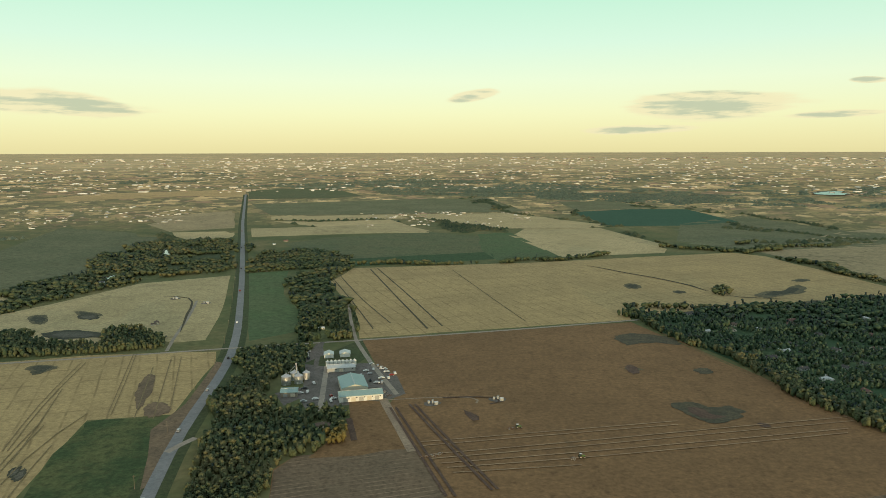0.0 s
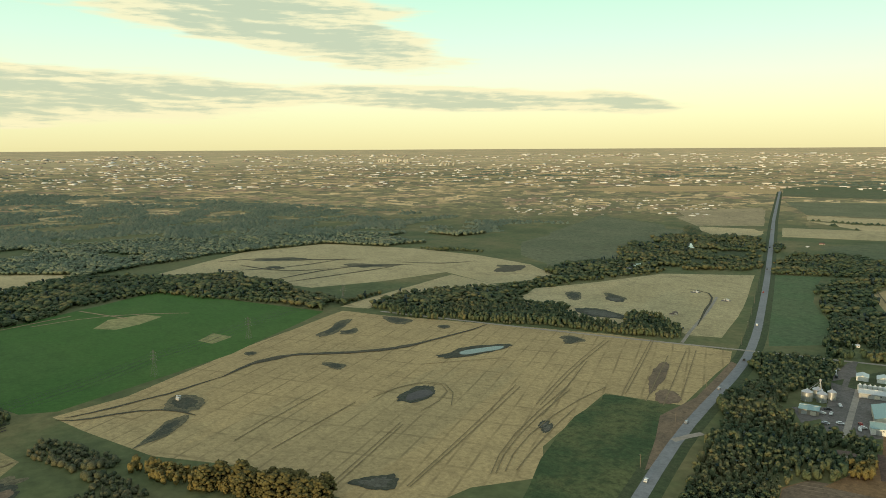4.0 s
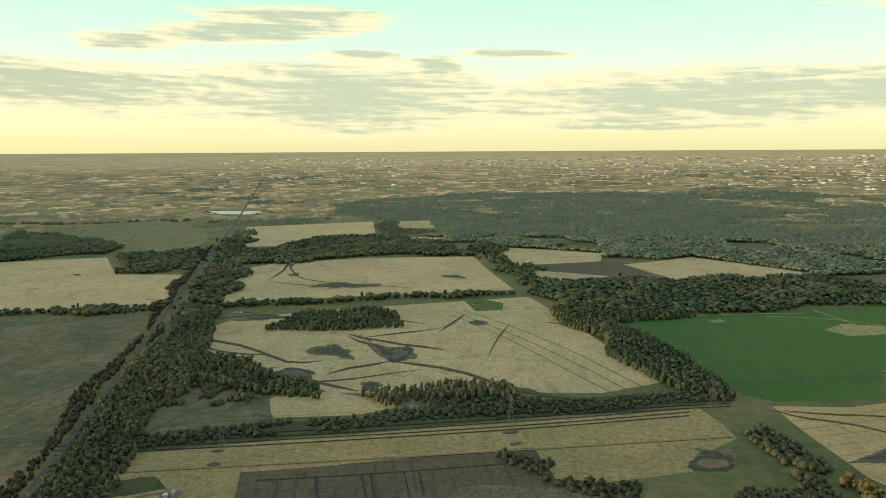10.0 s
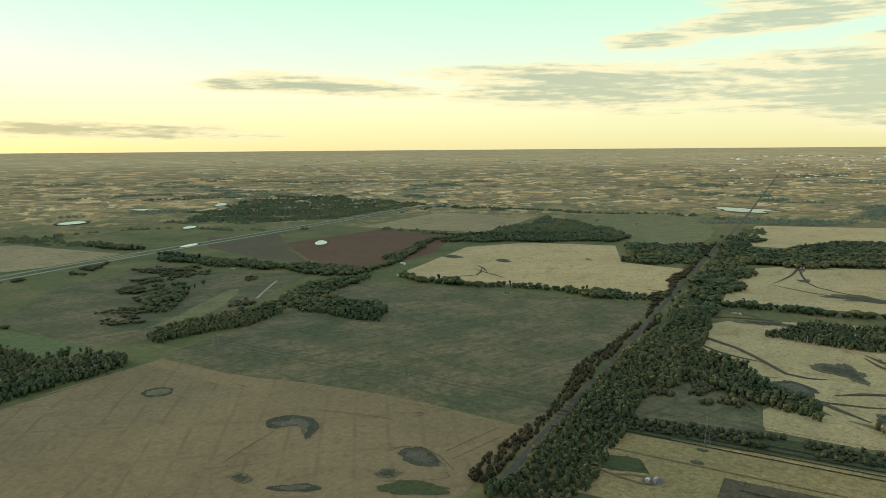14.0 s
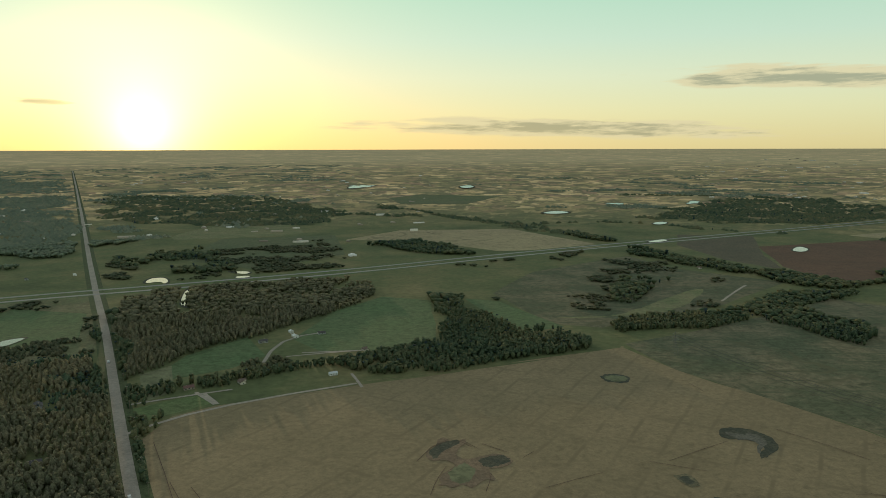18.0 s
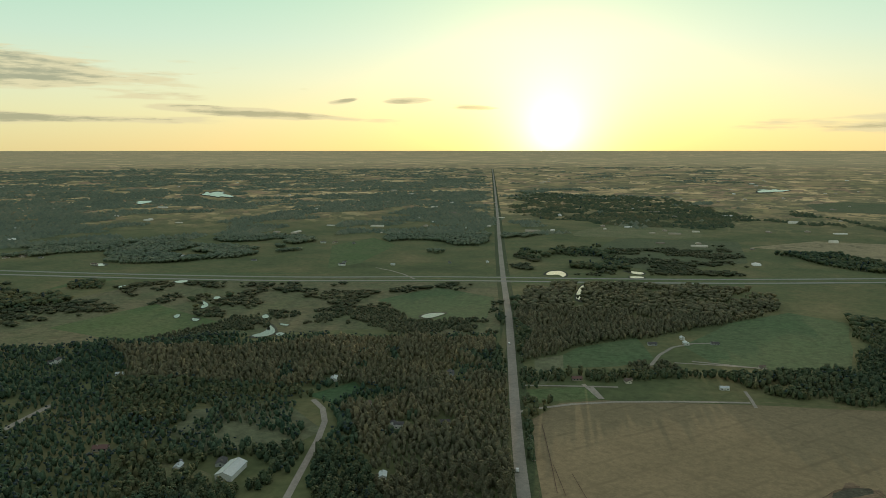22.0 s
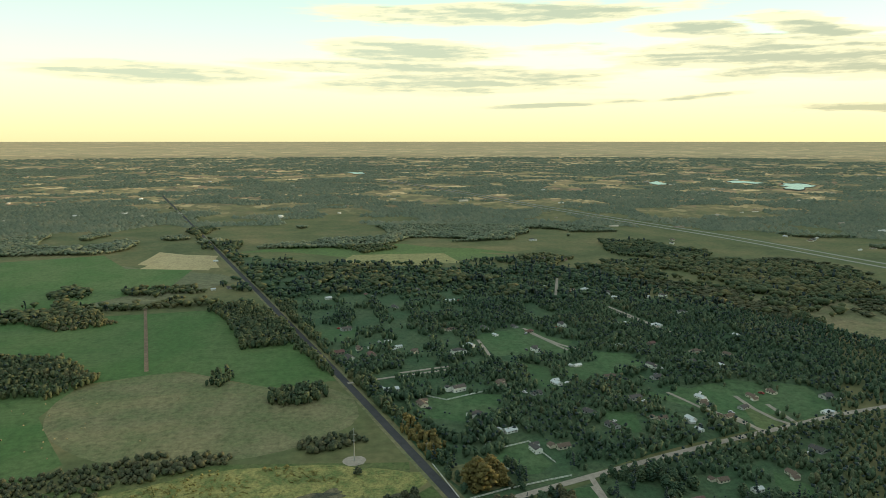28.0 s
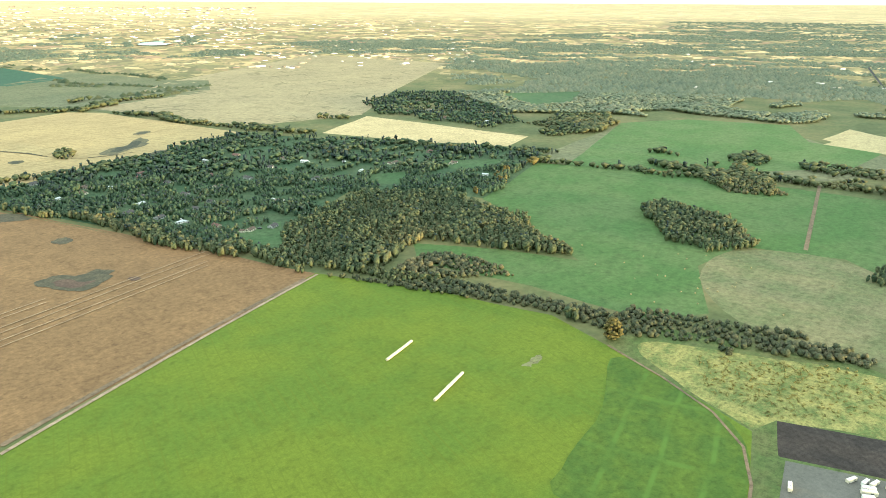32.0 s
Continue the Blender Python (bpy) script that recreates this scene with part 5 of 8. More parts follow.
def town():
    """The far town: streets of pale houses and blocks, thick in places."""
    r = np.random.RandomState(8)
    for name, label, az0, az1, lo, hi, count, size in TOWN:
        az = az0 + (az1 - az0) * r.rand(count)
        far = np.exp(np.log(lo) + (np.log(hi) - np.log(lo)) * r.rand(count))
        x, y = -np.sin(np.radians(az)) * far, np.cos(np.radians(az)) * far
        streak = np.log(far)
        keep = 0.5 * lattice(az + 400, streak * 40, 2.6, 40) + 0.5 * lattice(az + 400, streak * 40, 0.9, 41) > r.uniform(0.36, 0.70, count)
        x, y, far = x[keep], y[keep], far[keep]
        k = len(x)
        s = size * r.uniform(0.6, 1.5, k) * np.maximum(1, far / 6000)
        w, d, h = s * r.uniform(1.2, 4.0, k), s * 1.3, s * r.uniform(0.25, 0.45, k)
        turn = np.radians(9 + 90 * r.randint(0, 2, k) + r.uniform(-4, 4, k))
        base = np.array([(-1, -1, 0), (1, -1, 0), (1, 1, 0), (-1, 1, 0), (-1, -1, 1), (1, -1, 1), (1, 1, 1), (-1, 1, 1), (-1, 0, 1.35), (1, 0, 1.35)], float)
        bx, by, bz = base[:, 0] * w[:, None] / 2, base[:, 1] * d[:, None] / 2, base[:, 2] * h[:, None]
        px = x[:, None] + bx * np.cos(turn)[:, None] - by * np.sin(turn)[:, None]
        py = y[:, None] + bx * np.sin(turn)[:, None] + by * np.cos(turn)[:, None]
        f = np.array([(0, 1, 5), (0, 5, 4), (1, 2, 6), (1, 6, 5), (2, 3, 7), (2, 7, 6), (3, 0, 4), (3, 4, 7), (4, 5, 9), (4, 9, 8), (6, 7, 8), (6, 8, 9), (5, 6, 9), (7, 4, 8)])
        tris = (f[None] + (np.arange(k) * 10)[:, None, None]).reshape(-1, 3)
        me = mesh_from(name, warp(px.ravel(), py.ravel(), bz.ravel())[0], tris, TOWNPAINT, None, np.repeat(r.rand(k), 10))
        tagged(new(name, me), label, "buildings", kind="stuff")


def town_paint():
    mat, n = fresh("town_walls")
    tint = n.add("ShaderNodeAttribute", attribute_name="tint").outputs["Fac"]
    c = n.ramp(tint, [(0.0, (0.26, 0.21, 0.16)), (0.40, (0.52, 0.44, 0.34)), (0.70, (0.78, 0.72, 0.60)), (1.0, (0.90, 0.88, 0.82))])
    speck = n.noise(n.add("ShaderNodeTexCoord").outputs["Object"], 0.4, 2.0)
    c = n.mix(0.5, c, n.ramp(speck, [(0.3, (0.6, 0.6, 0.6)), (0.7, (1.1, 1.1, 1.1))]), "MULTIPLY")
    return finish(mat, n, c, 0.6)


TOWNPAINT = town_paint()
# name, label, bearings from and to, distances from and to, count, size
TOWN = [("town_buildings", "wide far city of pale low buildings", -34, 66, 4200, 26000, 7600, 9.5),
        ("town_buildings", "far suburb of pale houses beyond the forest", 60, 112, 4600, 20000, 3000, 10),
        ("town_buildings", "scattered pale farm buildings far off", 112, 150, 3300, 16000, 500, 8),
        ("town_buildings", "pale houses of a hamlet beyond the fields", 20, 36, 2400, 3300, 360, 4.6),
        ("town_buildings", "pale houses of a hamlet by the fields", -6, 8, 2150, 2700, 260, 4.4),
        ("town_buildings", "scattered houses among far woods", -170, -60, 1900, 6000, 420, 7.5),
        ("town_buildings", "scattered farm buildings beyond the highway", -190, -168, 1500, 6000, 160, 7.5),
        ("town_buildings", "pale far houses along the river", -50, -30, 2600, 9000, 500, 7.5)]
TALL = [(40.5, 9500, 70, 5), (41.2, 9300, 60, 4), (52.7, 6200, 30, 3), (44.0, 12000, 90, 8), (45.5, 12500, 100, 9)]


def towers_of_city():
    r = random.Random(2)
    for az, far, high, n in TALL:
        for k in range(n):
            a = radians(az + r.uniform(-0.5, 0.5))
            x, y = -math.sin(a) * far, math.cos(a) * far
            h = high * r.uniform(0.25, 0.55)
            base = tagged(new("tower_block"), "far pale tower block in the city", "tower block", "city towers")
            base.matrix_basis = spot(x, y, r.uniform(0, 90), 1, 0)
            part("wall", box(h * 0.45, h * 0.35, h), CREAM, base)
            part("roof", box(h * 0.3, h * 0.2, h * 0.08, 0, 0, h), GREY, base)


def single_trees():
    """The nearest trees, each with its stem, limbs and crown of sprays."""
    r = random.Random(31)
    models = []
    for kind, label in (("aspen", "half-bare brownish aspen at the wood's edge"), ("mixed", "olive-green broadleaf tree at the wood's edge"), ("autumn", "golden autumn tree with a full crown"),
                        ("spruce", "dark green spruce beside a house lot"), ("acre", "green broadleaf tree between house lots")):
        for v in range(2):
            base = tagged(new("tree"), label, "tree", "single trees")
            tv, tf = trunk_mesh(kind)
            stem = new("trunk", mesh_from("trunk", tv, tf, BARK))
            cv, cf = clumps(kind, 0, hash_of(kind) + 100 + v)
            crown = new("crown", mesh_from("crown", cv, cf, LEAF[kind], None, np.full(len(cv), r.random())))
            stem.parent = crown.parent = base
            models.append((kind, base, [False]))
    for kind, x, y in LONE:
        pick = r.choice([m for m in models if m[0] == kind])
        m = spot(x, y, r.uniform(0, 360), 2.1 if (x, y) == (418, 221) else r.uniform(0.85, 1.2), 0.1)
        if pick[2][0]:
            copy_thing(pick[1], m)
        else:
            pick[1].matrix_basis = m
            pick[2][0] = True
    for kind, base, got in models:
        if not got[0]:
            for o in (*base.children_recursive, base):
                bpy.data.objects.remove(o)


LONE = [("autumn", 418, 221)]

FENCES = [[(470, -61), (416, -72), (427, -102), (437, -138), (440, -150)], [(488, -109), (498, -136), (461, -145)], [(468, -105), (438, -118)], [(510, -99), (488, -106)], [(611, -66), (593, -89), (609, -124)]]
FARM_CARS = [(-89, 738), (-85, 720), (-87, 705), (-78, 725), (-74, 721), (-84, 683), (-77, 676), (-72, 677), (-74, 691), (-67, 691), (-65, 701), (-62, 706), (-92, 714), (-95, 699)]
FARM_CARS += [(-144, 645), (-138, 648), (-143, 658), (-149, 652), (-136, 622), (-137, 674), (-127, 629), (-114, 637), (-111, 630), (-112, 624), (-165, 785), (-164, 776), (-164, 767), (-159, 758), (-71, 712), (-82, 732)]
IMPLEMENTS = [(43, 561), (84, 504), (-18, 508), (-24, 506), (-13, 511), (-84, 647), (-78, 655), (-72, 643), (-66, 650), (-62, 640), (-97, 685), (-91, 678)]
WELLS = [(-22, 620), (36, 631), (-590, 319), (-427, 1080), (-369, 1048), (-429, -216)]
HOMES = []
HOMES += [(1017, 15), (842, -7), (624, -45), (584, -67), (616, -103), (625, -144), (597, -169), (621, -195), (670, -231), (632, -249), (574, -250), (527, -253), (550, -303), (523, -308)]
HOMES += [(563, -352), (568, -307), (824, -169), (823, -263), (949, -73), (746, 2), (722, -9), (1316, -406), (1565, -426), (1030, -361), (994, -388), (419, -245), (403, -260), (421, -296)]
HOMES += [(453, -337), (361, -292), (314, -409), (413, -399), (1025, -341), (1053, -311), (824, -340), (809, -372), (1529, -740), (1483, -1051), (2408, -320), (1107, -1084), (1034, -39), (1057, -113)]
HOMES += [(980, -154), (827, -206), (726, -204), (756, -140), (760, -62), (731, -295), (657, -302), (658, -348), (683, -397), (547, -200), (517, -208), (520, -391), (500, -271), (553, -105)]
HOMES += [(359, -273), (222, -515), (198, -428), (338, -393), (330, -605), (269, -553), (963, -432), (699, -368), (734, -336), (751, -446), (537, -548), (630, -559), (762, -20), (781, -52)]
HOMES += [(823, -128), (802, -217), (522, -275), (731, -120), (793, -175), (393, -214), (485, -158), (482, -137), (553, -415), (570, -375), (780, -316), (623, -292), (649, -372), (467, 805)]
HOMES += [(420, 796), (476, 692), (376, 655), (391, 617), (356, 693), (350, 724), (414, 611), (633, 844), (626, 881), (434, 937), (650, 741), (315, 979), (339, 888), (539, 952)]
HOMES += [(591, 953), (811, 765), (718, 745), (772, 684), (747, 602), (728, 895), (374, 889), (382, 819), (435, 864), (519, 814), (577, 748), (671, 800), (396, 729), (335, 764)]
HOMES += [(579, 849), (1089, 1091), (1150, 1084), (1214, 1076), (1150, 957), (1201, 1240), (1118, 1190), (1084, 976), (1107, 893), (1235, 1200), (1311, 1110), (424, 914), (497, 860), (497, 917)]
HOMES += [(423, 743), (353, 912), (307, 882), (364, 794), (-859, -679), (-713, -1220), (-823, -965), (-779, -943), (-961, -1018), (-689, -1459), (-1232, -771), (-1895, -1030), (-1909, -1173), (-23, -702)]
HOMES += [(63, -693), (51, -840), (20, -880), (-61, -784), (110, -685), (214, -1120), (274, -1625), (-1030, -45), (-1931, -1182), (-960, -374), (-1364, -417), (-607, -81), (-202, 1103), (-425, 1795)]
HOMES += [(-389, 918), (-170, 892), (-238, 1083), (-111, 564), (-602, 1203), (-246, 1182), (-439, 1730), (-16, -867), (846, -1231), (1019, -1229), (829, -1533), (562, -1273), (636, -1950), (1334, -3171)]
HOMES += [(400, -1365), (665, -1271), (1549, -1026), (651, -1236), (780, -1539), (1101, -1327), (1343, -1085), (1348, -1135), (1331, -3214), (468, -1335)]
HOMES += [(377, -162), (364, -124), (539, -330), (519, -127), (965, -385), (975, -301), (739, -77), (1105, 185), (1113, 161), (1370, 223), (735, -32), (962, -455), (866, -434), (1292, -415), (1421, -605)]
HOMES += [(15, -856), (230, -658), (192, -535), (1510, -1078), (1324, -1111), (1277, -1113), (853, -1527), (998, -1208), (1473, -712), (1464, -1031), (1329, -1047), (1310, -379)]
BUILT = [(-87, 633), (-98, 662), (-118, 719), (-153, 642), (-155, 678), (-130, 770), (298, -398)]

# ---- fields ----
field("lotgrass", [(1439, 203), (995, 82), (649, -17), (424, -70), (407, -96), (447, -174), (480, -258), (521, -406), (755, -577), (908, -474), (1071, -376), (1236, -230), (1321, 25)], "grass of the wooded house lots")
field("lotgrass", [(272, 965), (399, 1029), (705, 1120), (826, 856), (937, 675), (872, 598), (655, 527), (639, 566), (567, 669), (434, 604), (382, 552), (342, 585), (324, 657), (276, 808), (247, 888)], "grass of the wooded house lots")
field("lotgrass", [(395, -79), (434, -170), (480, -310), (494, -386), (363, -290), (319, -177), (337, -89)], "grass of the wooded house lots")
field("stubble2", [(-218, 1217), (-198, 1376), (143, 1445), (600, 1593), (649, 1535), (711, 1130), (399, 1029), (277, 980), (241, 1016), (229, 946), (-116, 847), (-144, 1015)], "golden harvested grain field with straight tramlines")
field("soil", [(-112, 837), (226, 933), (292, 704), (247, 888), (360, 470), (85, 387), (-140, 315), (-120, 440), (-129, 484), (-118, 507), (-78, 517), (-55, 641)], "ploughed reddish brown field with faint furrows")
field("crop", [(360, 472), (402, 366), (424, 275), (407, 218), (370, 108), (323, 90), (286, 79), (120, 40), (-60, 120), (-140, 312), (216, 426)], "bright green young crop field with paler streaks")
field("rows", [(-118, 507), (-78, 517), (-30, 521), (-6, 443), (-30, 330), (-120, 440), (-128, 482)], "brown plot with pale planted rows")
field("greenp", [(650, 527), (864, 598), (938, 394), (971, 169), (810, 45), (660, 5), (646, 62), (709, 150), (681, 234), (601, 241), (506, 190), (465, 219), (461, 320), (440, 429), (475, 469), (518, 396), (541, 325), (603, 431)], "smooth green pasture with darker patches")
field("dry", [(607, 247), (684, 229), (713, 151), (643, 66), (648, 0), (553, -22), (499, 53), (494, 123), (515, 193)], "worn tan and olive pasture ground")
field("meadowg", [(413, 226), (461, 199), (491, 82), (477, -45), (344, -42), (281, 73), (322, 91), (368, 107)], "green rough grass beside the gravel yard")
field("scrub", [(424, 220), (455, 153), (484, 81), (482, 9), (461, -44), (457, -68), (395, -9), (421, 22), (390, 101), (369, 101), (370, 107), (389, 159)], "rough yellow-green meadow of tall weeds")
field("mud", [(388, 101), (417, 25), (380, 16), (354, 88)], "black bare earth bank beside the gravel yard")
field("gravelyard", [(352, 84), (379, 14), (327, -4), (301, -11), (261, 62)], "grey gravel storage yard")
field("meadowg", [(379, 14), (395, -9), (445, -62), (395, -71), (349, -67), (301, -11), (327, -4)], "green rough grass beside the gravel yard")
field("pasture", [(882, 625), (1288, 689), (1465, 517), (1315, 345), (1238, 194), (1181, 151), (997, 282), (945, 397)], "pale green rolling pasture")
field("stubble", [(1359, 357), (1506, 352), (1422, 237), (1303, 206), (1300, 272)], "small pale harvested field")
field("stubble", [(806, 1020), (997, 1113), (1032, 738), (935, 707), (870, 821)], "tan harvested field behind the wooded acreages")
field("tan", [(661, 1621), (1047, 2002), (2017, 2598), (2110, 1898), (1309, 1371), (1000, 1133), (749, 1179)], "wide pale tan field")
field("pasture", [(542, 1801), (679, 2225), (964, 2496), (1114, 1875), (708, 1646), (615, 1715)], "grey-green pasture between hedges")
field("teal", [(415, 2671), (675, 2815), (875, 2798), (884, 2290), (657, 2176), (455, 2167)], "deep blue-green crop field")
field("pasture", [(613, 2079), (891, 2220), (1145, 1961), (1014, 1733), (646, 1631), (629, 1688)], "grey-green pasture between hedges")
field("pasture", [(655, 1622), (996, 1702), (533, 1772), (608, 1696), (762, 1295), (703, 1436)], "dull green pasture beyond the hedge")
field("green2", [(-423, 1752), (-334, 1874), (-76, 2020), (89, 1866), (91, 1531), (-238, 1494), (-337, 1603)], "dull green field")
field("dgreen", [(-222, 1389), (-212, 1479), (27, 1589), (91, 1531), (-10, 1470)], "dark green crop strip")
field("green3", [(38, 1828), (130, 1832), (206, 1494), (94, 1474)], "mid green field corner")
field("stubble", [(123, 1831), (198, 2108), (412, 2117), (497, 1703), (356, 1629), (227, 1606)], "pale harvested field with dark wet hollows")
field("stubble", [(-144, 2525), (103, 2583), (290, 2479), (435, 2150), (239, 2034), (121, 2186)], "pale harvested field far off")
field("stubble", [(-598, 2335), (-428, 2304), (-221, 2392), (-75, 1992), (-259, 1970), (-538, 1891), (-585, 2089), (-339, 2084)], "pale harvested strip field far off")
field("pasture", [(-877, 3102), (-130, 3449), (140, 3551), (254, 2713), (-140, 2619), (-652, 2546)], "olive field far off")
field("green2", [(-1203, 4205), (-824, 4651), (-483, 3698), (-595, 3507), (-986, 3440)], "green field far off")
field("pasture", [(441, 3246), (681, 3260), (800, 2877), (448, 2749)], "olive field far off")
field("orange", [(-2031, 3337), (-1890, 3921), (-1256, 4332), (-1036, 3569), (-1374, 3691), (-1725, 3355)], "sunlit golden strip field far off")
field("tan", [(-955, 2225), (-926, 2533), (-816, 2660), (-651, 2118), (-804, 2019)], "pale tan field far off")
field("stubble", [(-746, 1909), (-615, 1997), (-586, 1889), (-688, 1835)], "narrow harvested field")
field("pasture", [(-1036, 1624), (-1167, 2128), (-885, 1986), (-705, 1637), (-655, 1320), (-675, 1202), (-692, 1075)], "rolling olive pasture")
field("green3", [(-387, 1317), (-315, 1345), (-271, 1116), (-219, 994), (-196, 881), (-244, 833)], "smooth green field beside the highway")
field("stubble", [(-597, 855), (-635, 952), (-597, 1033), (-537, 1208), (-408, 1290), (-369, 1148), (-320, 956), (-297, 837), (-334, 824), (-393, 881), (-458, 864), (-532, 861)], "harvested field round a gravel farm lane")
field("pasture", [(-981, 1415), (-1054, 1868), (-791, 1898), (-607, 1521), (-647, 1295), (-669, 1122), (-858, 1236)], "olive rolling pasture beyond the creek")
field("stubble2", [(-629, 228), (-631, 293), (-688, 447), (-748, 652), (-685, 667), (-552, 716), (-404, 771), (-268, 787), (-255, 744), (-241, 591), (-307, 576), (-284, 439), (-255, 397), (-283, 353), (-287, 325), (-309, 297), (-350, 285), (-427, 275), (-490, 243), (-578, 231)], "golden harvested field with ponds and wet hollows")
field("rough", [(-273, 419), (-286, 461), (-298, 508), (-301, 559), (-306, 571), (-297, 578), (-264, 582), (-236, 575), (-223, 524), (-213, 475), (-205, 442), (-190, 405), (-181, 353), (-238, 335)], "rough dark green weedy corner by the highway")
field("green", [(-926, 130), (-979, 245), (-1074, 558), (-763, 632), (-679, 431), (-639, 235), (-657, 212), (-793, 185)], "smooth deep green crop field")
field("stubble", [(-1228, 638), (-1351, 902), (-1322, 1105), (-1104, 1174), (-934, 1182), (-775, 1148), (-653, 1056), (-711, 943), (-843, 981), (-869, 836), (-914, 731), (-1111, 705)], "harvested field with dark drainage lines")
field("stubble", [(-770, 667), (-791, 785), (-819, 968), (-698, 939), (-767, 784), (-730, 683)], "harvested strip beside the woods")
field("stubble", [(-618, 882), (-621, 950), (-552, 1101), (-512, 834), (-410, 810), (-440, 884), (-530, 898)], "harvested field with wet hollows")
field("stubble", [(-1664, -45), (-1638, 64), (-1575, 203), (-1459, 183), (-1395, 11)], "pale harvested field at the forest edge")
field("fallow", [(-1394, 27), (-1458, 194), (-1440, 238), (-1283, 253), (-1245, 196), (-1325, 72)], "grey-brown fallow ground")
field("stubble", [(-1419, 223), (-1530, 375), (-1330, 543), (-1243, 427), (-1251, 287)], "pale harvested field at the forest edge")
field("stubble", [(-1339, 47), (-1288, 172), (-1222, 207), (-1176, 101), (-1183, 55)], "pale harvested field at the forest edge")
field("stubble", [(-1024, -417), (-1294, -518), (-1407, -455), (-1473, -304), (-1514, -74), (-1271, -20), (-1148, 10), (-1091, -189)], "harvested field with pale straw")
field("stubble", [(-1638, -644), (-2078, -762), (-2254, -422), (-1864, -340), (-1660, -508)], "harvested field with pale straw")
field("stubble", [(-2263, -343), (-2296, -250), (-2067, -208), (-2063, -312)], "small harvested field")
field("stubble", [(-1842, -329), (-1846, -164), (-1779, -151), (-1699, -290)], "narrow harvested field")
field("stubble", [(-842, -386), (-915, -360), (-969, -280), (-1057, -59), (-1093, 32), (-955, 74), (-688, 145), (-653, 87), (-650, 30), (-668, -34), (-639, -88), (-634, -161), (-696, -237), (-734, -316)], "harvested field with winding dark wet hollows")
field("stubble", [(-603, -212), (-632, -210), (-637, -162), (-617, -100), (-601, -95), (-580, -127), (-570, -194)], "harvested corner behind the brush")
field("stubble3", [(-444, -269), (-492, -270), (-523, -178), (-573, -6), (-620, 163), (-584, 173), (-553, 176), (-516, 134), (-491, 128), (-460, 36), (-516, 22), (-524, 20), (-466, -183), (-405, -166), (-380, -253), (-418, -264)], "golden harvested field below the power line")
field("fallow", [(-466, -183), (-524, 20), (-462, 36), (-428, 42), (-359, -156)], "dark fallow plot with faint wheel tracks")
field("grassd", [(-427, -266), (-445, -267), (-451, -235), (-438, -223), (-423, -254)], "dark grass hollow")
field("pasture2", [(-352, -754), (-460, -791), (-582, -842), (-755, -929), (-849, -786), (-938, -482), (-495, -338), (-453, -338), (-429, -478), (-360, -653)], "grey-green pasture with olive streaks")
field("stubble", [(-862, -934), (-1226, -1086), (-1377, -1028), (-1457, -843), (-1252, -711), (-1257, -572), (-1000, -493), (-927, -734)], "harvested field with pale straw")
field("tan", [(-1348, -1607), (-1830, -1755), (-1944, -1410), (-1471, -1226), (-1419, -1402)], "tan harvested field far off")
field("soil2", [(-997, -1464), (-1349, -1510), (-1359, -1252), (-1102, -1072), (-855, -1018), (-874, -1203)], "dark reddish brown ploughed field")
field("fallow", [(-935, -1712), (-1104, -1648), (-921, -1331), (-852, -1172), (-816, -1303), (-833, -1526)], "grey fallow field beside the ponds")
field("dry", [(-1982, -1288), (-2286, -1225), (-2095, -874), (-1534, -671), (-1515, -855)], "brownish grass field")
field("tanw", [(127, -566), (113, -614), (81, -634), (-254, -714), (-22, -671), (-153, -696), (-347, -741), (-343, -746), (-360, -653), (-427, -476), (-450, -335), (-358, -305), (-322, -294), (-200, -200), (60, -200), (94, -430)], "wide dull tan field with wet hollows")
field("pasture2", [(-279, -1063), (-400, -1242), (-647, -1388), (-665, -1224), (-775, -1059), (-577, -921), (-440, -868), (-357, -829), (-301, -863)], "olive pasture")
field("green3", [(19, -849), (-35, -984), (-111, -1074), (-178, -1031), (-148, -825), (-97, -780), (-15, -784)], "deep green meadow by the creek")
field("green3", [(-229, -1035), (-273, -1008), (-313, -843), (-251, -824)], "dark green meadow corner")
field("green3", [(154, -706), (129, -801), (70, -867), (45, -784), (77, -744)], "green meadow beside the lane")
field("grass", [(164, -631), (91, -671), (82, -642), (132, -607)], "mown green verge by the lane")
field("dry", [(303, -1885), (233, -2002), (-9, -2004), (18, -1909)], "tan field far off")
field("tan", [(-96, -1780), (-251, -1955), (-556, -1931), (-679, -1519), (-409, -1509), (-295, -1695)], "pale tan field beyond the highway")
field("green2", [(247, -1519), (204, -1854), (-75, -1880), (-81, -1527), (91, -1370)], "olive green pasture beyond the highway")
field("green2", [(-372, -3249), (-557, -3481), (-885, -3256), (-631, -2832), (-376, -2908)], "green field far off")
field("dry", [(353, -1846), (281, -2168), (48, -2213), (-17, -1911), (186, -1878)], "tan field far off")
field("meadow", [(1110, -453), (896, -735), (859, -996), (534, -1138), (324, -1174), (228, -830), (264, -773), (374, -805), (478, -745), (688, -601), (943, -500)], "olive and tan marshy meadow")
field("meadow", [(1118, -452), (1032, -577), (899, -748), (793, -820), (689, -665), (738, -526), (884, -485)], "tan marshy meadow")
field("grass", [(979, -856), (911, -1056), (553, -1179), (814, -1073), (1006, -966)], "green grass along the highway")
field("grass", [(811, -1490), (783, -1659), (678, -1552), (632, -1273), (662, -1199)], "green clearing")
field("pasture", [(388, -443), (404, -492), (343, -538), (277, -488), (287, -445), (333, -420)], "olive hay clearing in the woods")
field("dry", [(369, -380), (355, -400), (300, -392), (306, -362), (325, -360)], "tan clearing in the woods")
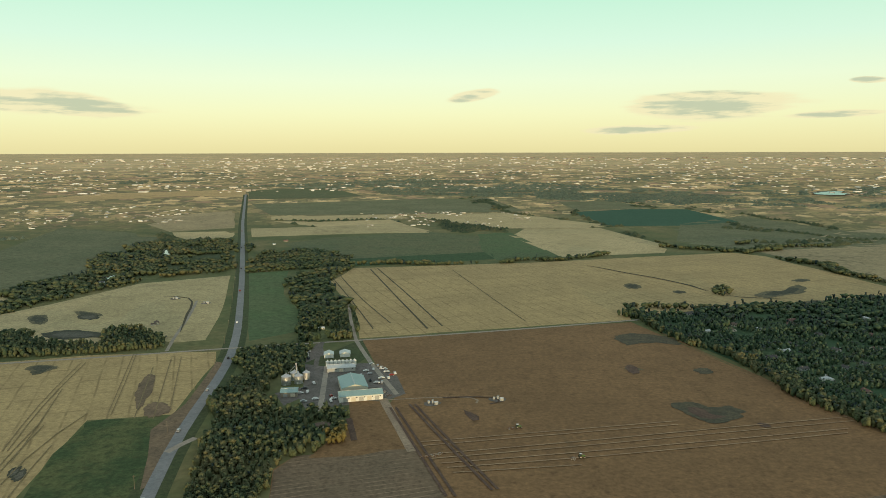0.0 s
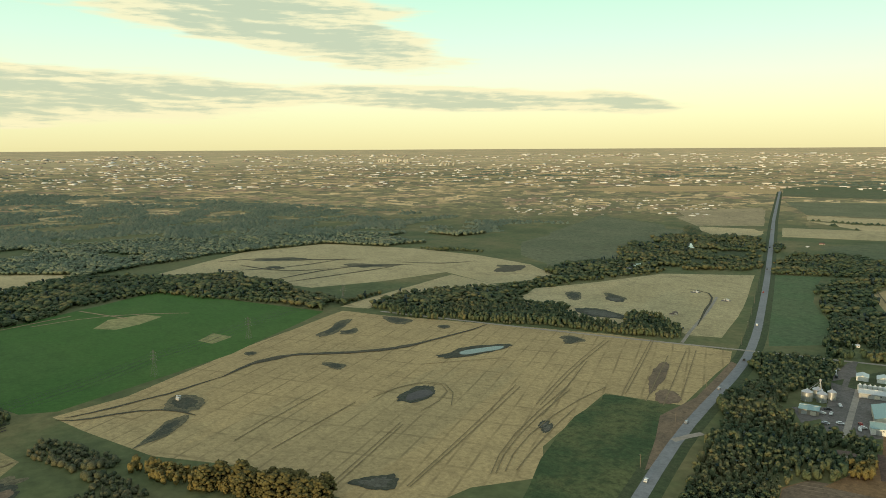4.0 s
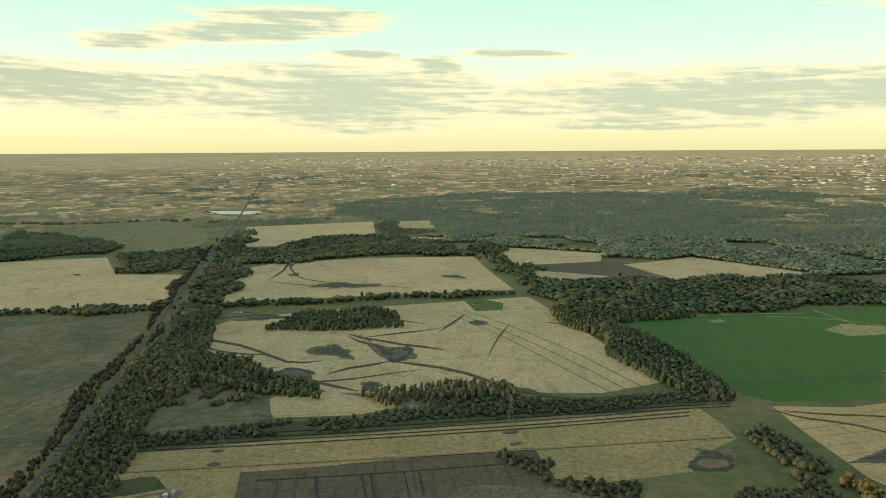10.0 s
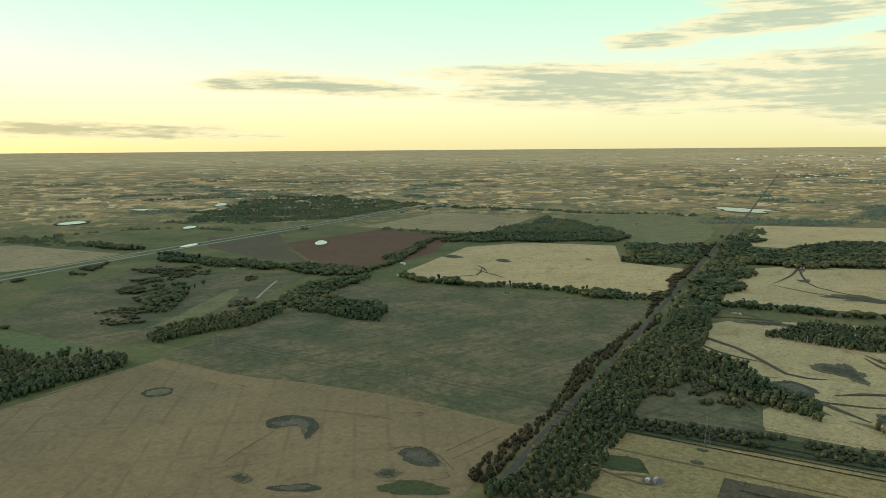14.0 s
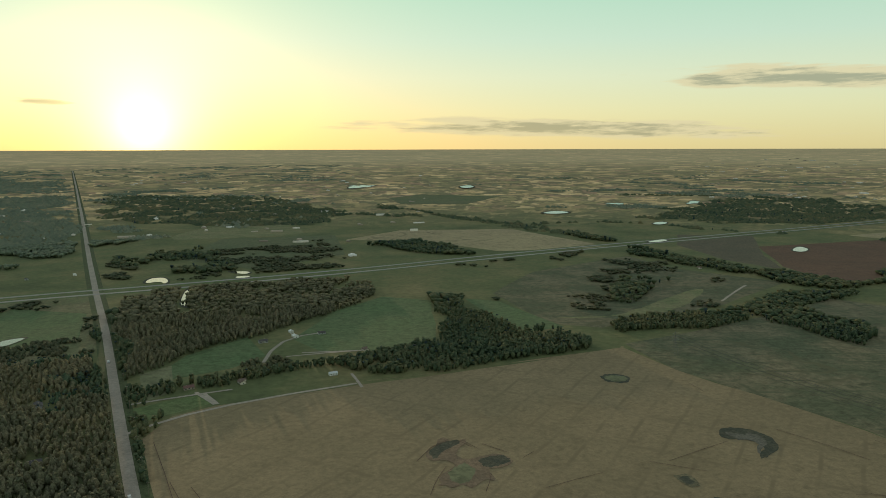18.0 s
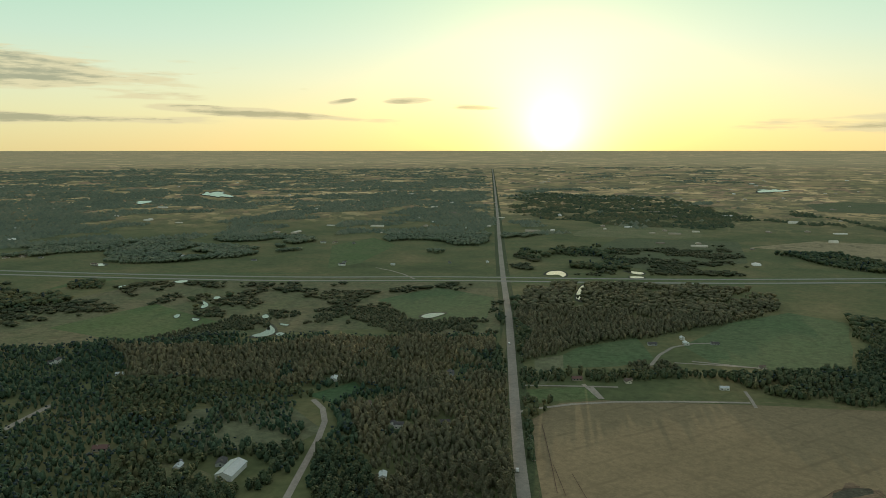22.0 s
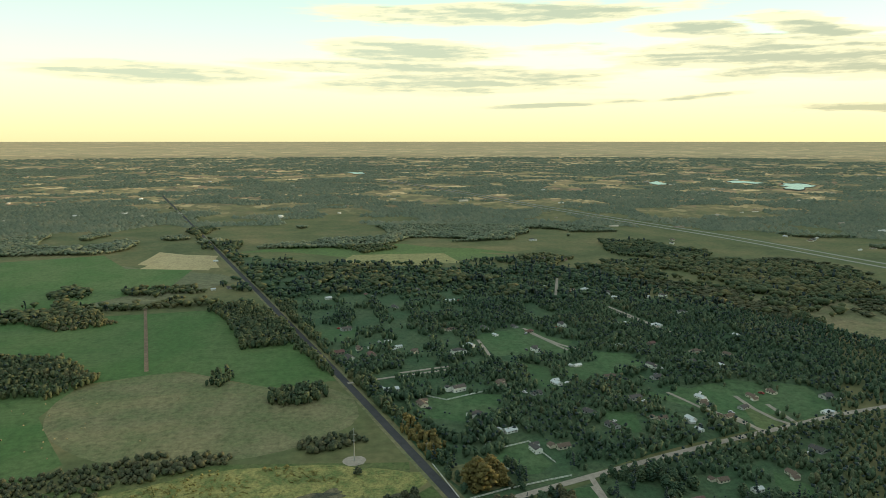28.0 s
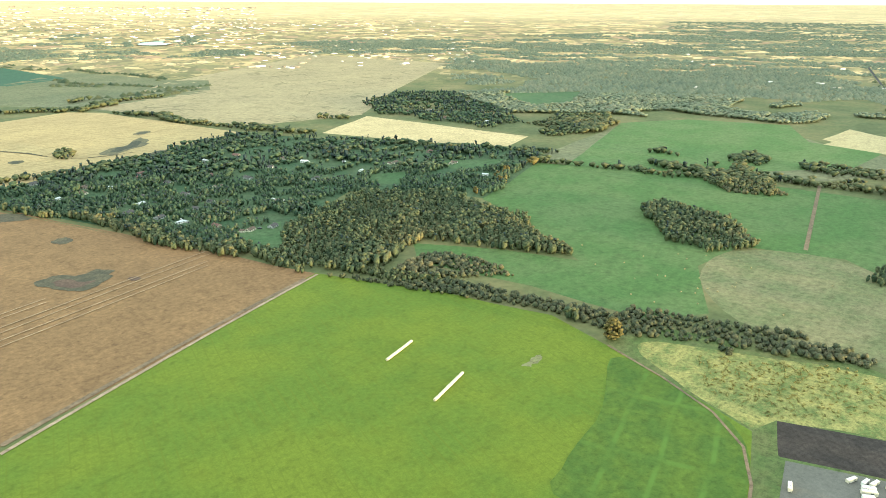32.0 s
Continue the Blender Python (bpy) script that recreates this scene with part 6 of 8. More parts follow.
field("lawn", [(332, -558), (308, -607), (293, -589), (297, -546)], "grass clearing by the gravel lane")
field("crop2", [(1502, 135), (1561, 46), (1558, -138), (1363, -321), (1323, -210), (1375, -28)], "bright green field strip")
field("tan2", [(1329, 3), (1394, -56), (1354, -215), (1297, -196), (1279, -68)], "yellow-green field strip")
field("crop2", [(1476, 208), (1582, 29), (1469, -273), (1384, -369), (1416, -263), (1472, 5)], "bright green field strip")
field("tan2", [(1307, 5), (1416, -28), (1414, -206), (1297, -221), (1271, -55)], "yellow-green field strip")
field("stubble", [(1303, 341), (1472, 318), (1442, 230), (1280, 220)], "pale harvested corner field")
field("lawn", [(602, -254), (563, -299), (529, -303), (565, -277)], "mown lawn")
field("lawn", [(569, -362), (582, -417), (530, -405), (508, -364)], "mown lawn")
field("lawn", [(579, -278), (603, -337), (531, -365), (512, -320), (551, -289)], "mown lawn")
field("lawn", [(796, -149), (827, -223), (719, -249), (705, -180)], "mown lawn")
field("lawn", [(665, -209), (695, -283), (650, -276), (622, -217)], "mown lawn")
field("lawn", [(852, 38), (846, -22), (785, -14), (800, 17)], "mown lawn")
field("lawn", [(378, 623), (432, 622), (383, 550), (355, 558)], "mown lawn behind a white shed")
field("lawn", [(648, 716), (690, 694), (641, 650), (600, 675)], "mown lawn")
field("lawn", [(775, 709), (856, 647), (804, 617), (744, 659)], "mown lawn")
field("lawn", [(1484, 1162), (1673, 1031), (1421, 903), (1349, 960)], "green clearing")
field("yard", [(-163, 756), (-163, 820), (-158, 825), (-135, 741), (-105, 743), (-90, 744), (-59, 699), (-47, 647), (-61, 629), (-111, 610), (-129, 601), (-142, 632), (-152, 613), (-168, 646), (-145, 664)], "packed gravel farmyard")
field("grassd", [(-161, 741), (-113, 843), (-94, 773), (-112, 722)], "mown farmyard grass")
field("dry", [(-290, -900), (-389, -867), (-565, -1018), (-634, -1048), (-477, -874)], "dry olive grass")
field("cropd", [(404, 216), (391, 168), (367, 109), (322, 91), (282, 79), (239, 158), (287, 167), (339, 181)], "darker mottled strip of the green crop")
field("dry", [(343, 245), (354, 244), (368, 244), (361, 240), (347, 238)], "small bare tan patch in the crop")
field("meadowg", [(370, 107), (388, 101), (354, 88), (352, 84), (261, 62), (254, 75), (324, 87)], "green rough grass beside the gravel yard")
field("tan2", [(-909, 384), (-943, 420), (-937, 464), (-906, 474), (-887, 433), (-883, 401)], "bare tan patch in the green crop")
field("tan2", [(-756, 437), (-775, 469), (-742, 474), (-731, 441)], "bare tan patch in the green crop")
field("tan2", [(-953, 259), (-959, 276), (-948, 282), (-939, 263)], "small bare patch in the green crop")
field("grassd", [(-510, -321), (-539, -253), (-577, -112), (-627, 16), (-672, 209), (-638, 199), (-576, -7), (-525, -179), (-484, -305)], "dark brushy strip under the power line")
field("pasture2", [(-684, -314), (-667, -233), (-557, -190), (-522, -286), (-608, -309)], "rough olive ground by the belt")
field("wet", [(-462, -35), (-458, 25), (-464, 63), (-437, 74), (-410, 63), (-417, -32)], "rough brown spoil ground")
field("green3", [(450, -963), (402, -1089), (292, -1038), (264, -901), (349, -859)], "sunlit green patch of the meadow")
field("grass", [(764, -668), (740, -831), (581, -767), (615, -649)], "greener part of the meadow")
field("pasture", [(165, -740), (138, -765), (122, -681), (143, -652)], "green lot by the road")
field("meadowg", [(-1053, -63), (-1069, -35), (-1044, -6), (-998, -8), (-987, -44)], "small green plot cut into the stubble")
field("soil", [(-96, 628), (-66, 625), (-43, 523), (-71, 508), (-108, 503), (-88, 572)], "brown ploughed soil beside the farmyard")

field("greenp", [(850, 554), (1010, 603), (1277, 696), (1411, 621), (1475, 448), (1314, 365), (1287, 249), (1142, 253), (1011, 353), (897, 435)], "far green pasture beyond the hedge")
# lots among the acreages
field("lawn", [(589, -54), (610, -91), (601, -140), (555, -123), (544, -96), (557, -65)], "bright mown lawn of a house lot")
field("lotgrass", [(684, -57), (692, -120), (624, -125), (610, -91), (633, -58)], "worn grass of a lot with stored goods")
field("lawn", [(496, -121), (494, -135), (459, -143), (446, -129), (447, -118), (474, -106)], "fenced green paddock")
field("lawn", [(422, -138), (424, -159), (403, -163), (377, -152), (382, -139)], "dark green lawn beside a curved driveway")
field("lawn", [(693, -177), (670, -200), (606, -193), (619, -175)], "mown lawn between tree rows")
field("lawn", [(717, -259), (704, -297), (666, -300), (641, -256)], "mown lawn between tree rows")
field("lawn", [(602, -292), (586, -320), (546, -315), (570, -298)], "mown lawn between tree rows")
field("lawn", [(614, -351), (598, -378), (544, -361), (543, -332)], "mown lawn between tree rows")
field("lawn", [(597, -393), (582, -418), (528, -383), (544, -375)], "mown lawn between tree rows")
field("lawn", [(551, -213), (543, -238), (504, -227), (503, -204)], "mown lawn between tree rows")
field("grass", [(543, -332), (521, -347), (489, -336), (490, -315)], "sunlit green paddock by the gravel road")
field("lawn", [(427, -286), (403, -300), (383, -283), (398, -271)], "mown lawn between tree rows")
field("lawn", [(785, -154), (795, -208), (728, -204), (710, -158)], "mown lawn of a house lot")
field("lawn", [(795, -221), (758, -255), (726, -239), (749, -215)], "mown lawn of a house lot")
field("dry", [(466, -62), (468, -103), (435, -112), (424, -76)], "fenced tan paddock")
# middle-distance fields beyond the farm
field("stubble", [(-597, 2101), (-417, 2148), (-192, 2268), (-69, 2023), (-318, 1953), (-548, 1927)], "pale harvested strip field")
field("stubble", [(-638, 2492), (-218, 2578), (-158, 2423), (-454, 2345), (-606, 2366)], "pale harvested strip field")
field("green2", [(-342, 1875), (54, 1912), (54, 1596), (-143, 1543), (-296, 1653)], "dull green field between hedges")
field("dgreen", [(-233, 1493), (77, 1605), (78, 1494), (-214, 1389)], "dark green crop strip")
field("green3", [(56, 1952), (147, 1993), (218, 1527), (82, 1478), (55, 1643)], "mid green field corner")
field("stubble", [(131, 1952), (385, 1978), (476, 1653), (452, 1587), (218, 1527)], "pale harvested field with wet hollows")
field("stubble", [(-158, 2578), (185, 2621), (439, 2210), (375, 2095), (116, 2097), (-91, 2402)], "pale harvested field far off")
field("tan", [(-1048, 2453), (-850, 2736), (-670, 2183), (-770, 2056), (-933, 2255)], "pale tan field beside the highway")
field("stubble", [(-788, 1997), (-647, 2025), (-596, 1941), (-589, 1839), (-739, 1889)], "narrow harvested field")
field("grassd", [(-599, 1409), (-559, 1552), (-502, 1624), (-440, 1409), (-506, 1341)], "dark rough grass by the creek")
field("dirt", [(-245, 555), (-239, 617), (-255, 749), (-243, 740), (-227, 631), (-219, 524), (-206, 460), (-208, 451)], "bare brown verge beside the highway")

# ---- roads and lanes ----
road("asphalt", [(-181, 353), (-191, 405), (-214, 507), (-225, 599), (-238, 733), (-268, 866), (-322, 1061), (-379, 1264), (-525, 1767), (-678, 2291), (-1101, 3793)], 9.5, "grey paved two-lane highway")
road("gravelr", [(-704, 682), (-511, 729), (-346, 773), (-258, 802), (-180, 820), (-119, 836), (66, 888), (239, 946)], 5, "narrow gravel road between the fields")
road("gravelr", [(-135, 733), (-121, 627), (-117, 597)], 5, "gravel farm lane")
road("gravelr", [(-118, 834), (-80, 707), (-55, 644)], 5, "gravel farm lane")
road("gravelr", [(-118, 834), (-143, 949), (-157, 1040)], 4, "gravel farm lane")
road("gravelr", [(-324, 787), (-341, 831), (-346, 894), (-367, 983), (-389, 1066)], 4, "gravel lane to a well pad")
road("gravelr", [(-215, 512), (-211, 536), (-203, 540)], 6, "short gravel farm approach")
road("slab", [(-67, 633), (-54, 593), (-33, 516)], 8, "pale clay track beside the farmyard")
road("slab", [(-63, 629), (-27, 639), (8, 642), (22, 638), (26, 632), (17, 621)], 2, "thin pale farm track in the soil")
road("gravelr", [(84, -378), (101, -428), (147, -589), (240, -923), (323, -1200), (431, -1571), (670, -2403), (1211, -4272), (2282, -7958)], 9, "pale gravel township road")
HIGHWAY = [(4119, -249), (3184, -505), (2452, -658), (1991, -772), (1553, -892), (1194, -955), (931, -1007), (736, -1055), (604, -1091), (460, -1158), (340, -1192),
           (212, -1222), (60, -1268), (-120, -1330), (-260, -1390), (-483, -1477), (-714, -1561), (-960, -1640), (-1184, -1717), (-1448, -1802), (-1806, -1930), (-2225, -2039)]
for rim in ribbon(HIGHWAY, 36)[1:]:
    road("highway", [tuple(q) for q in rim[::2]], 10, "divided highway carriageway")
road("gravelr", [(141, -581), (129, -590), (114, -617), (81, -634), (31, -651), (-44, -671)], 4, "gravel farm lane along the field")
road("gravelr", [(81, -637), (93, -664), (102, -673)], 4, "short gravel lane")
road("gravelr", [(47, -753), (47, -805), (37, -855), (13, -878), (-18, -873)], 4, "gravel farm lane")
road("gravelr", [(7, -787), (-27, -787), (-61, -784)], 4, "gravel farm lane")
road("gravelr", [(242, -376), (260, -432), (284, -513), (295, -547), (321, -549)], 5, "gravel lane through the woods")
road("asphalt2", [(3066, 694), (2153, 427), (1463, 228), (1015, 99), (767, 28), (631, -11), (527, -39), (394, -76), (353, -87)], 7, "dark paved road lined with trees")
road("gravelr", [(406, -78), (421, -117), (440, -168), (467, -239), (492, -318), (510, -398), (510, -354), (518, -416), (528, -460)], 6, "pale gravel country road through the acreages")
road("gravelr", [(545, -355), (506, -354)], 4, "gravel driveway")
road("gravelr", [(435, -162), (408, -163), (386, -159)], 4, "gravel driveway")
road("gravelr", [(650, -6), (665, -60), (678, -106)], 4, "gravel side road")
road("gravelr", [(903, -349), (786, -379)], 5, "gravel side road")
road("gravelr", [(802, -217), (724, -239)], 4, "gravel side road")
road("gravelr", [(530, -312), (492, -318)], 4, "gravel driveway")
road("darkr", [(-355, -288), (-377, -296), (-444, -316), (-522, -340), (-640, -374), (-708, -394), (-900, -455), (-1166, -535), (-1625, -677), (-2064, -802), (-6154, -2095)], 5.5, "grey gravel road between tree belts")
road("dirt", [(286, 79), (324, 87), (362, 99), (370, 108), (395, 169), (407, 218)], 1.7, "narrow earth path along the crop edge")
road("dirt", [(712, 185), (991, 254)], 4, "faint straw-coloured track across the pasture")
road("gravelr", [(-589, -943), (-654, -1012), (-695, -1048)], 4, "gravel lane")
road("wetline", [(-164, 1364), (-94, 1103), (-37, 895)], 2.6, "dark wheel track through the stubble")
road("wetline", [(-151, 1371), (-78, 1122), (-19, 910)], 2.2, "dark wheel track through the stubble")
road("wetline", [(-218, 1262), (-159, 1075), (-105, 893)], 1.6, "dark wheel track through the stubble")
road("wetline", [(-212, 1298), (-143, 1076), (-86, 924)], 1.6, "dark wheel track through the stubble")
road("wetline", [(-9, 1356), (73, 1003), (90, 935)], 1.2, "faint wheel track through the stubble")
road("wetline", [(-1414, -433), (-1210, -365), (-1181, -272), (-1154, -154)], 5.25, "winding dark drainage line in the stubble")
road("wetline", [(-1021, -870), (-955, -793), (-902, -872)], 4.5, "dark drainage line in the stubble")
road("wetline", [(-1012, -881), (-971, -807), (-968, -767)], 4.5, "dark drainage line in the stubble")
road("wetline", [(-1035, -540), (-1043, -498), (-986, -421), (-930, -294)], 3.75, "dark drainage line in the stubble")
road("palerow", [(-980, 338), (-995, 401), (-967, 430), (-954, 472), (-898, 508)], 3, "pale track in the green crop")
road("palerow", [(-941, 134), (-974, 209), (-993, 310), (-1003, 396)], 3, "pale margin of the green crop")
road("palerow", [(-1025, 417), (-960, 427), (-931, 438)], 3, "pale track in the green crop")
road("gravelr", [(464, -1143), (492, -1199), (580, -1234)], 4, "side lane off the highway")
road("yard", [(-157, 828), (-156, 784), (-146, 720), (-130, 633), (-125, 601)], 5, "grey gravel farm lane")
road("ash", [(-90, 583), (-79, 536)], 5, "dark turned patch of soil")
road("gravelr", [(424, -159), (410, -162), (399, -161), (384, -153), (370, -156), (352, -161)], 4, "pale gravel driveway between house lots")
road("gravelr", [(568, -339), (533, -335), (497, -332), (496, -351)], 4, "pale gravel driveway between house lots")
road("gravelr", [(544, -299), (514, -306), (487, -322)], 4, "pale gravel driveway between house lots")
road("gravelr", [(820, -215), (775, -223), (727, -233), (724, -251)], 4, "pale gravel driveway between house lots")
road("gravelr", [(778, -152), (751, -155), (710, -153)], 3.5, "pale gravel driveway between house lots")
road("gravelr", [(673, -56), (683, -85), (689, -115)], 4, "pale gravel driveway between house lots")
road("gravelr", [(925, -354), (863, -367), (778, -379)], 5, "pale gravel driveway between house lots")
road("gravelr", [(968, -299), (1122, -349)], 4, "pale gravel driveway between house lots")
road("gravelr", [(585, -285), (560, -293), (535, -299)], 3.5, "pale gravel driveway between house lots")
road("slab", [(85, 381), (150, 404), (240, 434), (328, 460), (359, 469)], 2.6, "pale field-edge track beside the green crop")
road("dirt", [(88, 389), (154, 412), (244, 441), (345, 468)], 4, "bare brown headland of the ploughed field")
road("gravelr", [(155, -650), (123, -660), (95, -670), (70, -675)], 3.5, "pale gravel farm lane by the meadow")
road("gravelr", [(94, -668), (79, -637)], 3.5, "pale gravel farm lane by the meadow")
road("gravelr", [(24, -775), (-9, -793), (-65, -784)], 3, "pale gravel farm lane by the meadow")
road("gravelr", [(-48, -658), (-47, -682), (-41, -702)], 3, "pale gravel farm lane by the meadow")

# ---- wet hollows in the fields ----
hollow(-927, -324, 77, 53, 109)
hollow(-1268, -383, 31, 191, 107)
hollow(-1168, -269, 132, 78, 103)
hollow(-1265, -96, 49, 57, 94)
hollow(-520, 150, 36, 44, 74)
hollow(180, 726, 17, 40, -14)
hollow(436, 13, 32, 23, -88)
hollow(424, -35, 35, 22, -95)
hollow(-1200, 885, 163, 64, 54)
hollow(-1005, 944, 138, 67, 47)
hollow(-1125, 816, 43, 62, 54)
hollow(-794, 1104, 49, 74, 36)

# ---- ponds and lakes ----
pond(-318, -4265, 126, 434, 176, "far bright pond")
pond(-1215, -2718, 51, 124, 156, "far bright pond")
pond(-1549, -2718, 48, 203, 150, "far bright pond")
pond(2288, -3028, 112, 601, -143, "bright lake among the woods")
pond(2231, -2467, 61, 237, -138, "bright lake among the woods")
pond(3607, -1647, 83, 356, -115, "bright lake among the woods")
pond(3634, -2142, 159, 298, -121, "bright lake among the woods")
pond(3285, -2221, 162, 538, -124, "bright lake among the woods")
pond(-2568, -981, 200, 212, 111, "pale far lake")
pond(-619, 1272, 25, 52, 26, "bright creek pool")
pond(-643, 1591, 15, 98, 22, "bright creek pool")
pond(1932, 3822, 180, 398, -27, "far bright lake")
pond(5019, -136, 96, 349, -92, "bright lake among the woods")

# ---- hollows, tracks and pools, field by field ----
# the golden field by the highway
patch("core", [(-439, 439), (-448, 460), (-450, 482), (-444, 492), (-427, 482), (-418, 465), (-422, 445)], "dark muddy rim of a small pond", 1)
patch("darkr", [(-437, 450), (-442, 467), (-436, 482), (-426, 478), (-423, 463), (-427, 448)], "grey shallow pond bed in the stubble", 2)
patch("core", [(-503, 564), (-499, 594), (-506, 609), (-476, 657), (-463, 650), (-465, 626), (-478, 579), (-491, 566)], "dark muddy rim of a long narrow pond", 1)
pool([(-496, 595), (-486, 622), (-472, 649), (-464, 635), (-475, 609), (-482, 587)], "long narrow bright pond in the harvested field")
trail("wetline", [(-615, 379), (-623, 403), (-635, 432), (-635, 461), (-627, 487), (-610, 497), (-583, 506), (-558, 539), (-550, 573), (-548, 614), (-542, 654), (-542, 682), (-549, 715)], 10, "dark drainage line winding through the stubble")
trail("wetline", [(-631, 421), (-630, 457), (-622, 482)], 14, "dark drainage line winding through the stubble")
trail("wetline", [(-558, 539), (-550, 573), (-548, 605)], 15, "dark drainage line winding through the stubble")
trail("wetline", [(-619, 232), (-614, 247), (-613, 269), (-610, 297), (-604, 318), (-612, 348), (-615, 379)], 5, "dark drainage line winding through the stubble")
trail("wetline", [(-619, 226), (-601, 229), (-595, 244), (-597, 267), (-590, 287), (-579, 300), (-559, 305), (-540, 308)], 5, "dark drainage line winding through the stubble")
patch("wet", [(-592, 306), (-602, 325), (-586, 334), (-564, 332), (-553, 320), (-553, 303), (-567, 297)], "ring of dark trampled ground round a well pad")
patch("wet", [(-549, 287), (-549, 307), (-530, 291), (-515, 265), (-515, 251), (-516, 240), (-528, 261)], "dark damp hollow left unharvested in the field")
patch("wet", [(-580, 471), (-568, 483), (-549, 484), (-543, 468), (-559, 467)], "dark damp hollow left unharvested in the field")
patch("wet", [(-677, 545), (-680, 572), (-706, 604), (-704, 631), (-680, 599), (-658, 561), (-658, 540)], "dark damp hollow left unharvested in the field")
patch("wet", [(-668, 575), (-648, 561), (-640, 583), (-663, 600), (-659, 580)], "dark damp hollow left unharvested in the field")
patch("wet", [(-682, 659), (-666, 673), (-628, 672), (-630, 641), (-655, 646)], "dark damp hollow left unharvested in the field")
patch("wet", [(-591, 667), (-588, 682), (-572, 677), (-574, 660)], "dark damp hollow left unharvested in the field")
patch("core", [(-303, 465), (-306, 476), (-303, 485), (-295, 470), (-297, 461)], "dark damp hollow left unharvested in the field")
patch("core", [(-353, 304), (-346, 322), (-333, 337), (-319, 322), (-326, 310), (-339, 307)], "dark damp hollow left unharvested in the field")
patch("wet", [(-437, 712), (-424, 722), (-414, 718), (-419, 695)], "dark damp hollow left unharvested in the field")
patch("wet", [(-672, 441), (-670, 454), (-656, 450), (-659, 437)], "dark damp hollow left unharvested in the field")
trail("wheel", [(-352, 284), (-371, 334), (-398, 405)], 0.9, "faint wheel track in the stubble")
trail("wheel", [(-348, 284), (-367, 335), (-394, 404)], 0.9, "faint wheel track in the stubble")
trail("wheel", [(-316, 327), (-334, 391), (-382, 544)], 0.9, "faint wheel track in the stubble")
trail("wheel", [(-314, 328), (-330, 390), (-376, 542)], 0.9, "faint wheel track in the stubble")
trail("wheel", [(-285, 377), (-303, 396), (-312, 429), (-329, 499), (-341, 563)], 0.9, "faint wheel track in the stubble")
trail("wheel", [(-283, 380), (-300, 398), (-309, 431), (-326, 501), (-336, 564)], 0.9, "faint wheel track in the stubble")
trail("wheel", [(-280, 387), (-295, 403), (-304, 432), (-315, 501), (-325, 561), (-314, 591)], 0.9, "faint wheel track in the stubble")
trail("wheel", [(-275, 393), (-291, 426), (-300, 485), (-307, 523)], 0.9, "faint wheel track in the stubble")
trail("wheel", [(-463, 442), (-470, 477), (-459, 509), (-433, 515), (-411, 497), (-399, 465), (-403, 435)], 0.9, "faint wheel track in the stubble")
trail("wheel", [(-459, 432), (-476, 479), (-465, 516), (-434, 523), (-406, 499), (-392, 462)], 0.9, "faint wheel track in the stubble")
trail("wheel", [(-435, 268), (-411, 280), (-374, 282), (-341, 284)], 0.9, "faint wheel track in the stubble")
trail("wheel", [(-429, 264), (-406, 274), (-371, 275), (-347, 275)], 0.9, "faint wheel track in the stubble")
trail("wheel", [(-493, 538), (-470, 560), (-443, 610)], 0.9, "faint wheel track in the stubble")
trail("wheel", [(-469, 297), (-496, 373), (-508, 421)], 0.9, "faint wheel track in the stubble")
trail("wheel", [(-434, 306), (-454, 377), (-462, 415)], 0.9, "faint wheel track in the stubble")
trail("wheel", [(-397, 743), (-368, 606), (-338, 512)], 0.9, "faint wheel track in the stubble")
trail("wheel", [(-392, 743), (-364, 606), (-334, 512)], 0.9, "faint wheel track in the stubble")
trail("wheel", [(-356, 776), (-321, 668), (-295, 587)], 0.9, "faint wheel track in the stubble")
trail("wheel", [(-353, 776), (-317, 668), (-292, 587)], 0.9, "faint wheel track in the stubble")
trail("wheel", [(-314, 727), (-269, 580)], 0.9, "faint wheel track in the stubble")
trail("wheel", [(-307, 757), (-253, 580)], 0.9, "faint wheel track in the stubble")
trail("wheel", [(-299, 765), (-249, 607)], 0.9, "faint wheel track in the stubble")
trail("wheel", [(-370, 654), (-333, 545), (-319, 492)], 0.9, "faint wheel track in the stubble")
patch("wet", [(-450, 722), (-435, 736), (-408, 726), (-419, 705)], "dark damp hollow left unharvested in the field")
patch("dirt", [(-293, 633), (-309, 686), (-305, 712), (-284, 655), (-271, 593)], "bare brown patch in the stubble")
patch("dirt", [(-275, 612), (-266, 623), (-248, 610), (-246, 588), (-261, 581)], "bare brown patch in the stubble")
patch("core", [(-311, 474), (-313, 486), (-306, 485), (-302, 470), (-306, 467)], "dark damp hollow left unharvested in the field")
# harvested fields beyond the gravel road
patch("wet", [(-539, 993), (-515, 990), (-482, 972), (-488, 948), (-515, 965)], "dark damp hollow left unharvested in the field")
patch("wet", [(-580, 954), (-576, 972), (-549, 951), (-539, 912), (-558, 922)], "dark damp hollow left unharvested in the field")
patch("core", [(-514, 857), (-495, 886), (-456, 880), (-411, 858), (-438, 844), (-475, 836)], "dark damp hollow left unharvested in the field")
trail("wetline", [(-452, 1094), (-434, 1117), (-401, 1103), (-382, 1017), (-354, 930), (-343, 875)], 6, "dark ditch curling round a gravel lane")
patch("wet", [(-564, 934), (-575, 971), (-557, 965), (-534, 924), (-541, 908)], "dark damp hollow left unharvested in the field")
patch("core", [(-519, 962), (-503, 974), (-481, 962), (-481, 939), (-501, 942)], "dark damp hollow left unharvested in the field")
trail("wetline", [(-1270, 783), (-1256, 881), (-1136, 921), (-1070, 997)], 8, "dark drainage line winding through the stubble")
trail("wetline", [(-1175, 724), (-1115, 769), (-1096, 875), (-1111, 989)], 8, "dark drainage line winding through the stubble")
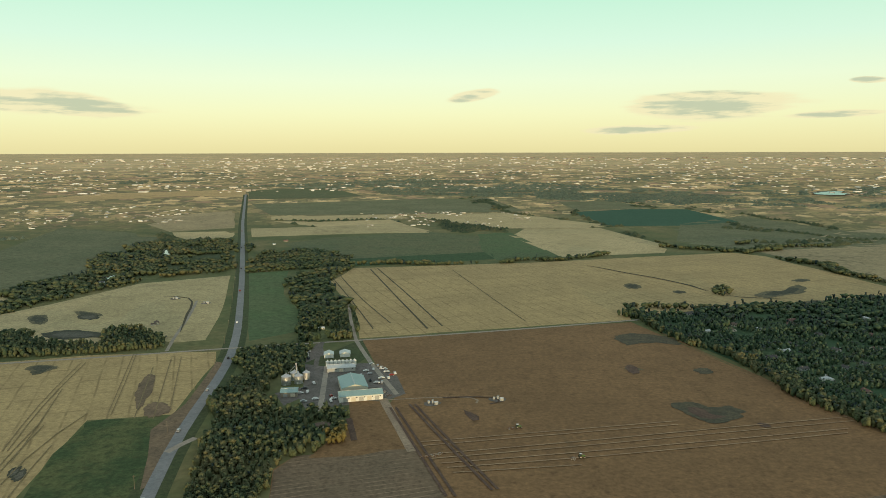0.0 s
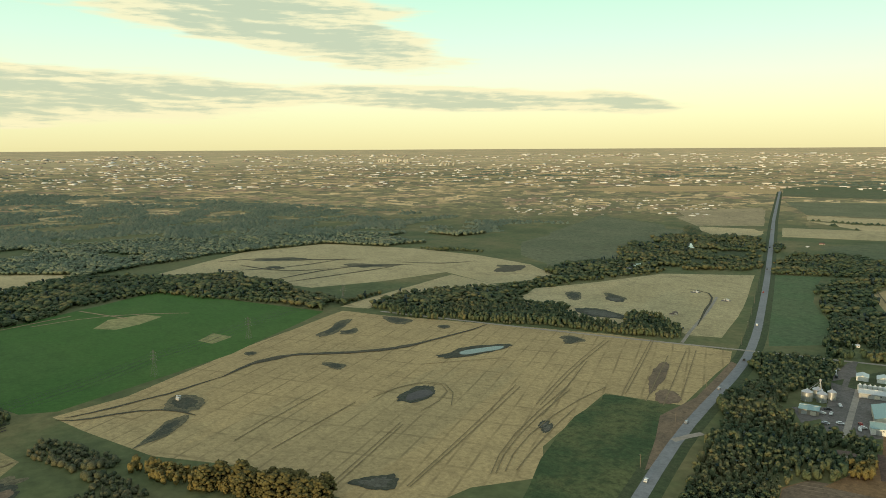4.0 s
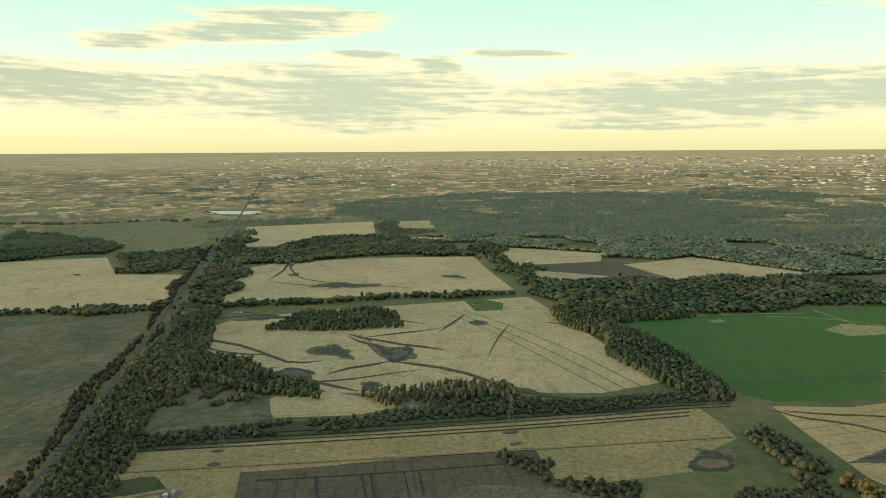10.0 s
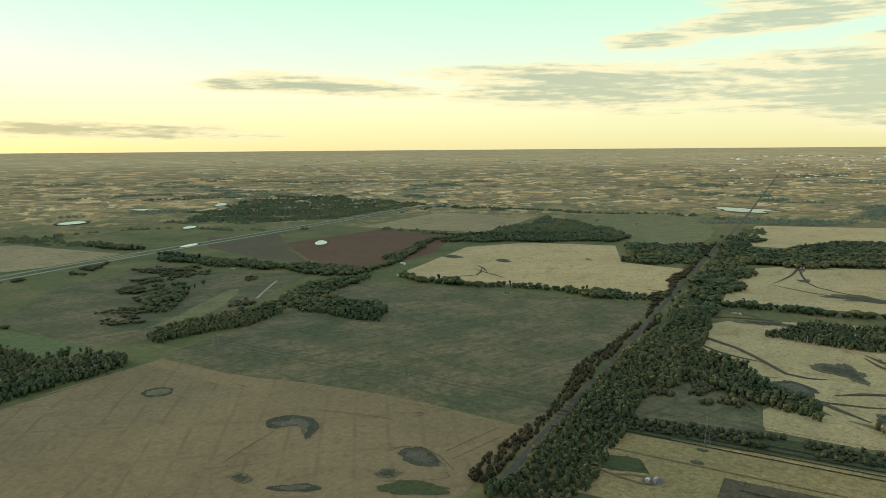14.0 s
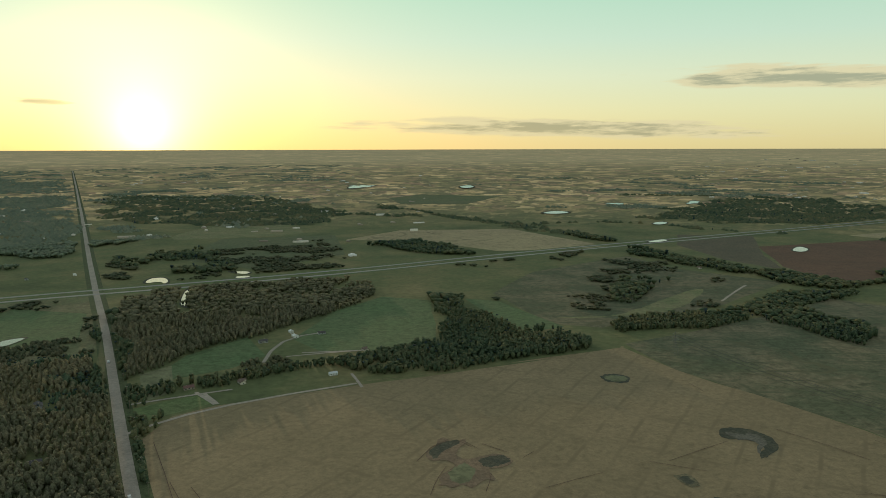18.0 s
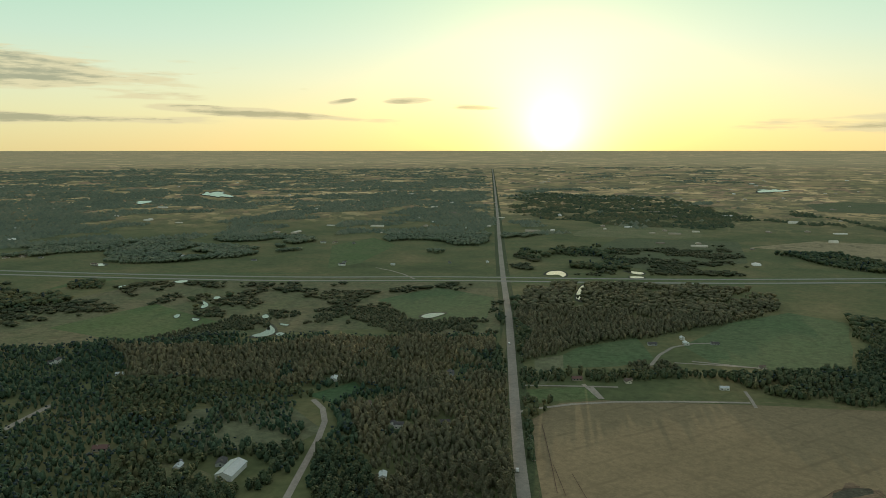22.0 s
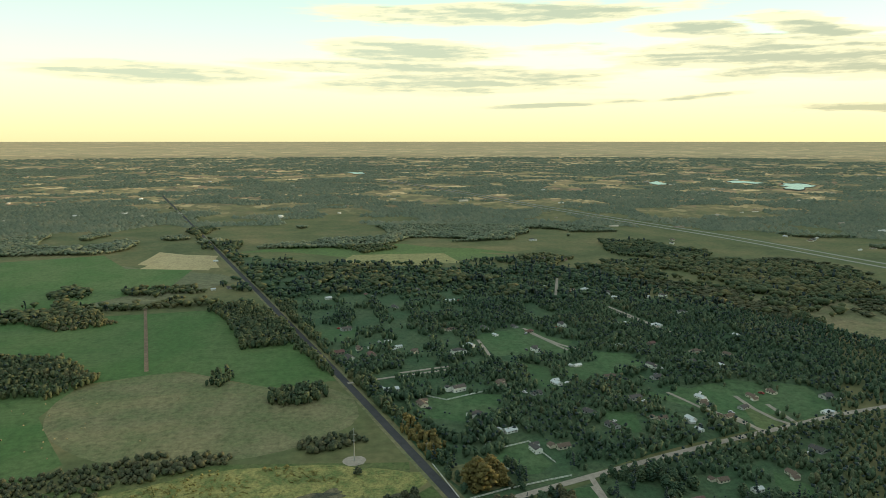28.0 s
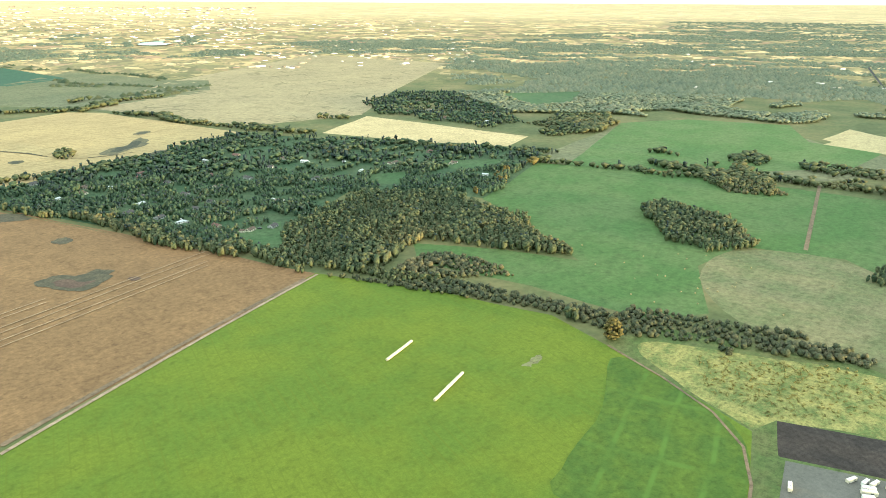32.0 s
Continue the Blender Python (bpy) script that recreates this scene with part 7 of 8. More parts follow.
trail("wetline", [(-1018, 738), (-1033, 851), (-1016, 976), (-948, 1009)], 8, "dark drainage line winding through the stubble")
trail("wetline", [(-981, 735), (-973, 853), (-961, 965)], 8, "dark drainage line winding through the stubble")
trail("wetline", [(-1202, 788), (-1056, 791), (-1031, 877)], 8, "dark drainage line winding through the stubble")
trail("wetline", [(-993, 1012), (-902, 1034), (-881, 1115)], 8, "dark drainage line winding through the stubble")
patch("fallow", [(-798, 1056), (-799, 1118), (-767, 1136), (-749, 1063), (-766, 1036)], "dark fallow patch in the stubble")
# the golden field past the farm
trail("wetline", [(254, 1411), (287, 1356), (296, 1305), (341, 1282), (379, 1242), (389, 1199), (396, 1145)], 9, "dark drainage line winding through the stubble")
patch("wet", [(271, 1198), (296, 1220), (306, 1183), (281, 1154)], "dark damp hollow left unharvested in the field")
patch("wet", [(452, 1113), (494, 1150), (515, 1145), (554, 1200), (574, 1185), (543, 1132), (504, 1113), (461, 1087)], "dark damp hollow left unharvested in the field")
patch("wet", [(503, 1058), (531, 1079), (545, 1066), (518, 1046)], "dark damp hollow left unharvested in the field")
patch("wet", [(337, 1144), (357, 1154), (363, 1135), (343, 1121)], "dark damp hollow left unharvested in the field")
patch("wet", [(567, 1243), (601, 1265), (609, 1243), (578, 1226)], "dark damp hollow left unharvested in the field")
trail("wetline", [(398, 1126), (426, 1066), (503, 1091)], 5, "dark drainage line winding through the stubble")
# the ploughed field
patch("wetline", [(189, 628), (210, 627), (220, 610), (242, 620), (244, 595), (223, 578), (203, 576), (192, 593)], "grey-green damp patch in the ploughed soil")
patch("ash", [(197, 615), (211, 612), (214, 595), (227, 591), (210, 583), (199, 594)], "dark damp core in the ploughed soil", 1)
patch("ash", [(243, 576), (251, 578), (254, 568), (245, 566)], "dark damp spot in the ploughed soil")
patch("ash", [(173, 740), (184, 739), (185, 713), (172, 706)], "dark damp spot in the ploughed soil")
patch("wetline", [(237, 723), (253, 733), (260, 714), (244, 706)], "dark damp spot in the ploughed soil")
patch("wetline", [(187, 860), (222, 877), (256, 853), (259, 815), (224, 832), (187, 814)], "grey smear across the ploughed soil")
trail("ash", [(-13, 635), (11, 643), (37, 643), (49, 632), (43, 619), (29, 619)], 2.2, "dark track round a well site")
patch("ash", [(4, 606), (15, 595), (20, 583), (12, 577)], "dark turned spot of soil")
trail("palerow", [(-30, 533), (68, 555), (181, 580)], 1.3, "pale furrow line across the ploughed field")
trail("palerow", [(-27, 526), (67, 548), (179, 572)], 1.3, "pale furrow line across the ploughed field")
trail("palerow", [(-23, 510), (82, 533), (223, 568), (325, 591)], 1.3, "pale furrow line across the ploughed field")
trail("palerow", [(-19, 503), (81, 524), (220, 558), (325, 582)], 1.3, "pale furrow line across the ploughed field")
trail("palerow", [(-12, 495), (122, 522), (312, 565)], 1.3, "pale furrow line across the ploughed field")
trail("palerow", [(-7, 488), (90, 505), (210, 533), (307, 556)], 1.3, "pale furrow line across the ploughed field")
trail("palerow", [(-3, 480), (88, 494)], 1.3, "pale furrow line across the ploughed field")
trail("ash", [(-58, 609), (-29, 516), (-7, 445)], 2.2, "dark machine track in the soil")
trail("ash", [(-53, 609), (-24, 516), (-1, 445)], 2.2, "dark machine track in the soil")
trail("ash", [(-42, 618), (-8, 526), (23, 454)], 2.2, "dark machine track in the soil")
trail("ash", [(-37, 618), (-4, 531), (27, 455)], 2.2, "dark machine track in the soil")
# stubble with winding wet hollows along the tree belts
trail("wetline", [(-737, -124), (-742, -94), (-729, -63), (-706, -39), (-676, -17), (-663, 4), (-645, 18), (-642, 37), (-632, 55)], 9, "dark drainage line winding through the stubble")
patch("wet", [(-796, -209), (-809, -197), (-769, -175), (-743, -159), (-744, -173), (-765, -193)], "dark damp hollow left unharvested in the field")
trail("wetline", [(-823, -376), (-803, -334), (-790, -300), (-775, -272), (-745, -254), (-716, -228), (-713, -206), (-737, -196)], 9, "dark drainage line winding through the stubble")
trail("wetline", [(-779, -345), (-743, -303), (-753, -281), (-754, -259)], 6, "dark drainage line winding through the stubble")
trail("wetline", [(-928, 42), (-926, 60), (-919, 81)], 4, "dark drainage line winding through the stubble")
patch("wet", [(-923, -54), (-937, -36), (-919, -22), (-900, -38)], "dark damp hollow left unharvested in the field")
patch("wet", [(-664, -142), (-674, -129), (-659, -114), (-647, -129)], "dark damp hollow left unharvested in the field")
patch("wet", [(-661, 4), (-662, 19), (-652, 31), (-642, 13)], "dark damp hollow left unharvested in the field")
patch("wet", [(-767, -229), (-797, -213), (-784, -176), (-762, -170), (-754, -196)], "dark damp hollow left unharvested in the field")
patch("core", [(-689, -236), (-715, -222), (-695, -189), (-670, -191), (-685, -221)], "dark damp hollow left unharvested in the field")
patch("wet", [(-862, -184), (-808, -161), (-783, -130), (-787, -110), (-749, -91), (-737, -117), (-768, -147)], "dark damp hollow left unharvested in the field")
patch("wet", [(-649, -136), (-659, -129), (-649, -116), (-638, -124)], "dark damp hollow left unharvested in the field")
trail("wetline", [(-665, -201), (-649, -172), (-675, -150), (-704, -125), (-711, -86)], 5, "dark drainage line winding through the stubble")
trail("wetline", [(-1418, -438), (-1266, -405), (-1208, -414)], 8, "dark drainage line winding through the stubble")
trail("wetline", [(-1201, -419), (-1162, -338), (-1150, -296), (-1153, -239)], 6, "dark drainage line winding through the stubble")
trail("wetline", [(-1045, -904), (-1040, -877), (-997, -834)], 7, "dark drainage line winding through the stubble")
patch("wet", [(-1086, -1039), (-1120, -1030), (-1100, -977), (-1072, -993)], "dark damp hollow left unharvested in the field")
patch("wet", [(-1113, -918), (-1146, -914), (-1118, -871), (-1098, -879)], "dark damp hollow left unharvested in the field")
trail("wheel", [(-964, -77), (-833, 9), (-725, 56), (-651, 97)], 0.9, "faint wheel track in the stubble")
trail("wheel", [(-979, -71), (-841, 21), (-744, 73), (-660, 112)], 0.9, "faint wheel track in the stubble")
trail("wheel", [(-995, -62), (-855, 40), (-756, 90), (-670, 127)], 0.9, "faint wheel track in the stubble")
trail("wheel", [(-671, -268), (-670, -231), (-664, -194)], 0.9, "faint wheel track in the stubble")
trail("wheel", [(-853, -149), (-857, -109), (-872, -70), (-918, -64)], 0.9, "faint wheel track in the stubble")
trail("wetline", [(-848, -194), (-831, -171), (-815, -149), (-804, -121), (-798, -95), (-789, -71)], 9, "dark drainage line winding through the stubble")
trail("wetline", [(-838, -190), (-804, -173), (-794, -152), (-788, -127)], 8, "dark drainage line winding through the stubble")
patch("core", [(-788, -135), (-802, -118), (-787, -102), (-758, -106), (-737, -113), (-736, -127), (-763, -126)], "sodden green-grey ground in the hollow")
trail("wetline", [(-887, -405), (-930, -403), (-950, -368), (-952, -310)], 6, "dark drainage line winding through the stubble")
trail("wetline", [(-869, -83), (-907, -73), (-946, -65), (-969, -56)], 6, "dark drainage line winding through the stubble")
trail("wetline", [(-834, -173), (-859, -150), (-861, -116), (-881, -91)], 6, "dark drainage line winding through the stubble")
trail("wetline", [(-693, -179), (-711, -159), (-733, -140), (-737, -124)], 8, "dark drainage line winding through the stubble")
trail("wetline", [(-682, -223), (-671, -196), (-662, -171), (-639, -138)], 8, "dark drainage line winding through the stubble")
trail("wetline", [(-699, -279), (-687, -243), (-710, -232)], 7, "dark drainage line winding through the stubble")
trail("wetline", [(-956, -262), (-948, -204), (-948, -143), (-908, -105)], 6, "dark drainage line winding through the stubble")
trail("wetline", [(-762, -20), (-858, -16), (-918, 3)], 3, "dark drainage line winding through the stubble")
trail("wetline", [(-696, -290), (-615, -235), (-604, -214)], 6, "dark drainage line winding through the stubble")
# thin dark lines along the ground under the power line
trail("mud", [(-510, -323), (-524, -250), (-546, -148), (-568, -53), (-602, 78), (-627, 158)], 1.5, "thin dark line along the ground under the power line")
trail("mud", [(-497, -342), (-505, -302), (-518, -247)], 1.4, "thin dark line along the ground under the power line")
trail("mud", [(-502, -319), (-516, -246), (-537, -146), (-560, -52), (-593, 77), (-618, 155)], 1.5, "thin dark line along the ground under the power line")
trail("mud", [(-490, -336), (-497, -297), (-511, -243)], 1.4, "thin dark line along the ground under the power line")
trail("mud", [(-494, -314), (-509, -242), (-530, -144), (-551, -51), (-584, 76), (-609, 153)], 1.5, "thin dark line along the ground under the power line")
trail("mud", [(-482, -331), (-490, -292), (-503, -240)], 1.4, "thin dark line along the ground under the power line")
trail("mud", [(-487, -310), (-501, -239), (-522, -142), (-544, -51), (-576, 75), (-600, 151)], 1.5, "thin dark line along the ground under the power line")
trail("mud", [(-601, -9), (-610, 48), (-623, 114), (-641, 197)], 1.5, "thin dark line along the ground under the power line")
trail("mud", [(-592, -9), (-602, 47), (-615, 112), (-633, 194)], 1.5, "thin dark line along the ground under the power line")
trail("mud", [(-583, -9), (-593, 46), (-607, 110), (-626, 192)], 1.5, "thin dark line along the ground under the power line")
# the strip below the power line
trail("wheel", [(-455, -285), (-473, -199), (-505, -47), (-556, 173)], 2.0, "wheel track along the field's edge")
patch("core", [(-475, -213), (-481, -208), (-478, -201), (-473, -206)], "dark bush-grown spot round a tower foot")
patch("core", [(-499, -219), (-503, -214), (-501, -208), (-496, -213)], "dark bush-grown spot round a tower foot")
patch("core", [(-551, -5), (-557, 4), (-554, 11), (-548, 1)], "dark bush-grown spot round a tower foot")
patch("core", [(-529, 1), (-534, 8), (-531, 12), (-526, 5)], "dark bush-grown spot round a tower foot")
trail("dirt", [(-421, -268), (-424, -241), (-420, -226), (-416, -216), (-422, -208), (-433, -211), (-439, -223), (-431, -232), (-422, -240)], 2.2, "pale track looping round a well pad")
patch("grassd", [(-425, -265), (-445, -261), (-457, -245), (-448, -232), (-434, -231), (-425, -250)], "dark grass hollow beside the well pad")
patch("core", [(-502, 125), (-517, 136), (-517, 149), (-513, 161), (-496, 156), (-490, 132)], "dark earth bank of a spoil heap")
patch("dirt", [(-508, 133), (-514, 145), (-511, 157), (-500, 155), (-497, 136)], "bare brown spoil heap in the stubble", 1)
trail("mud", [(-461, -129), (-426, -118)], 0.9, "dark gap between planted plots")
trail("mud", [(-469, -99), (-434, -89)], 0.9, "dark gap between planted plots")
trail("mud", [(-470, -93), (-435, -84)], 0.9, "dark gap between planted plots")
trail("mud", [(-476, -71), (-440, -62)], 0.9, "dark gap between planted plots")
trail("mud", [(-478, -61), (-443, -53)], 0.9, "dark gap between planted plots")
trail("mud", [(-454, -169), (-471, -82), (-495, 4)], 0.9, "dark gap between planted plots")
# the wide tan field
patch("core", [(-279, -650), (-290, -652), (-303, -646), (-304, -632), (-294, -623), (-280, -625), (-276, -638)], "dark rim of a grassy ellipse in the tan field")
patch("pasture", [(-282, -646), (-290, -647), (-300, -642), (-301, -633), (-293, -626), (-282, -630), (-279, -638)], "grassy ellipse left in the tan field", 1)
patch("core", [(-312, -500), (-324, -503), (-336, -500), (-345, -490), (-346, -474), (-340, -463), (-322, -444), (-313, -442), (-320, -455), (-330, -462), (-330, -473), (-321, -482), (-311, -480)], "dark crescent-shaped wet hollow in the tan field")
patch("core", [(-346, -378), (-358, -375), (-367, -369), (-362, -354), (-353, -337), (-341, -343), (-340, -359)], "dark damp hollow left unharvested in the field")
patch("wet", [(-240, -432), (-252, -434), (-252, -416), (-243, -412), (-240, -424)], "dark damp hollow left unharvested in the field")
patch("core", [(-247, -401), (-261, -392), (-275, -381), (-271, -366), (-251, -390)], "dark damp hollow left unharvested in the field")
patch("wet", [(-311, -363), (-325, -362), (-327, -350), (-318, -347), (-309, -354)], "dark damp hollow left unharvested in the field")
patch("grassd", [(-292, -340), (-305, -345), (-321, -340), (-331, -310), (-324, -301)], "dark green sunken patch in the tan field")
trail("ash", [(-348, -385), (-361, -385), (-372, -374), (-366, -352), (-352, -332)], 0.45, "thin dark wheel track in the tan field")
trail("ash", [(-341, -384), (-364, -392), (-379, -377), (-370, -350), (-352, -324)], 0.45, "thin dark wheel track in the tan field")
trail("ash", [(-360, -492), (-371, -471), (-386, -446), (-389, -428)], 0.45, "thin dark wheel track in the tan field")
trail("ash", [(-372, -351), (-408, -356), (-435, -351)], 0.45, "thin dark wheel track in the tan field")
trail("ash", [(-364, -338), (-398, -340), (-422, -338)], 0.45, "thin dark wheel track in the tan field")
trail("ash", [(-346, -326), (-350, -312), (-340, -309), (-325, -333), (-307, -349)], 0.45, "thin dark wheel track in the tan field")
trail("ash", [(-409, -426), (-422, -427), (-424, -413), (-417, -405), (-407, -412), (-406, -422)], 0.45, "thin dark wheel track in the tan field")
trail("ash", [(-410, -423), (-418, -423), (-420, -414), (-414, -412), (-409, -417)], 0.45, "thin dark wheel track in the tan field")
trail("ash", [(-249, -454), (-281, -471), (-310, -478)], 0.45, "thin dark wheel track in the tan field")
trail("ash", [(-234, -456), (-252, -444), (-267, -433)], 0.45, "thin dark wheel track in the tan field")
trail("ash", [(-419, -458), (-427, -434), (-436, -404)], 0.45, "thin dark wheel track in the tan field")
trail("ash", [(-352, -584), (-357, -565), (-351, -611)], 0.45, "thin dark wheel track in the tan field")
patch("dirt", [(-78, -500), (-87, -511), (-89, -506), (-98, -523), (-107, -517), (-117, -523), (-113, -508), (-107, -505), (-102, -493), (-108, -484), (-119, -487), (-133, -491), (-143, -477), (-129, -467), (-120, -465), (-120, -448), (-113, -452), (-104, -440), (-99, -446), (-87, -439), (-78, -444), (-86, -453), (-85, -463), (-94, -470), (-100, -478), (-92, -488), (-84, -485)], "ragged brown hollow left in the tan field")
patch("core", [(-116, -482), (-132, -489), (-142, -477), (-126, -468), (-117, -470)], "dark sodden strip of the hollow", 1)
patch("pasture", [(-93, -470), (-106, -480), (-112, -465), (-103, -449), (-90, -448)], "olive grass island in the hollow", 1)
patch("core", [(-82, -500), (-97, -520), (-114, -518), (-105, -509), (-94, -501), (-87, -488)], "dark sodden strip of the hollow", 1)
trail("ash", [(-77, -494), (-83, -514), (-104, -532), (-120, -527), (-117, -504)], 0.45, "thin dark wheel track in the tan field")
trail("ash", [(-73, -487), (-81, -518), (-104, -539), (-125, -531), (-121, -500)], 0.45, "thin dark wheel track in the tan field")
trail("ash", [(-126, -509), (-134, -496), (-140, -491)], 0.45, "thin dark wheel track in the tan field")
trail("ash", [(-74, -435), (-76, -450), (-85, -462), (-92, -475)], 0.45, "thin dark wheel track in the tan field")
trail("ash", [(-120, -458), (-119, -444), (-110, -433)], 0.45, "thin dark wheel track in the tan field")
trail("ash", [(93, -486), (76, -442)], 0.45, "thin dark wheel track in the tan field")
trail("ash", [(78, -476), (62, -441)], 0.45, "thin dark wheel track in the tan field")
trail("ash", [(117, -559), (91, -486), (82, -444)], 0.45, "thin dark wheel track in the tan field")
trail("ash", [(-150, -431), (-171, -441), (-195, -445)], 0.45, "thin dark wheel track in the tan field")
trail("ash", [(-149, -479), (-160, -488)], 0.45, "thin dark wheel track in the tan field")
# pools and creeks of the marsh
pool([(506, -720), (498, -745), (519, -782), (492, -757), (481, -734), (492, -718)], "bright ragged marsh pond")
pool([(552, -814), (553, -829), (537, -813), (539, -802)], "bright marsh pool")
pool([(483, -739), (480, -750), (467, -740), (471, -730)], "bright marsh pool")
pool([(507, -787), (491, -787), (489, -778), (500, -780)], "bright marsh pool")
pool([(660, -771), (666, -787), (657, -784), (648, -765)], "bright marsh pool")
pool([(625, -764), (632, -779), (617, -775), (613, -758)], "bright marsh pool")
pool([(660, -826), (675, -854), (693, -873), (680, -865), (663, -851), (655, -833)], "bright bend of a marsh creek")
pool([(687, -890), (693, -906), (679, -903), (677, -885)], "bright marsh pool")
pool([(353, -883), (347, -908), (325, -917), (329, -897), (337, -876)], "bright marsh pond")
pool([(263, -1254), (265, -1305), (243, -1315), (227, -1276), (229, -1244), (241, -1276)], "bright pond beside the highway")
pool([(139, -1353), (124, -1353), (98, -1345), (103, -1318), (121, -1329)], "bright pond beside the highway")
pool([(123, -1297), (98, -1302), (95, -1285), (116, -1276)], "bright pond beside the highway")
pool([(180, -1080), (187, -1173), (182, -1186), (176, -1128), (177, -1094), (161, -1062), (169, -1058)], "bright winding creek pool")
pool([(1103, -1069), (1112, -1098), (1089, -1100), (1075, -1074)], "bright pool in a clearing")
pool([(839, -984), (832, -1005), (816, -1000), (817, -975)], "bright marsh pool")
pool([(893, -919), (887, -933), (873, -916), (880, -908)], "bright marsh pool")
pool([(-786, -1588), (-848, -1630), (-858, -1605), (-804, -1573)], "bright pond by the highway")
pool([(-997, -1982), (-1053, -2021), (-1048, -1971), (-994, -1934)], "bright pond in a far field")
pool([(-1024, -1391), (-1091, -1452), (-1078, -1398), (-1033, -1363)], "bright pond in the ploughed field")
pool([(-785, -2375), (-872, -2448), (-900, -2372), (-827, -2322)], "long bright pond in a far field")
pool([(-858, -4073), (-963, -4243), (-958, -4049), (-870, -3891)], "far bright pond")

# ---- woods and tree belts ----
# yellowing poplars and rows on the lots
wood("autumn", [(428, -71), (449, -91), (444, -106), (431, -111), (421, -79)], .97)
wood("autumn", [(532, -47), (548, -60), (500, -81), (475, -69), (499, -55)], 0.96)
wood("aspen", [(406, -83), (406, -101), (359, -113), (354, -99), (374, -84)], .97)
wood("aspen", [(417, -136), (411, -145), (365, -146), (352, -148), (353, -133)], 0.95)
wood("aspen", [(393, -195), (400, -217), (379, -202), (349, -198), (367, -187)], 0.9)
wood("acre", [(555, -123), (541, -163), (497, -159), (498, -139), (499, -111), (521, -92)], 0.9)
wood("acre", [(593, -168), (577, -212), (538, -236), (539, -209), (553, -167)], .97)
wood("acre", [(444, -182), (464, -230), (469, -282), (411, -305), (377, -282), (428, -260), (443, -221), (424, -190)], 0.8)
wood("weeds", [(433, 172), (461, 129), (481, 87), (459, 56), (412, 78), (389, 106), (392, 144)], .8)
wood("weeds", [(485, 61), (477, 24), (452, -7), (451, 28)], .7)
wood("mixed", [(-523, 2326), (-226, 2445), (-187, 2214), (-417, 2148)], 0.85)
wood("mixed", [(-79, 2323), (95, 2400), (127, 2145), (-14, 2022)], 0.8)
wood("mixed", [(229, 1951), (357, 1992), (353, 1873), (246, 1849)], 0.9)
wood("mixed", [(236, 1587), (329, 1624), (330, 1552), (238, 1518)], 0.9)
belt("hedge", [(-353, -298), (-441, -325), (-519, -349), (-705, -403), (-897, -464), (-1163, -544), (-1622, -686)], 19, .99)
wood("mixed", [(-166, 412), (-183, 480), (-203, 540), (-222, 690), (-236, 764), (-189, 802), (-155, 798), (-127, 641), (-150, 635), (-153, 588), (-116, 598), (-92, 590), (-85, 529), (-121, 498), (-121, 423), (-113, 371), (-153, 360)], .8)
wood("mixed", [(-278, 1173), (-261, 1331), (-223, 1245), (-171, 1102), (-138, 950), (-126, 837), (-187, 837), (-205, 932)], .75)
wood("mixed", [(-374, 1266), (-412, 1576), (-302, 1607), (-220, 1414), (-319, 1349)], .7)
wood("mixed", [(-786, 682), (-782, 760), (-777, 851), (-713, 889), (-552, 893), (-451, 866), (-366, 855), (-338, 789), (-709, 687)], .9)
wood("mixed", [(-685, 677), (-757, 798), (-746, 891), (-619, 882), (-510, 790), (-398, 907), (-346, 821), (-458, 760), (-561, 727)], .9)
wood("mixed", [(-719, 705), (-764, 851), (-701, 906), (-613, 900), (-522, 877), (-445, 836), (-378, 906), (-324, 795), (-406, 762), (-551, 733)], .75)
wood("mixed", [(-667, 787), (-679, 997), (-645, 1211), (-728, 1668), (-642, 1852), (-509, 1653), (-555, 1422), (-554, 1218), (-587, 1102), (-638, 936)], .7)
wood("mixed", [(-811, 1567), (-696, 1782), (-554, 1823), (-413, 1360), (-486, 1303), (-569, 1180), (-631, 1194)], .45)
wood("mixed", [(-1685, -84), (-1722, -50), (-1221, 49), (-1244, 211), (-1291, 525), (-1204, 625), (-1070, 718), (-811, 699), (-762, 633), (-1079, 561), (-986, 247), (-926, 130), (-838, 168), (-658, 210), (-641, 193), (-703, 146), (-868, 119), (-1080, 50), (-1232, 14)], .95)
wood("mixed", [(-1777, -536), (-1807, -327), (-1752, -147), (-1470, -55), (-1526, -119), (-1502, -274), (-1527, -463)], .9)
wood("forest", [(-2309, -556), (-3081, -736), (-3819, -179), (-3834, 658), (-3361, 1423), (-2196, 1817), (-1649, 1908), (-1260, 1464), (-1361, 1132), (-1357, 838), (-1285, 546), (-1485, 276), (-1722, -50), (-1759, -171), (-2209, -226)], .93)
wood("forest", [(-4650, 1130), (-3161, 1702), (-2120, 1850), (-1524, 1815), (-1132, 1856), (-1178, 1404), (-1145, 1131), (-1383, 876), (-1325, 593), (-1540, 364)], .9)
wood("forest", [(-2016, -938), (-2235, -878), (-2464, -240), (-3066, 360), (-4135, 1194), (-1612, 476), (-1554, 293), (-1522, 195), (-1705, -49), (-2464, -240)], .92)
wood("mixed", [(-1524, -599), (-1652, -534), (-1859, -476), (-1844, -322), (-1727, -140), (-1554, -78), (-1481, -305), (-1371, -515)], .95)
wood("mixed", [(-2239, -410), (-2263, -343), (-2063, -312), (-2021, -211), (-1910, -244), (-1889, -345)], .9)
wood("mixed", [(-860, -293), (-952, -275), (-982, -201), (-926, -130), (-883, -117), (-879, -180)], .97)
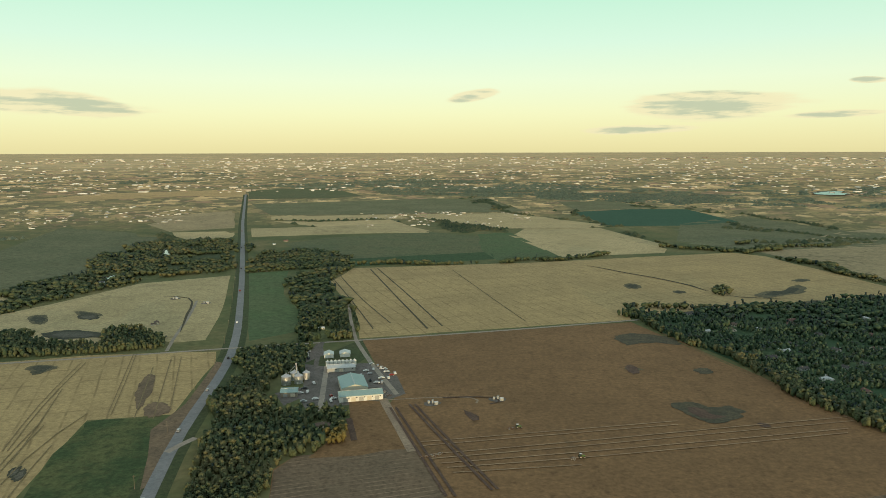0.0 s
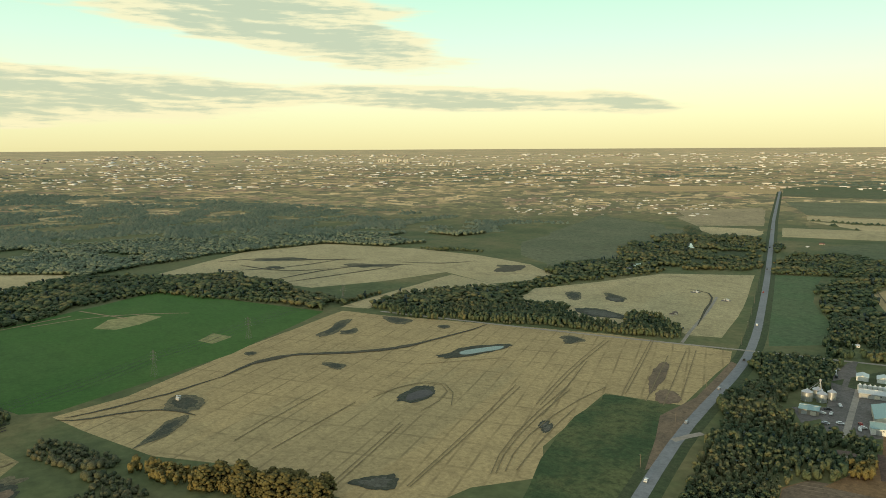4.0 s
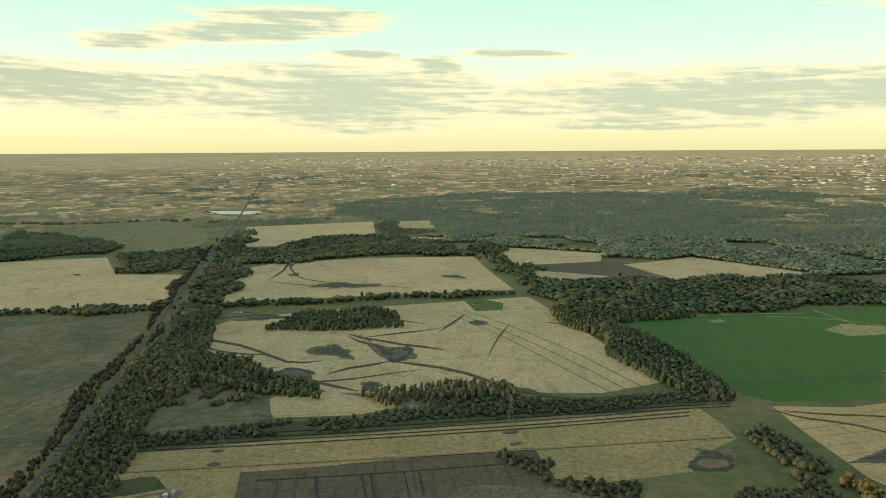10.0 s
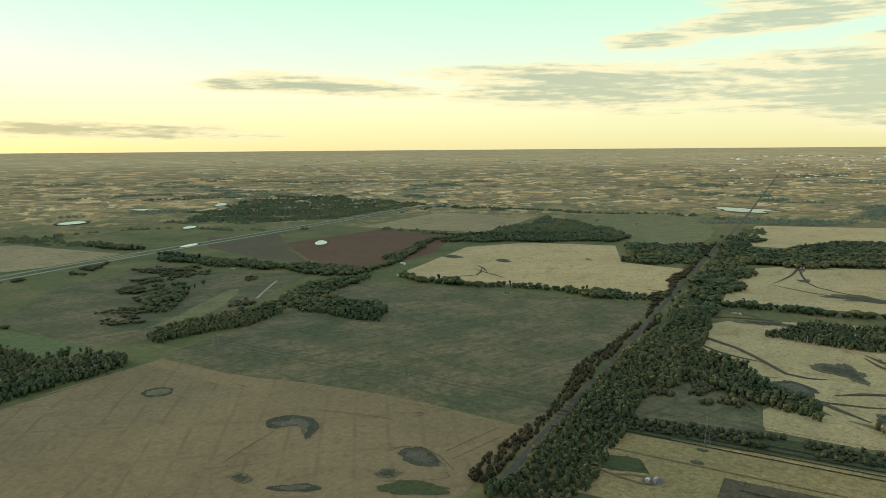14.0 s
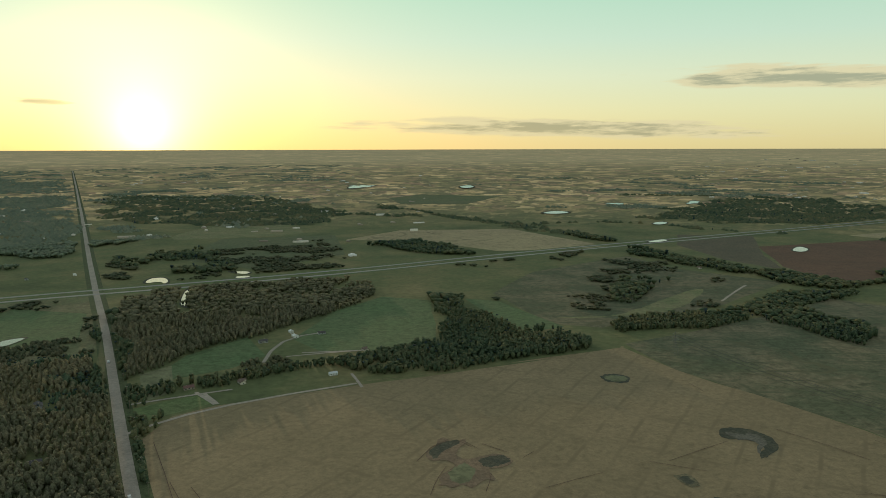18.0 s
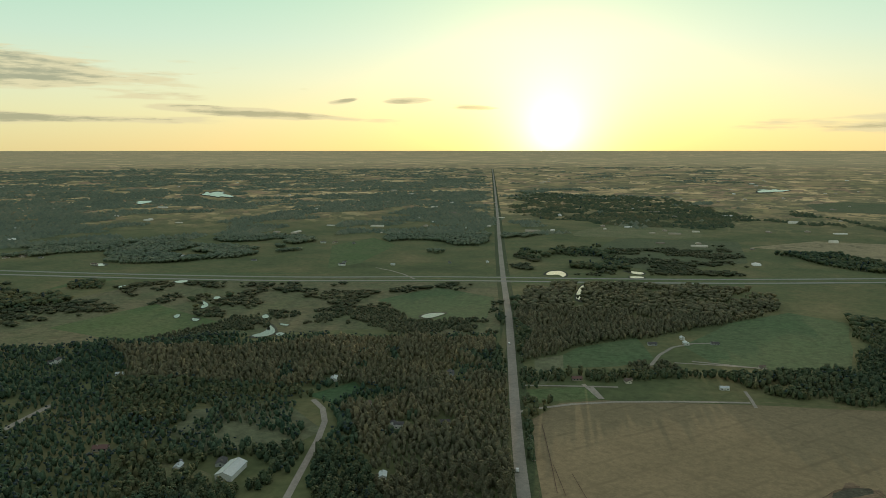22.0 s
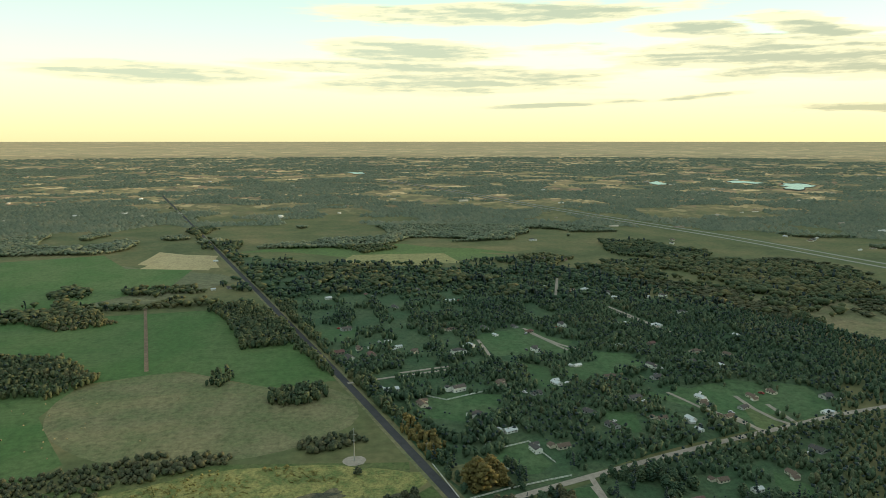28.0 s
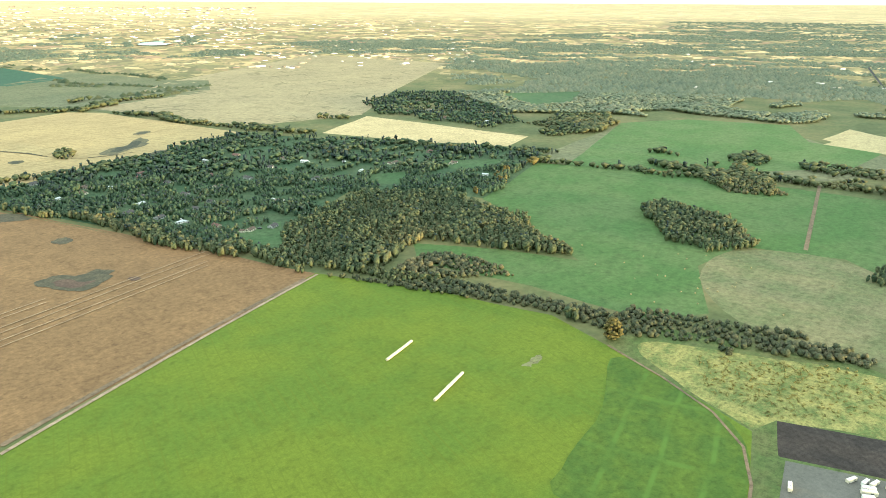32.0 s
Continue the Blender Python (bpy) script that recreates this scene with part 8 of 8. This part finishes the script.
wood("brush", [(-507, -318), (-539, -253), (-557, -190), (-580, -113), (-618, -55), (-631, 16), (-651, 131), (-672, 205), (-649, 202), (-582, -7), (-531, -181), (-492, -304)], .8)
wood("aspen", [(-644, -126), (-648, -84), (-664, -60), (-662, -9), (-621, 6), (-585, -48), (-604, -103)], .96)
wood("mixed", [(-667, -371), (-682, -320), (-747, -322), (-676, -236), (-650, -165), (-624, -156), (-627, -214), (-633, -297), (-580, -317)], .97)
wood("brush", [(-568, 186), (-591, 211), (-501, 231), (-484, 227), (-502, 201)], .75)
wood("autumn", [(-476, 225), (-466, 244), (-410, 264), (-359, 282), (-332, 289), (-331, 269), (-378, 251), (-430, 233)], .92)
wood("brush", [(-539, -40), (-531, 23), (-467, 112), (-456, 179), (-412, 217), (-389, 181), (-447, 47)], .35)
wood("mixed", [(-1692, 4), (-1373, 49), (-954, 140), (-672, 213), (-648, 189), (-780, 146), (-1067, 74), (-1241, -1)], .9)
wood("mixed", [(-728, 701), (-756, 844), (-654, 894), (-549, 929), (-420, 845), (-390, 788), (-483, 765), (-577, 736)], .9)
wood("mixed", [(-379, -841), (-511, -877), (-628, -939), (-750, -968), (-820, -946), (-710, -902), (-582, -842), (-479, -795), (-375, -801)], .85)
wood("mixed", [(-617, -864), (-682, -866), (-650, -715), (-612, -683), (-587, -746), (-583, -817)], .9)
wood("mixed", [(-494, -1112), (-569, -1083), (-460, -944), (-436, -964)], .6)
wood("mixed", [(-194, -1076), (-205, -951), (-321, -787), (-316, -745), (-218, -713), (-120, -695)], .85)
wood("brush", [(-169, -948), (-212, -982), (-205, -855), (-141, -803)], .6)
wood("mixed", [(-1270, -1179), (-1469, -1244), (-1941, -1365), (-1721, -966), (-1509, -859), (-1398, -1011)], .9)
wood("mixed", [(-1378, -796), (-1516, -795), (-1548, -659), (-1306, -584), (-1271, -721)], .9)
wood("mixed", [(-689, -1459), (-794, -1268), (-830, -1055), (-874, -978), (-789, -971), (-750, -1121)], .75)
wood("mixed", [(-1726, -2843), (-2138, -2802), (-2141, -2324), (-1971, -1890), (-1459, -1852), (-1207, -1926), (-1060, -2155)], .6)
wood("aspen", [(246, -1076), (201, -1220), (41, -1241), (-113, -1175), (-111, -1074), (-35, -967), (69, -897), (126, -799), (174, -742)], .75)
wood("mixed", [(-190, -1048), (-233, -1056), (-212, -892), (-244, -850), (-179, -815), (-148, -825)], .85)
wood("mixed", [(166, -704), (113, -705), (28, -737), (-70, -755), (-150, -798), (-322, -781), (-321, -754), (-155, -706), (-74, -685), (-24, -730), (75, -692), (157, -661)], .8)
wood("brush", [(72, -771), (30, -788), (8, -731), (58, -729)], .6)
wood("mixed", [(-153, -1687), (-274, -1723), (-351, -1527), (-322, -1450), (-241, -1518)], .85)
wood("mixed", [(-503, -1147), (-596, -1117), (-493, -993), (-442, -965)], .6)
wood("aspen", [(500, -650), (412, -726), (220, -794), (163, -616), (127, -496), (107, -427), (95, -382), (160, -361), (196, -407), (235, -472), (283, -532), (250, -596), (328, -595), (350, -574), (480, -546), (530, -535), (615, -625)], .85)
wood("mixed", [(530, -535), (346, -567), (315, -552), (420, -508), (396, -447), (446, -447)], .8)
wood("mixed", [(238, -398), (262, -456), (228, -459), (182, -410), (174, -377), (217, -368)], .8)
wood("mixed", [(406, -405), (356, -421), (270, -454), (258, -411), (259, -393), (275, -348), (344, -339)], .55)
wood("aspen", [(270, -1112), (61, -1193), (-82, -1209), (-74, -1009), (57, -870), (129, -801), (164, -725)], .75)
wood("mixed", [(204, -810), (188, -814), (136, -622), (146, -620)], .5)
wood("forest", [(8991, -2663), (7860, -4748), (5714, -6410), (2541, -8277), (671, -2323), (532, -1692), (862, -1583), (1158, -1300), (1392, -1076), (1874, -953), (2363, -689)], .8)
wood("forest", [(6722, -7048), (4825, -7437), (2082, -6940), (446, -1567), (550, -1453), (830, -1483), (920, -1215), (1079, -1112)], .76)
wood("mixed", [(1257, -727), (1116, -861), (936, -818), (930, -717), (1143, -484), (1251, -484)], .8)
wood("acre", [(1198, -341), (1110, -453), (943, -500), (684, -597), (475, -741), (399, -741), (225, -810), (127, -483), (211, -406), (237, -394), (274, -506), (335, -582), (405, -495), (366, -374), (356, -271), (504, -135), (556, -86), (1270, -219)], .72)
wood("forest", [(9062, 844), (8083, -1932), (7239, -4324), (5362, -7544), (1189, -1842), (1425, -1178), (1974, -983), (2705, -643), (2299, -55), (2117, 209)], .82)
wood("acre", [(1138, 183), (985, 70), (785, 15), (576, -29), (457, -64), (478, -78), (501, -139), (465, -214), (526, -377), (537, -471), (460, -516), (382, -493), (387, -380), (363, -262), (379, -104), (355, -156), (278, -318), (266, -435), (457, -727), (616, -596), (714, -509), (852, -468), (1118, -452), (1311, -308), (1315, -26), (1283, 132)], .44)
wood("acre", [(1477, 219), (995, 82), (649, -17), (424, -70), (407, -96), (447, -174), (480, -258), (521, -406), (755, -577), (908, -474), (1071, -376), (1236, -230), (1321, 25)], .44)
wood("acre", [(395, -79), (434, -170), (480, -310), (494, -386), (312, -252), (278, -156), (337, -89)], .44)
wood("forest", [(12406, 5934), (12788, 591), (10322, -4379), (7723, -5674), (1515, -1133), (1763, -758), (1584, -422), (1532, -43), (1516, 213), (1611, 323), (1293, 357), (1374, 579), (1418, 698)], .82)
wood("mixed", [(969, 169), (1000, 128), (928, 77), (779, 41), (773, 101), (848, 130)], .9)
wood("mixed", [(737, 352), (751, 303), (698, 231), (659, 249), (656, 301)], .95)
wood("mixed", [(943, 397), (1005, 370), (949, 294), (890, 290), (881, 346)], .9)
wood("mixed", [(689, 134), (700, 122), (687, 109), (659, 113), (663, 127)], 1)
wood("mixed", [(619, 64), (644, 55), (646, 30), (615, 21), (595, 33), (597, 57)], 1)
wood("brush", [(470, 246), (491, 201), (518, 140), (498, 80), (476, 140), (457, 199), (446, 235)], .85)
wood("brush", [(513, 37), (530, -13), (512, -29), (496, 12)], .7)
wood("brush", [(435, -76), (440, -107), (424, -110), (420, -80)], .9)
wood("autumn", [(547, -45), (554, -59), (483, -76), (466, -65)], .9)
wood("acre", [(272, 965), (399, 1029), (705, 1120), (826, 856), (937, 675), (872, 598), (655, 527), (639, 566), (567, 669), (434, 604), (382, 552), (342, 585), (324, 657), (276, 808), (247, 888)], .50)
wood("mixed", [(358, 520), (430, 609), (558, 658), (632, 561), (627, 449), (576, 384), (544, 325), (516, 387), (479, 468), (421, 448), (377, 465)], .92)
wood("brush", [(425, 444), (462, 437), (478, 384), (472, 333), (442, 361), (411, 416)], .85)
wood("autumn", [(410, 472), (464, 484), (499, 472), (459, 464), (406, 453)], .8)
wood("mixed", [(739, 373), (774, 371), (744, 266), (702, 228), (649, 261), (679, 310)], .95)
wood("brush", [(359, 465), (422, 374), (439, 275), (467, 220), (489, 166), (508, 97), (502, 73), (487, 72), (478, 124), (458, 173), (430, 231), (411, 307), (382, 400)], .95)
wood("brush", [(946, 400), (998, 366), (910, 277), (869, 323)], .85)
wood("mixed", [(1129, 815), (1276, 809), (1369, 760), (1163, 677), (1048, 720)], .8)
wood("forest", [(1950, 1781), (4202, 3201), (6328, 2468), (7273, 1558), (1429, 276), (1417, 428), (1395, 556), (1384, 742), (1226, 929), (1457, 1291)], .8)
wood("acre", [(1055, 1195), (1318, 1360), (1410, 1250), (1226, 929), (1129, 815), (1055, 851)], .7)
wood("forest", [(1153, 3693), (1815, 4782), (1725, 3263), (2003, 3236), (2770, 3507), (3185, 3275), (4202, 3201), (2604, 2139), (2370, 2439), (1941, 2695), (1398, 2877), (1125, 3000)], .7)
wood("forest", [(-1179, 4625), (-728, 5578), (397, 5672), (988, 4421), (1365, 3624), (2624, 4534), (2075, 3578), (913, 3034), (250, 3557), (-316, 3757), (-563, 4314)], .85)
wood("mixed", [(-93, 2461), (117, 2471), (128, 2029), (-13, 1953)], .8)
wood("mixed", [(-608, 2374), (-256, 2565), (-221, 2392), (-439, 2266)], .8)
wood("mixed", [(187, 1989), (404, 1998), (366, 1878), (189, 1846)], .8)
wood("mixed", [(255, 1625), (354, 1677), (346, 1583), (228, 1527)], .8)
wood("mixed", [(400, 1161), (431, 1196), (432, 1138), (394, 1093)], .95)
wood("acre", [(239, 1027), (295, 1069), (383, 995), (627, 1059), (345, 569), (332, 652), (264, 853)], .8)
wood("mixed", [(-334, 1474), (-230, 1562), (-176, 1337), (-223, 1244), (-204, 960), (-169, 897), (-143, 1015), (-112, 842), (-163, 828), (-211, 959), (-283, 1163)], .7)
wood("mixed", [(-708, 1101), (-686, 1319), (-763, 1739), (-793, 1990), (-689, 1799), (-623, 1389), (-627, 1203), (-613, 1001), (-633, 982)], .8)
wood("mixed", [(-505, 1749), (-376, 1556), (-321, 1651), (-273, 1401), (-404, 1397)], .4)
wood("mixed", [(-522, 805), (-514, 858), (-379, 835), (-367, 906), (-332, 836), (-373, 822), (-487, 748)], .7)
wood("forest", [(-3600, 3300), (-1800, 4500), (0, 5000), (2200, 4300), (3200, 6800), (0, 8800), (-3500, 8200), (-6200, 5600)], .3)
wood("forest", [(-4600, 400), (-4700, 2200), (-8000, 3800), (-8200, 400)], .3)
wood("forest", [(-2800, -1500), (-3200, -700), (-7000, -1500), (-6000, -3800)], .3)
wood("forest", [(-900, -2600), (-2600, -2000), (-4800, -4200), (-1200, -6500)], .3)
wood("mixed", [(904, -3729), (184, -3418), (-129, -2577), (-47, -2177), (285, -2189), (625, -2413)], .6)
wood("mixed", [(409, -1617), (223, -1709), (137, -1373), (253, -1312)], .4)
wood("mixed", [(1037, 516), (1146, 403), (1128, 212), (1023, 178), (995, 366)], .5)
wood("mixed", [(1125, -657), (969, -824), (899, -807), (884, -672), (1005, -585)], .9)
wood("brush", [(1110, -453), (896, -735), (859, -996), (534, -1138), (324, -1174), (228, -830), (264, -773), (374, -805), (478, -745), (688, -601), (943, -500)], .30)
wood("brush", [(-284, -1543), (-580, -1492), (-735, -1175), (-541, -928), (-405, -898), (-249, -1030)], .12)
wood("brush", [(-359, -1323), (-624, -1395), (-732, -1135), (-464, -917), (-318, -891)], .1)
wood("brush", [(384, -1581), (-39, -1776), (-72, -1366), (302, -1246)], .3)
wood("brush", [(908, -933), (332, -1133), (223, -806), (415, -733), (632, -643)], .30)
wood("brush", [(-500, 68), (-460, 117), (-502, 182), (-480, 219), (-427, 219), (-438, 56)], .4)
wood("brush", [(-680, -360), (-676, -308), (-655, -230), (-572, -207), (-534, -286)], .35)
wood("brush", [(453, 182), (483, 80), (468, -42), (458, -24), (464, 41), (445, 129)], .25)
wood("brush", [(415, -11), (429, -44), (410, -43), (397, -15)], .7)
wood("mixed", [(1329, 107), (1255, -35), (1209, -225), (1071, -376), (924, -482), (884, -386), (1007, -188), (1068, 38)], .6)
wood("mixed", [(1218, -426), (1199, -621), (1032, -780), (755, -577), (814, -498), (944, -452)], .55)
wood("autumn", [(-132, 531), (-97, 547), (-95, 589), (-91, 583), (-85, 529), (-123, 506)], .95)
wood("forest", [(2350, -8752), (-555, -10531), (-150, -2632), (225, -2074), (453, -1743)], .42)

# copses and brush on the marsh meadow
wood("mixed", [(1138, -645), (1153, -747), (1027, -785), (924, -827), (879, -773), (1022, -579)], 0.95)
wood("brush", [(1240, -710), (1259, -815), (1168, -892), (1086, -886), (1120, -751)], 0.8)
wood("mixed", [(942, -872), (973, -935), (930, -950), (906, -910)], 0.95)
wood("brush", [(743, -753), (766, -841), (773, -926), (731, -892), (715, -763)], 0.7)
wood("brush", [(638, -759), (653, -827), (625, -848), (598, -790)], 0.6)
wood("mixed", [(1348, -316), (1376, -398), (1303, -441), (1229, -375), (1258, -304)], 0.8)
wood("mixed", [(1521, -542), (1506, -657), (1319, -715), (1231, -642), (1363, -533)], 0.7)
wood("mixed", [(1551, 28), (1551, -75), (1474, -128), (1439, -42)], 0.9)
wood("brush", [(401, -834), (379, -894), (329, -893), (329, -832), (375, -812)], 0.5)
wood("mixed", [(720, -730), (726, -850), (675, -919), (623, -904), (650, -806), (671, -709)], 0.35)
wood("mixed", [(934, -694), (972, -789), (937, -845), (864, -798), (868, -695)], 0.9)


belt("mixed", [(58, 3546), (232, 2477), (412, 2117), (498, 1683), (617, 1620), (685, 1400), (720, 1221)], 24, .85)
belt("mixed", [(715, 3190), (840, 2217), (965, 1865), (1046, 1788)], 21, .75)
belt("mixed", [(392, 2800), (451, 2150)], 18, .7)
belt("mixed", [(-229, 1403), (86, 1443), (211, 1494), (498, 1683)], 18, .6)
belt("mixed", [(617, 1620), (791, 1674), (1014, 1733)], 15, .7)
belt("mixed", [(235, 973), (268, 867), (298, 720), (321, 629), (335, 552)], 21, .95)
belt("mixed", [(-1102, 1177), (-948, 1214)], 18, .8)
belt("brush", [(-717, 695), (-520, 742), (-341, 796)], 15, .7)
belt("mixed", [(-851, -904), (-908, -706), (-981, -472)], 21, .95)
belt("mixed", [(-998, -429), (-1061, -183), (-1121, 12)], 21, .95)
belt("mixed", [(-1703, -55), (-1273, 22), (-1023, 78), (-724, 144), (-654, 166)], 33, .95)
belt("mixed", [(-850, -921), (-901, -713), (-964, -475)], 18, .95)
belt("mixed", [(-689, -1459), (-721, -1278), (-777, -1124), (-843, -1004)], 30, .8)
belt("mixed", [(-843, -1004), (-1353, -1256), (-1524, -1251)], 27, .85)
belt("mixed", [(-433, -2314), (-659, -1995), (-709, -1500)], 24, .8)
belt("mixed", [(-1349, -1510), (-1359, -1252)], 15, .8)
belt("mixed", [(-1220, -1706), (-2016, -2026), (-2078, -1656), (-2291, -983)], 24, .7)
belt("mixed", [(-2217, -934), (-2210, -662)], 24, .9)
belt("mixed", [(-283, -2848), (-567, -2089), (-700, -1566), (-788, -1221), (-793, -1053)], 24, .85)
belt("mixed", [(-546, -2012), (-924, -2069), (-1126, -1752)], 18, .7)
belt("mixed", [(232, -2428), (-103, -2526), (-373, -2337)], 36, .6)
belt("mixed", [(-1437, -3223), (-1964, -3068), (-2106, -2450)], 36, .6)
belt("mixed", [(2530, 528), (1518, 236), (1034, 101), (778, 29), (626, -16)], 18, .55)
belt("mixed", [(2325, 461), (1476, 208), (995, 82), (765, 16), (618, -26), (538, -49)], 18, .7)
belt("mixed", [(967, 483), (983, 312), (1004, 167)], 21, .8)
belt("mixed", [(872, 598), (913, 492), (940, 381)], 15, .8)
belt("mixed", [(526, 1655), (663, 1470), (731, 1134), (799, 1027)], 21, .9)
belt("mixed", [(364, 476), (342, 585), (304, 736), (252, 904)], 21, .95)
belt("mixed", [(667, 1724), (943, 1809), (1111, 1812)], 18, .8)
belt("mixed", [(897, 2900), (1000, 2453), (1062, 2031)], 18, .8)
belt("mixed", [(816, 845), (896, 722), (941, 614)], 18, .8)
belt("autumn", [(661, 540), (767, 579), (870, 601)], 12, .8)
belt("mixed", [(209, -759), (163, -616), (126, -496), (106, -427)], 9, .8)
belt("mixed", [(263, -1031), (173, -723), (121, -542), (101, -472)], 4, .3)
belt("mixed", [(366, -386), (330, -423), (313, -409)], 15, .8)
belt("brush", [(395, -387), (369, -417), (331, -430), (294, -427)], 15, .9)
belt("mixed", [(759, 2129), (848, 2022)], 30, .8)
belt("mixed", [(767, 2086), (871, 2032)], 30, .8)
belt("mixed", [(913, 1143), (949, 1101)], 21, .9)
belt("mixed", [(-350, -256), (-398, -273), (-536, -310), (-753, -363), (-1095, -461), (-1995, -749)], 63, .96)
belt("mixed", [(-368, -295), (-529, -349), (-1045, -507)], 14, .96)
belt("mixed", [(243, 1027), (308, 1057), (382, 991), (482, 1009), (624, 1055)], 21, .95)
belt("mixed", [(371, 523), (392, 459), (414, 376), (430, 310), (431, 250)], 15, .95)


plant()
farm()
homes()
vehicles()
bags()
loose_bales()
power_line()
poles()
fences()
bare_wellheads()
town()
towers_of_city()
single_trees()
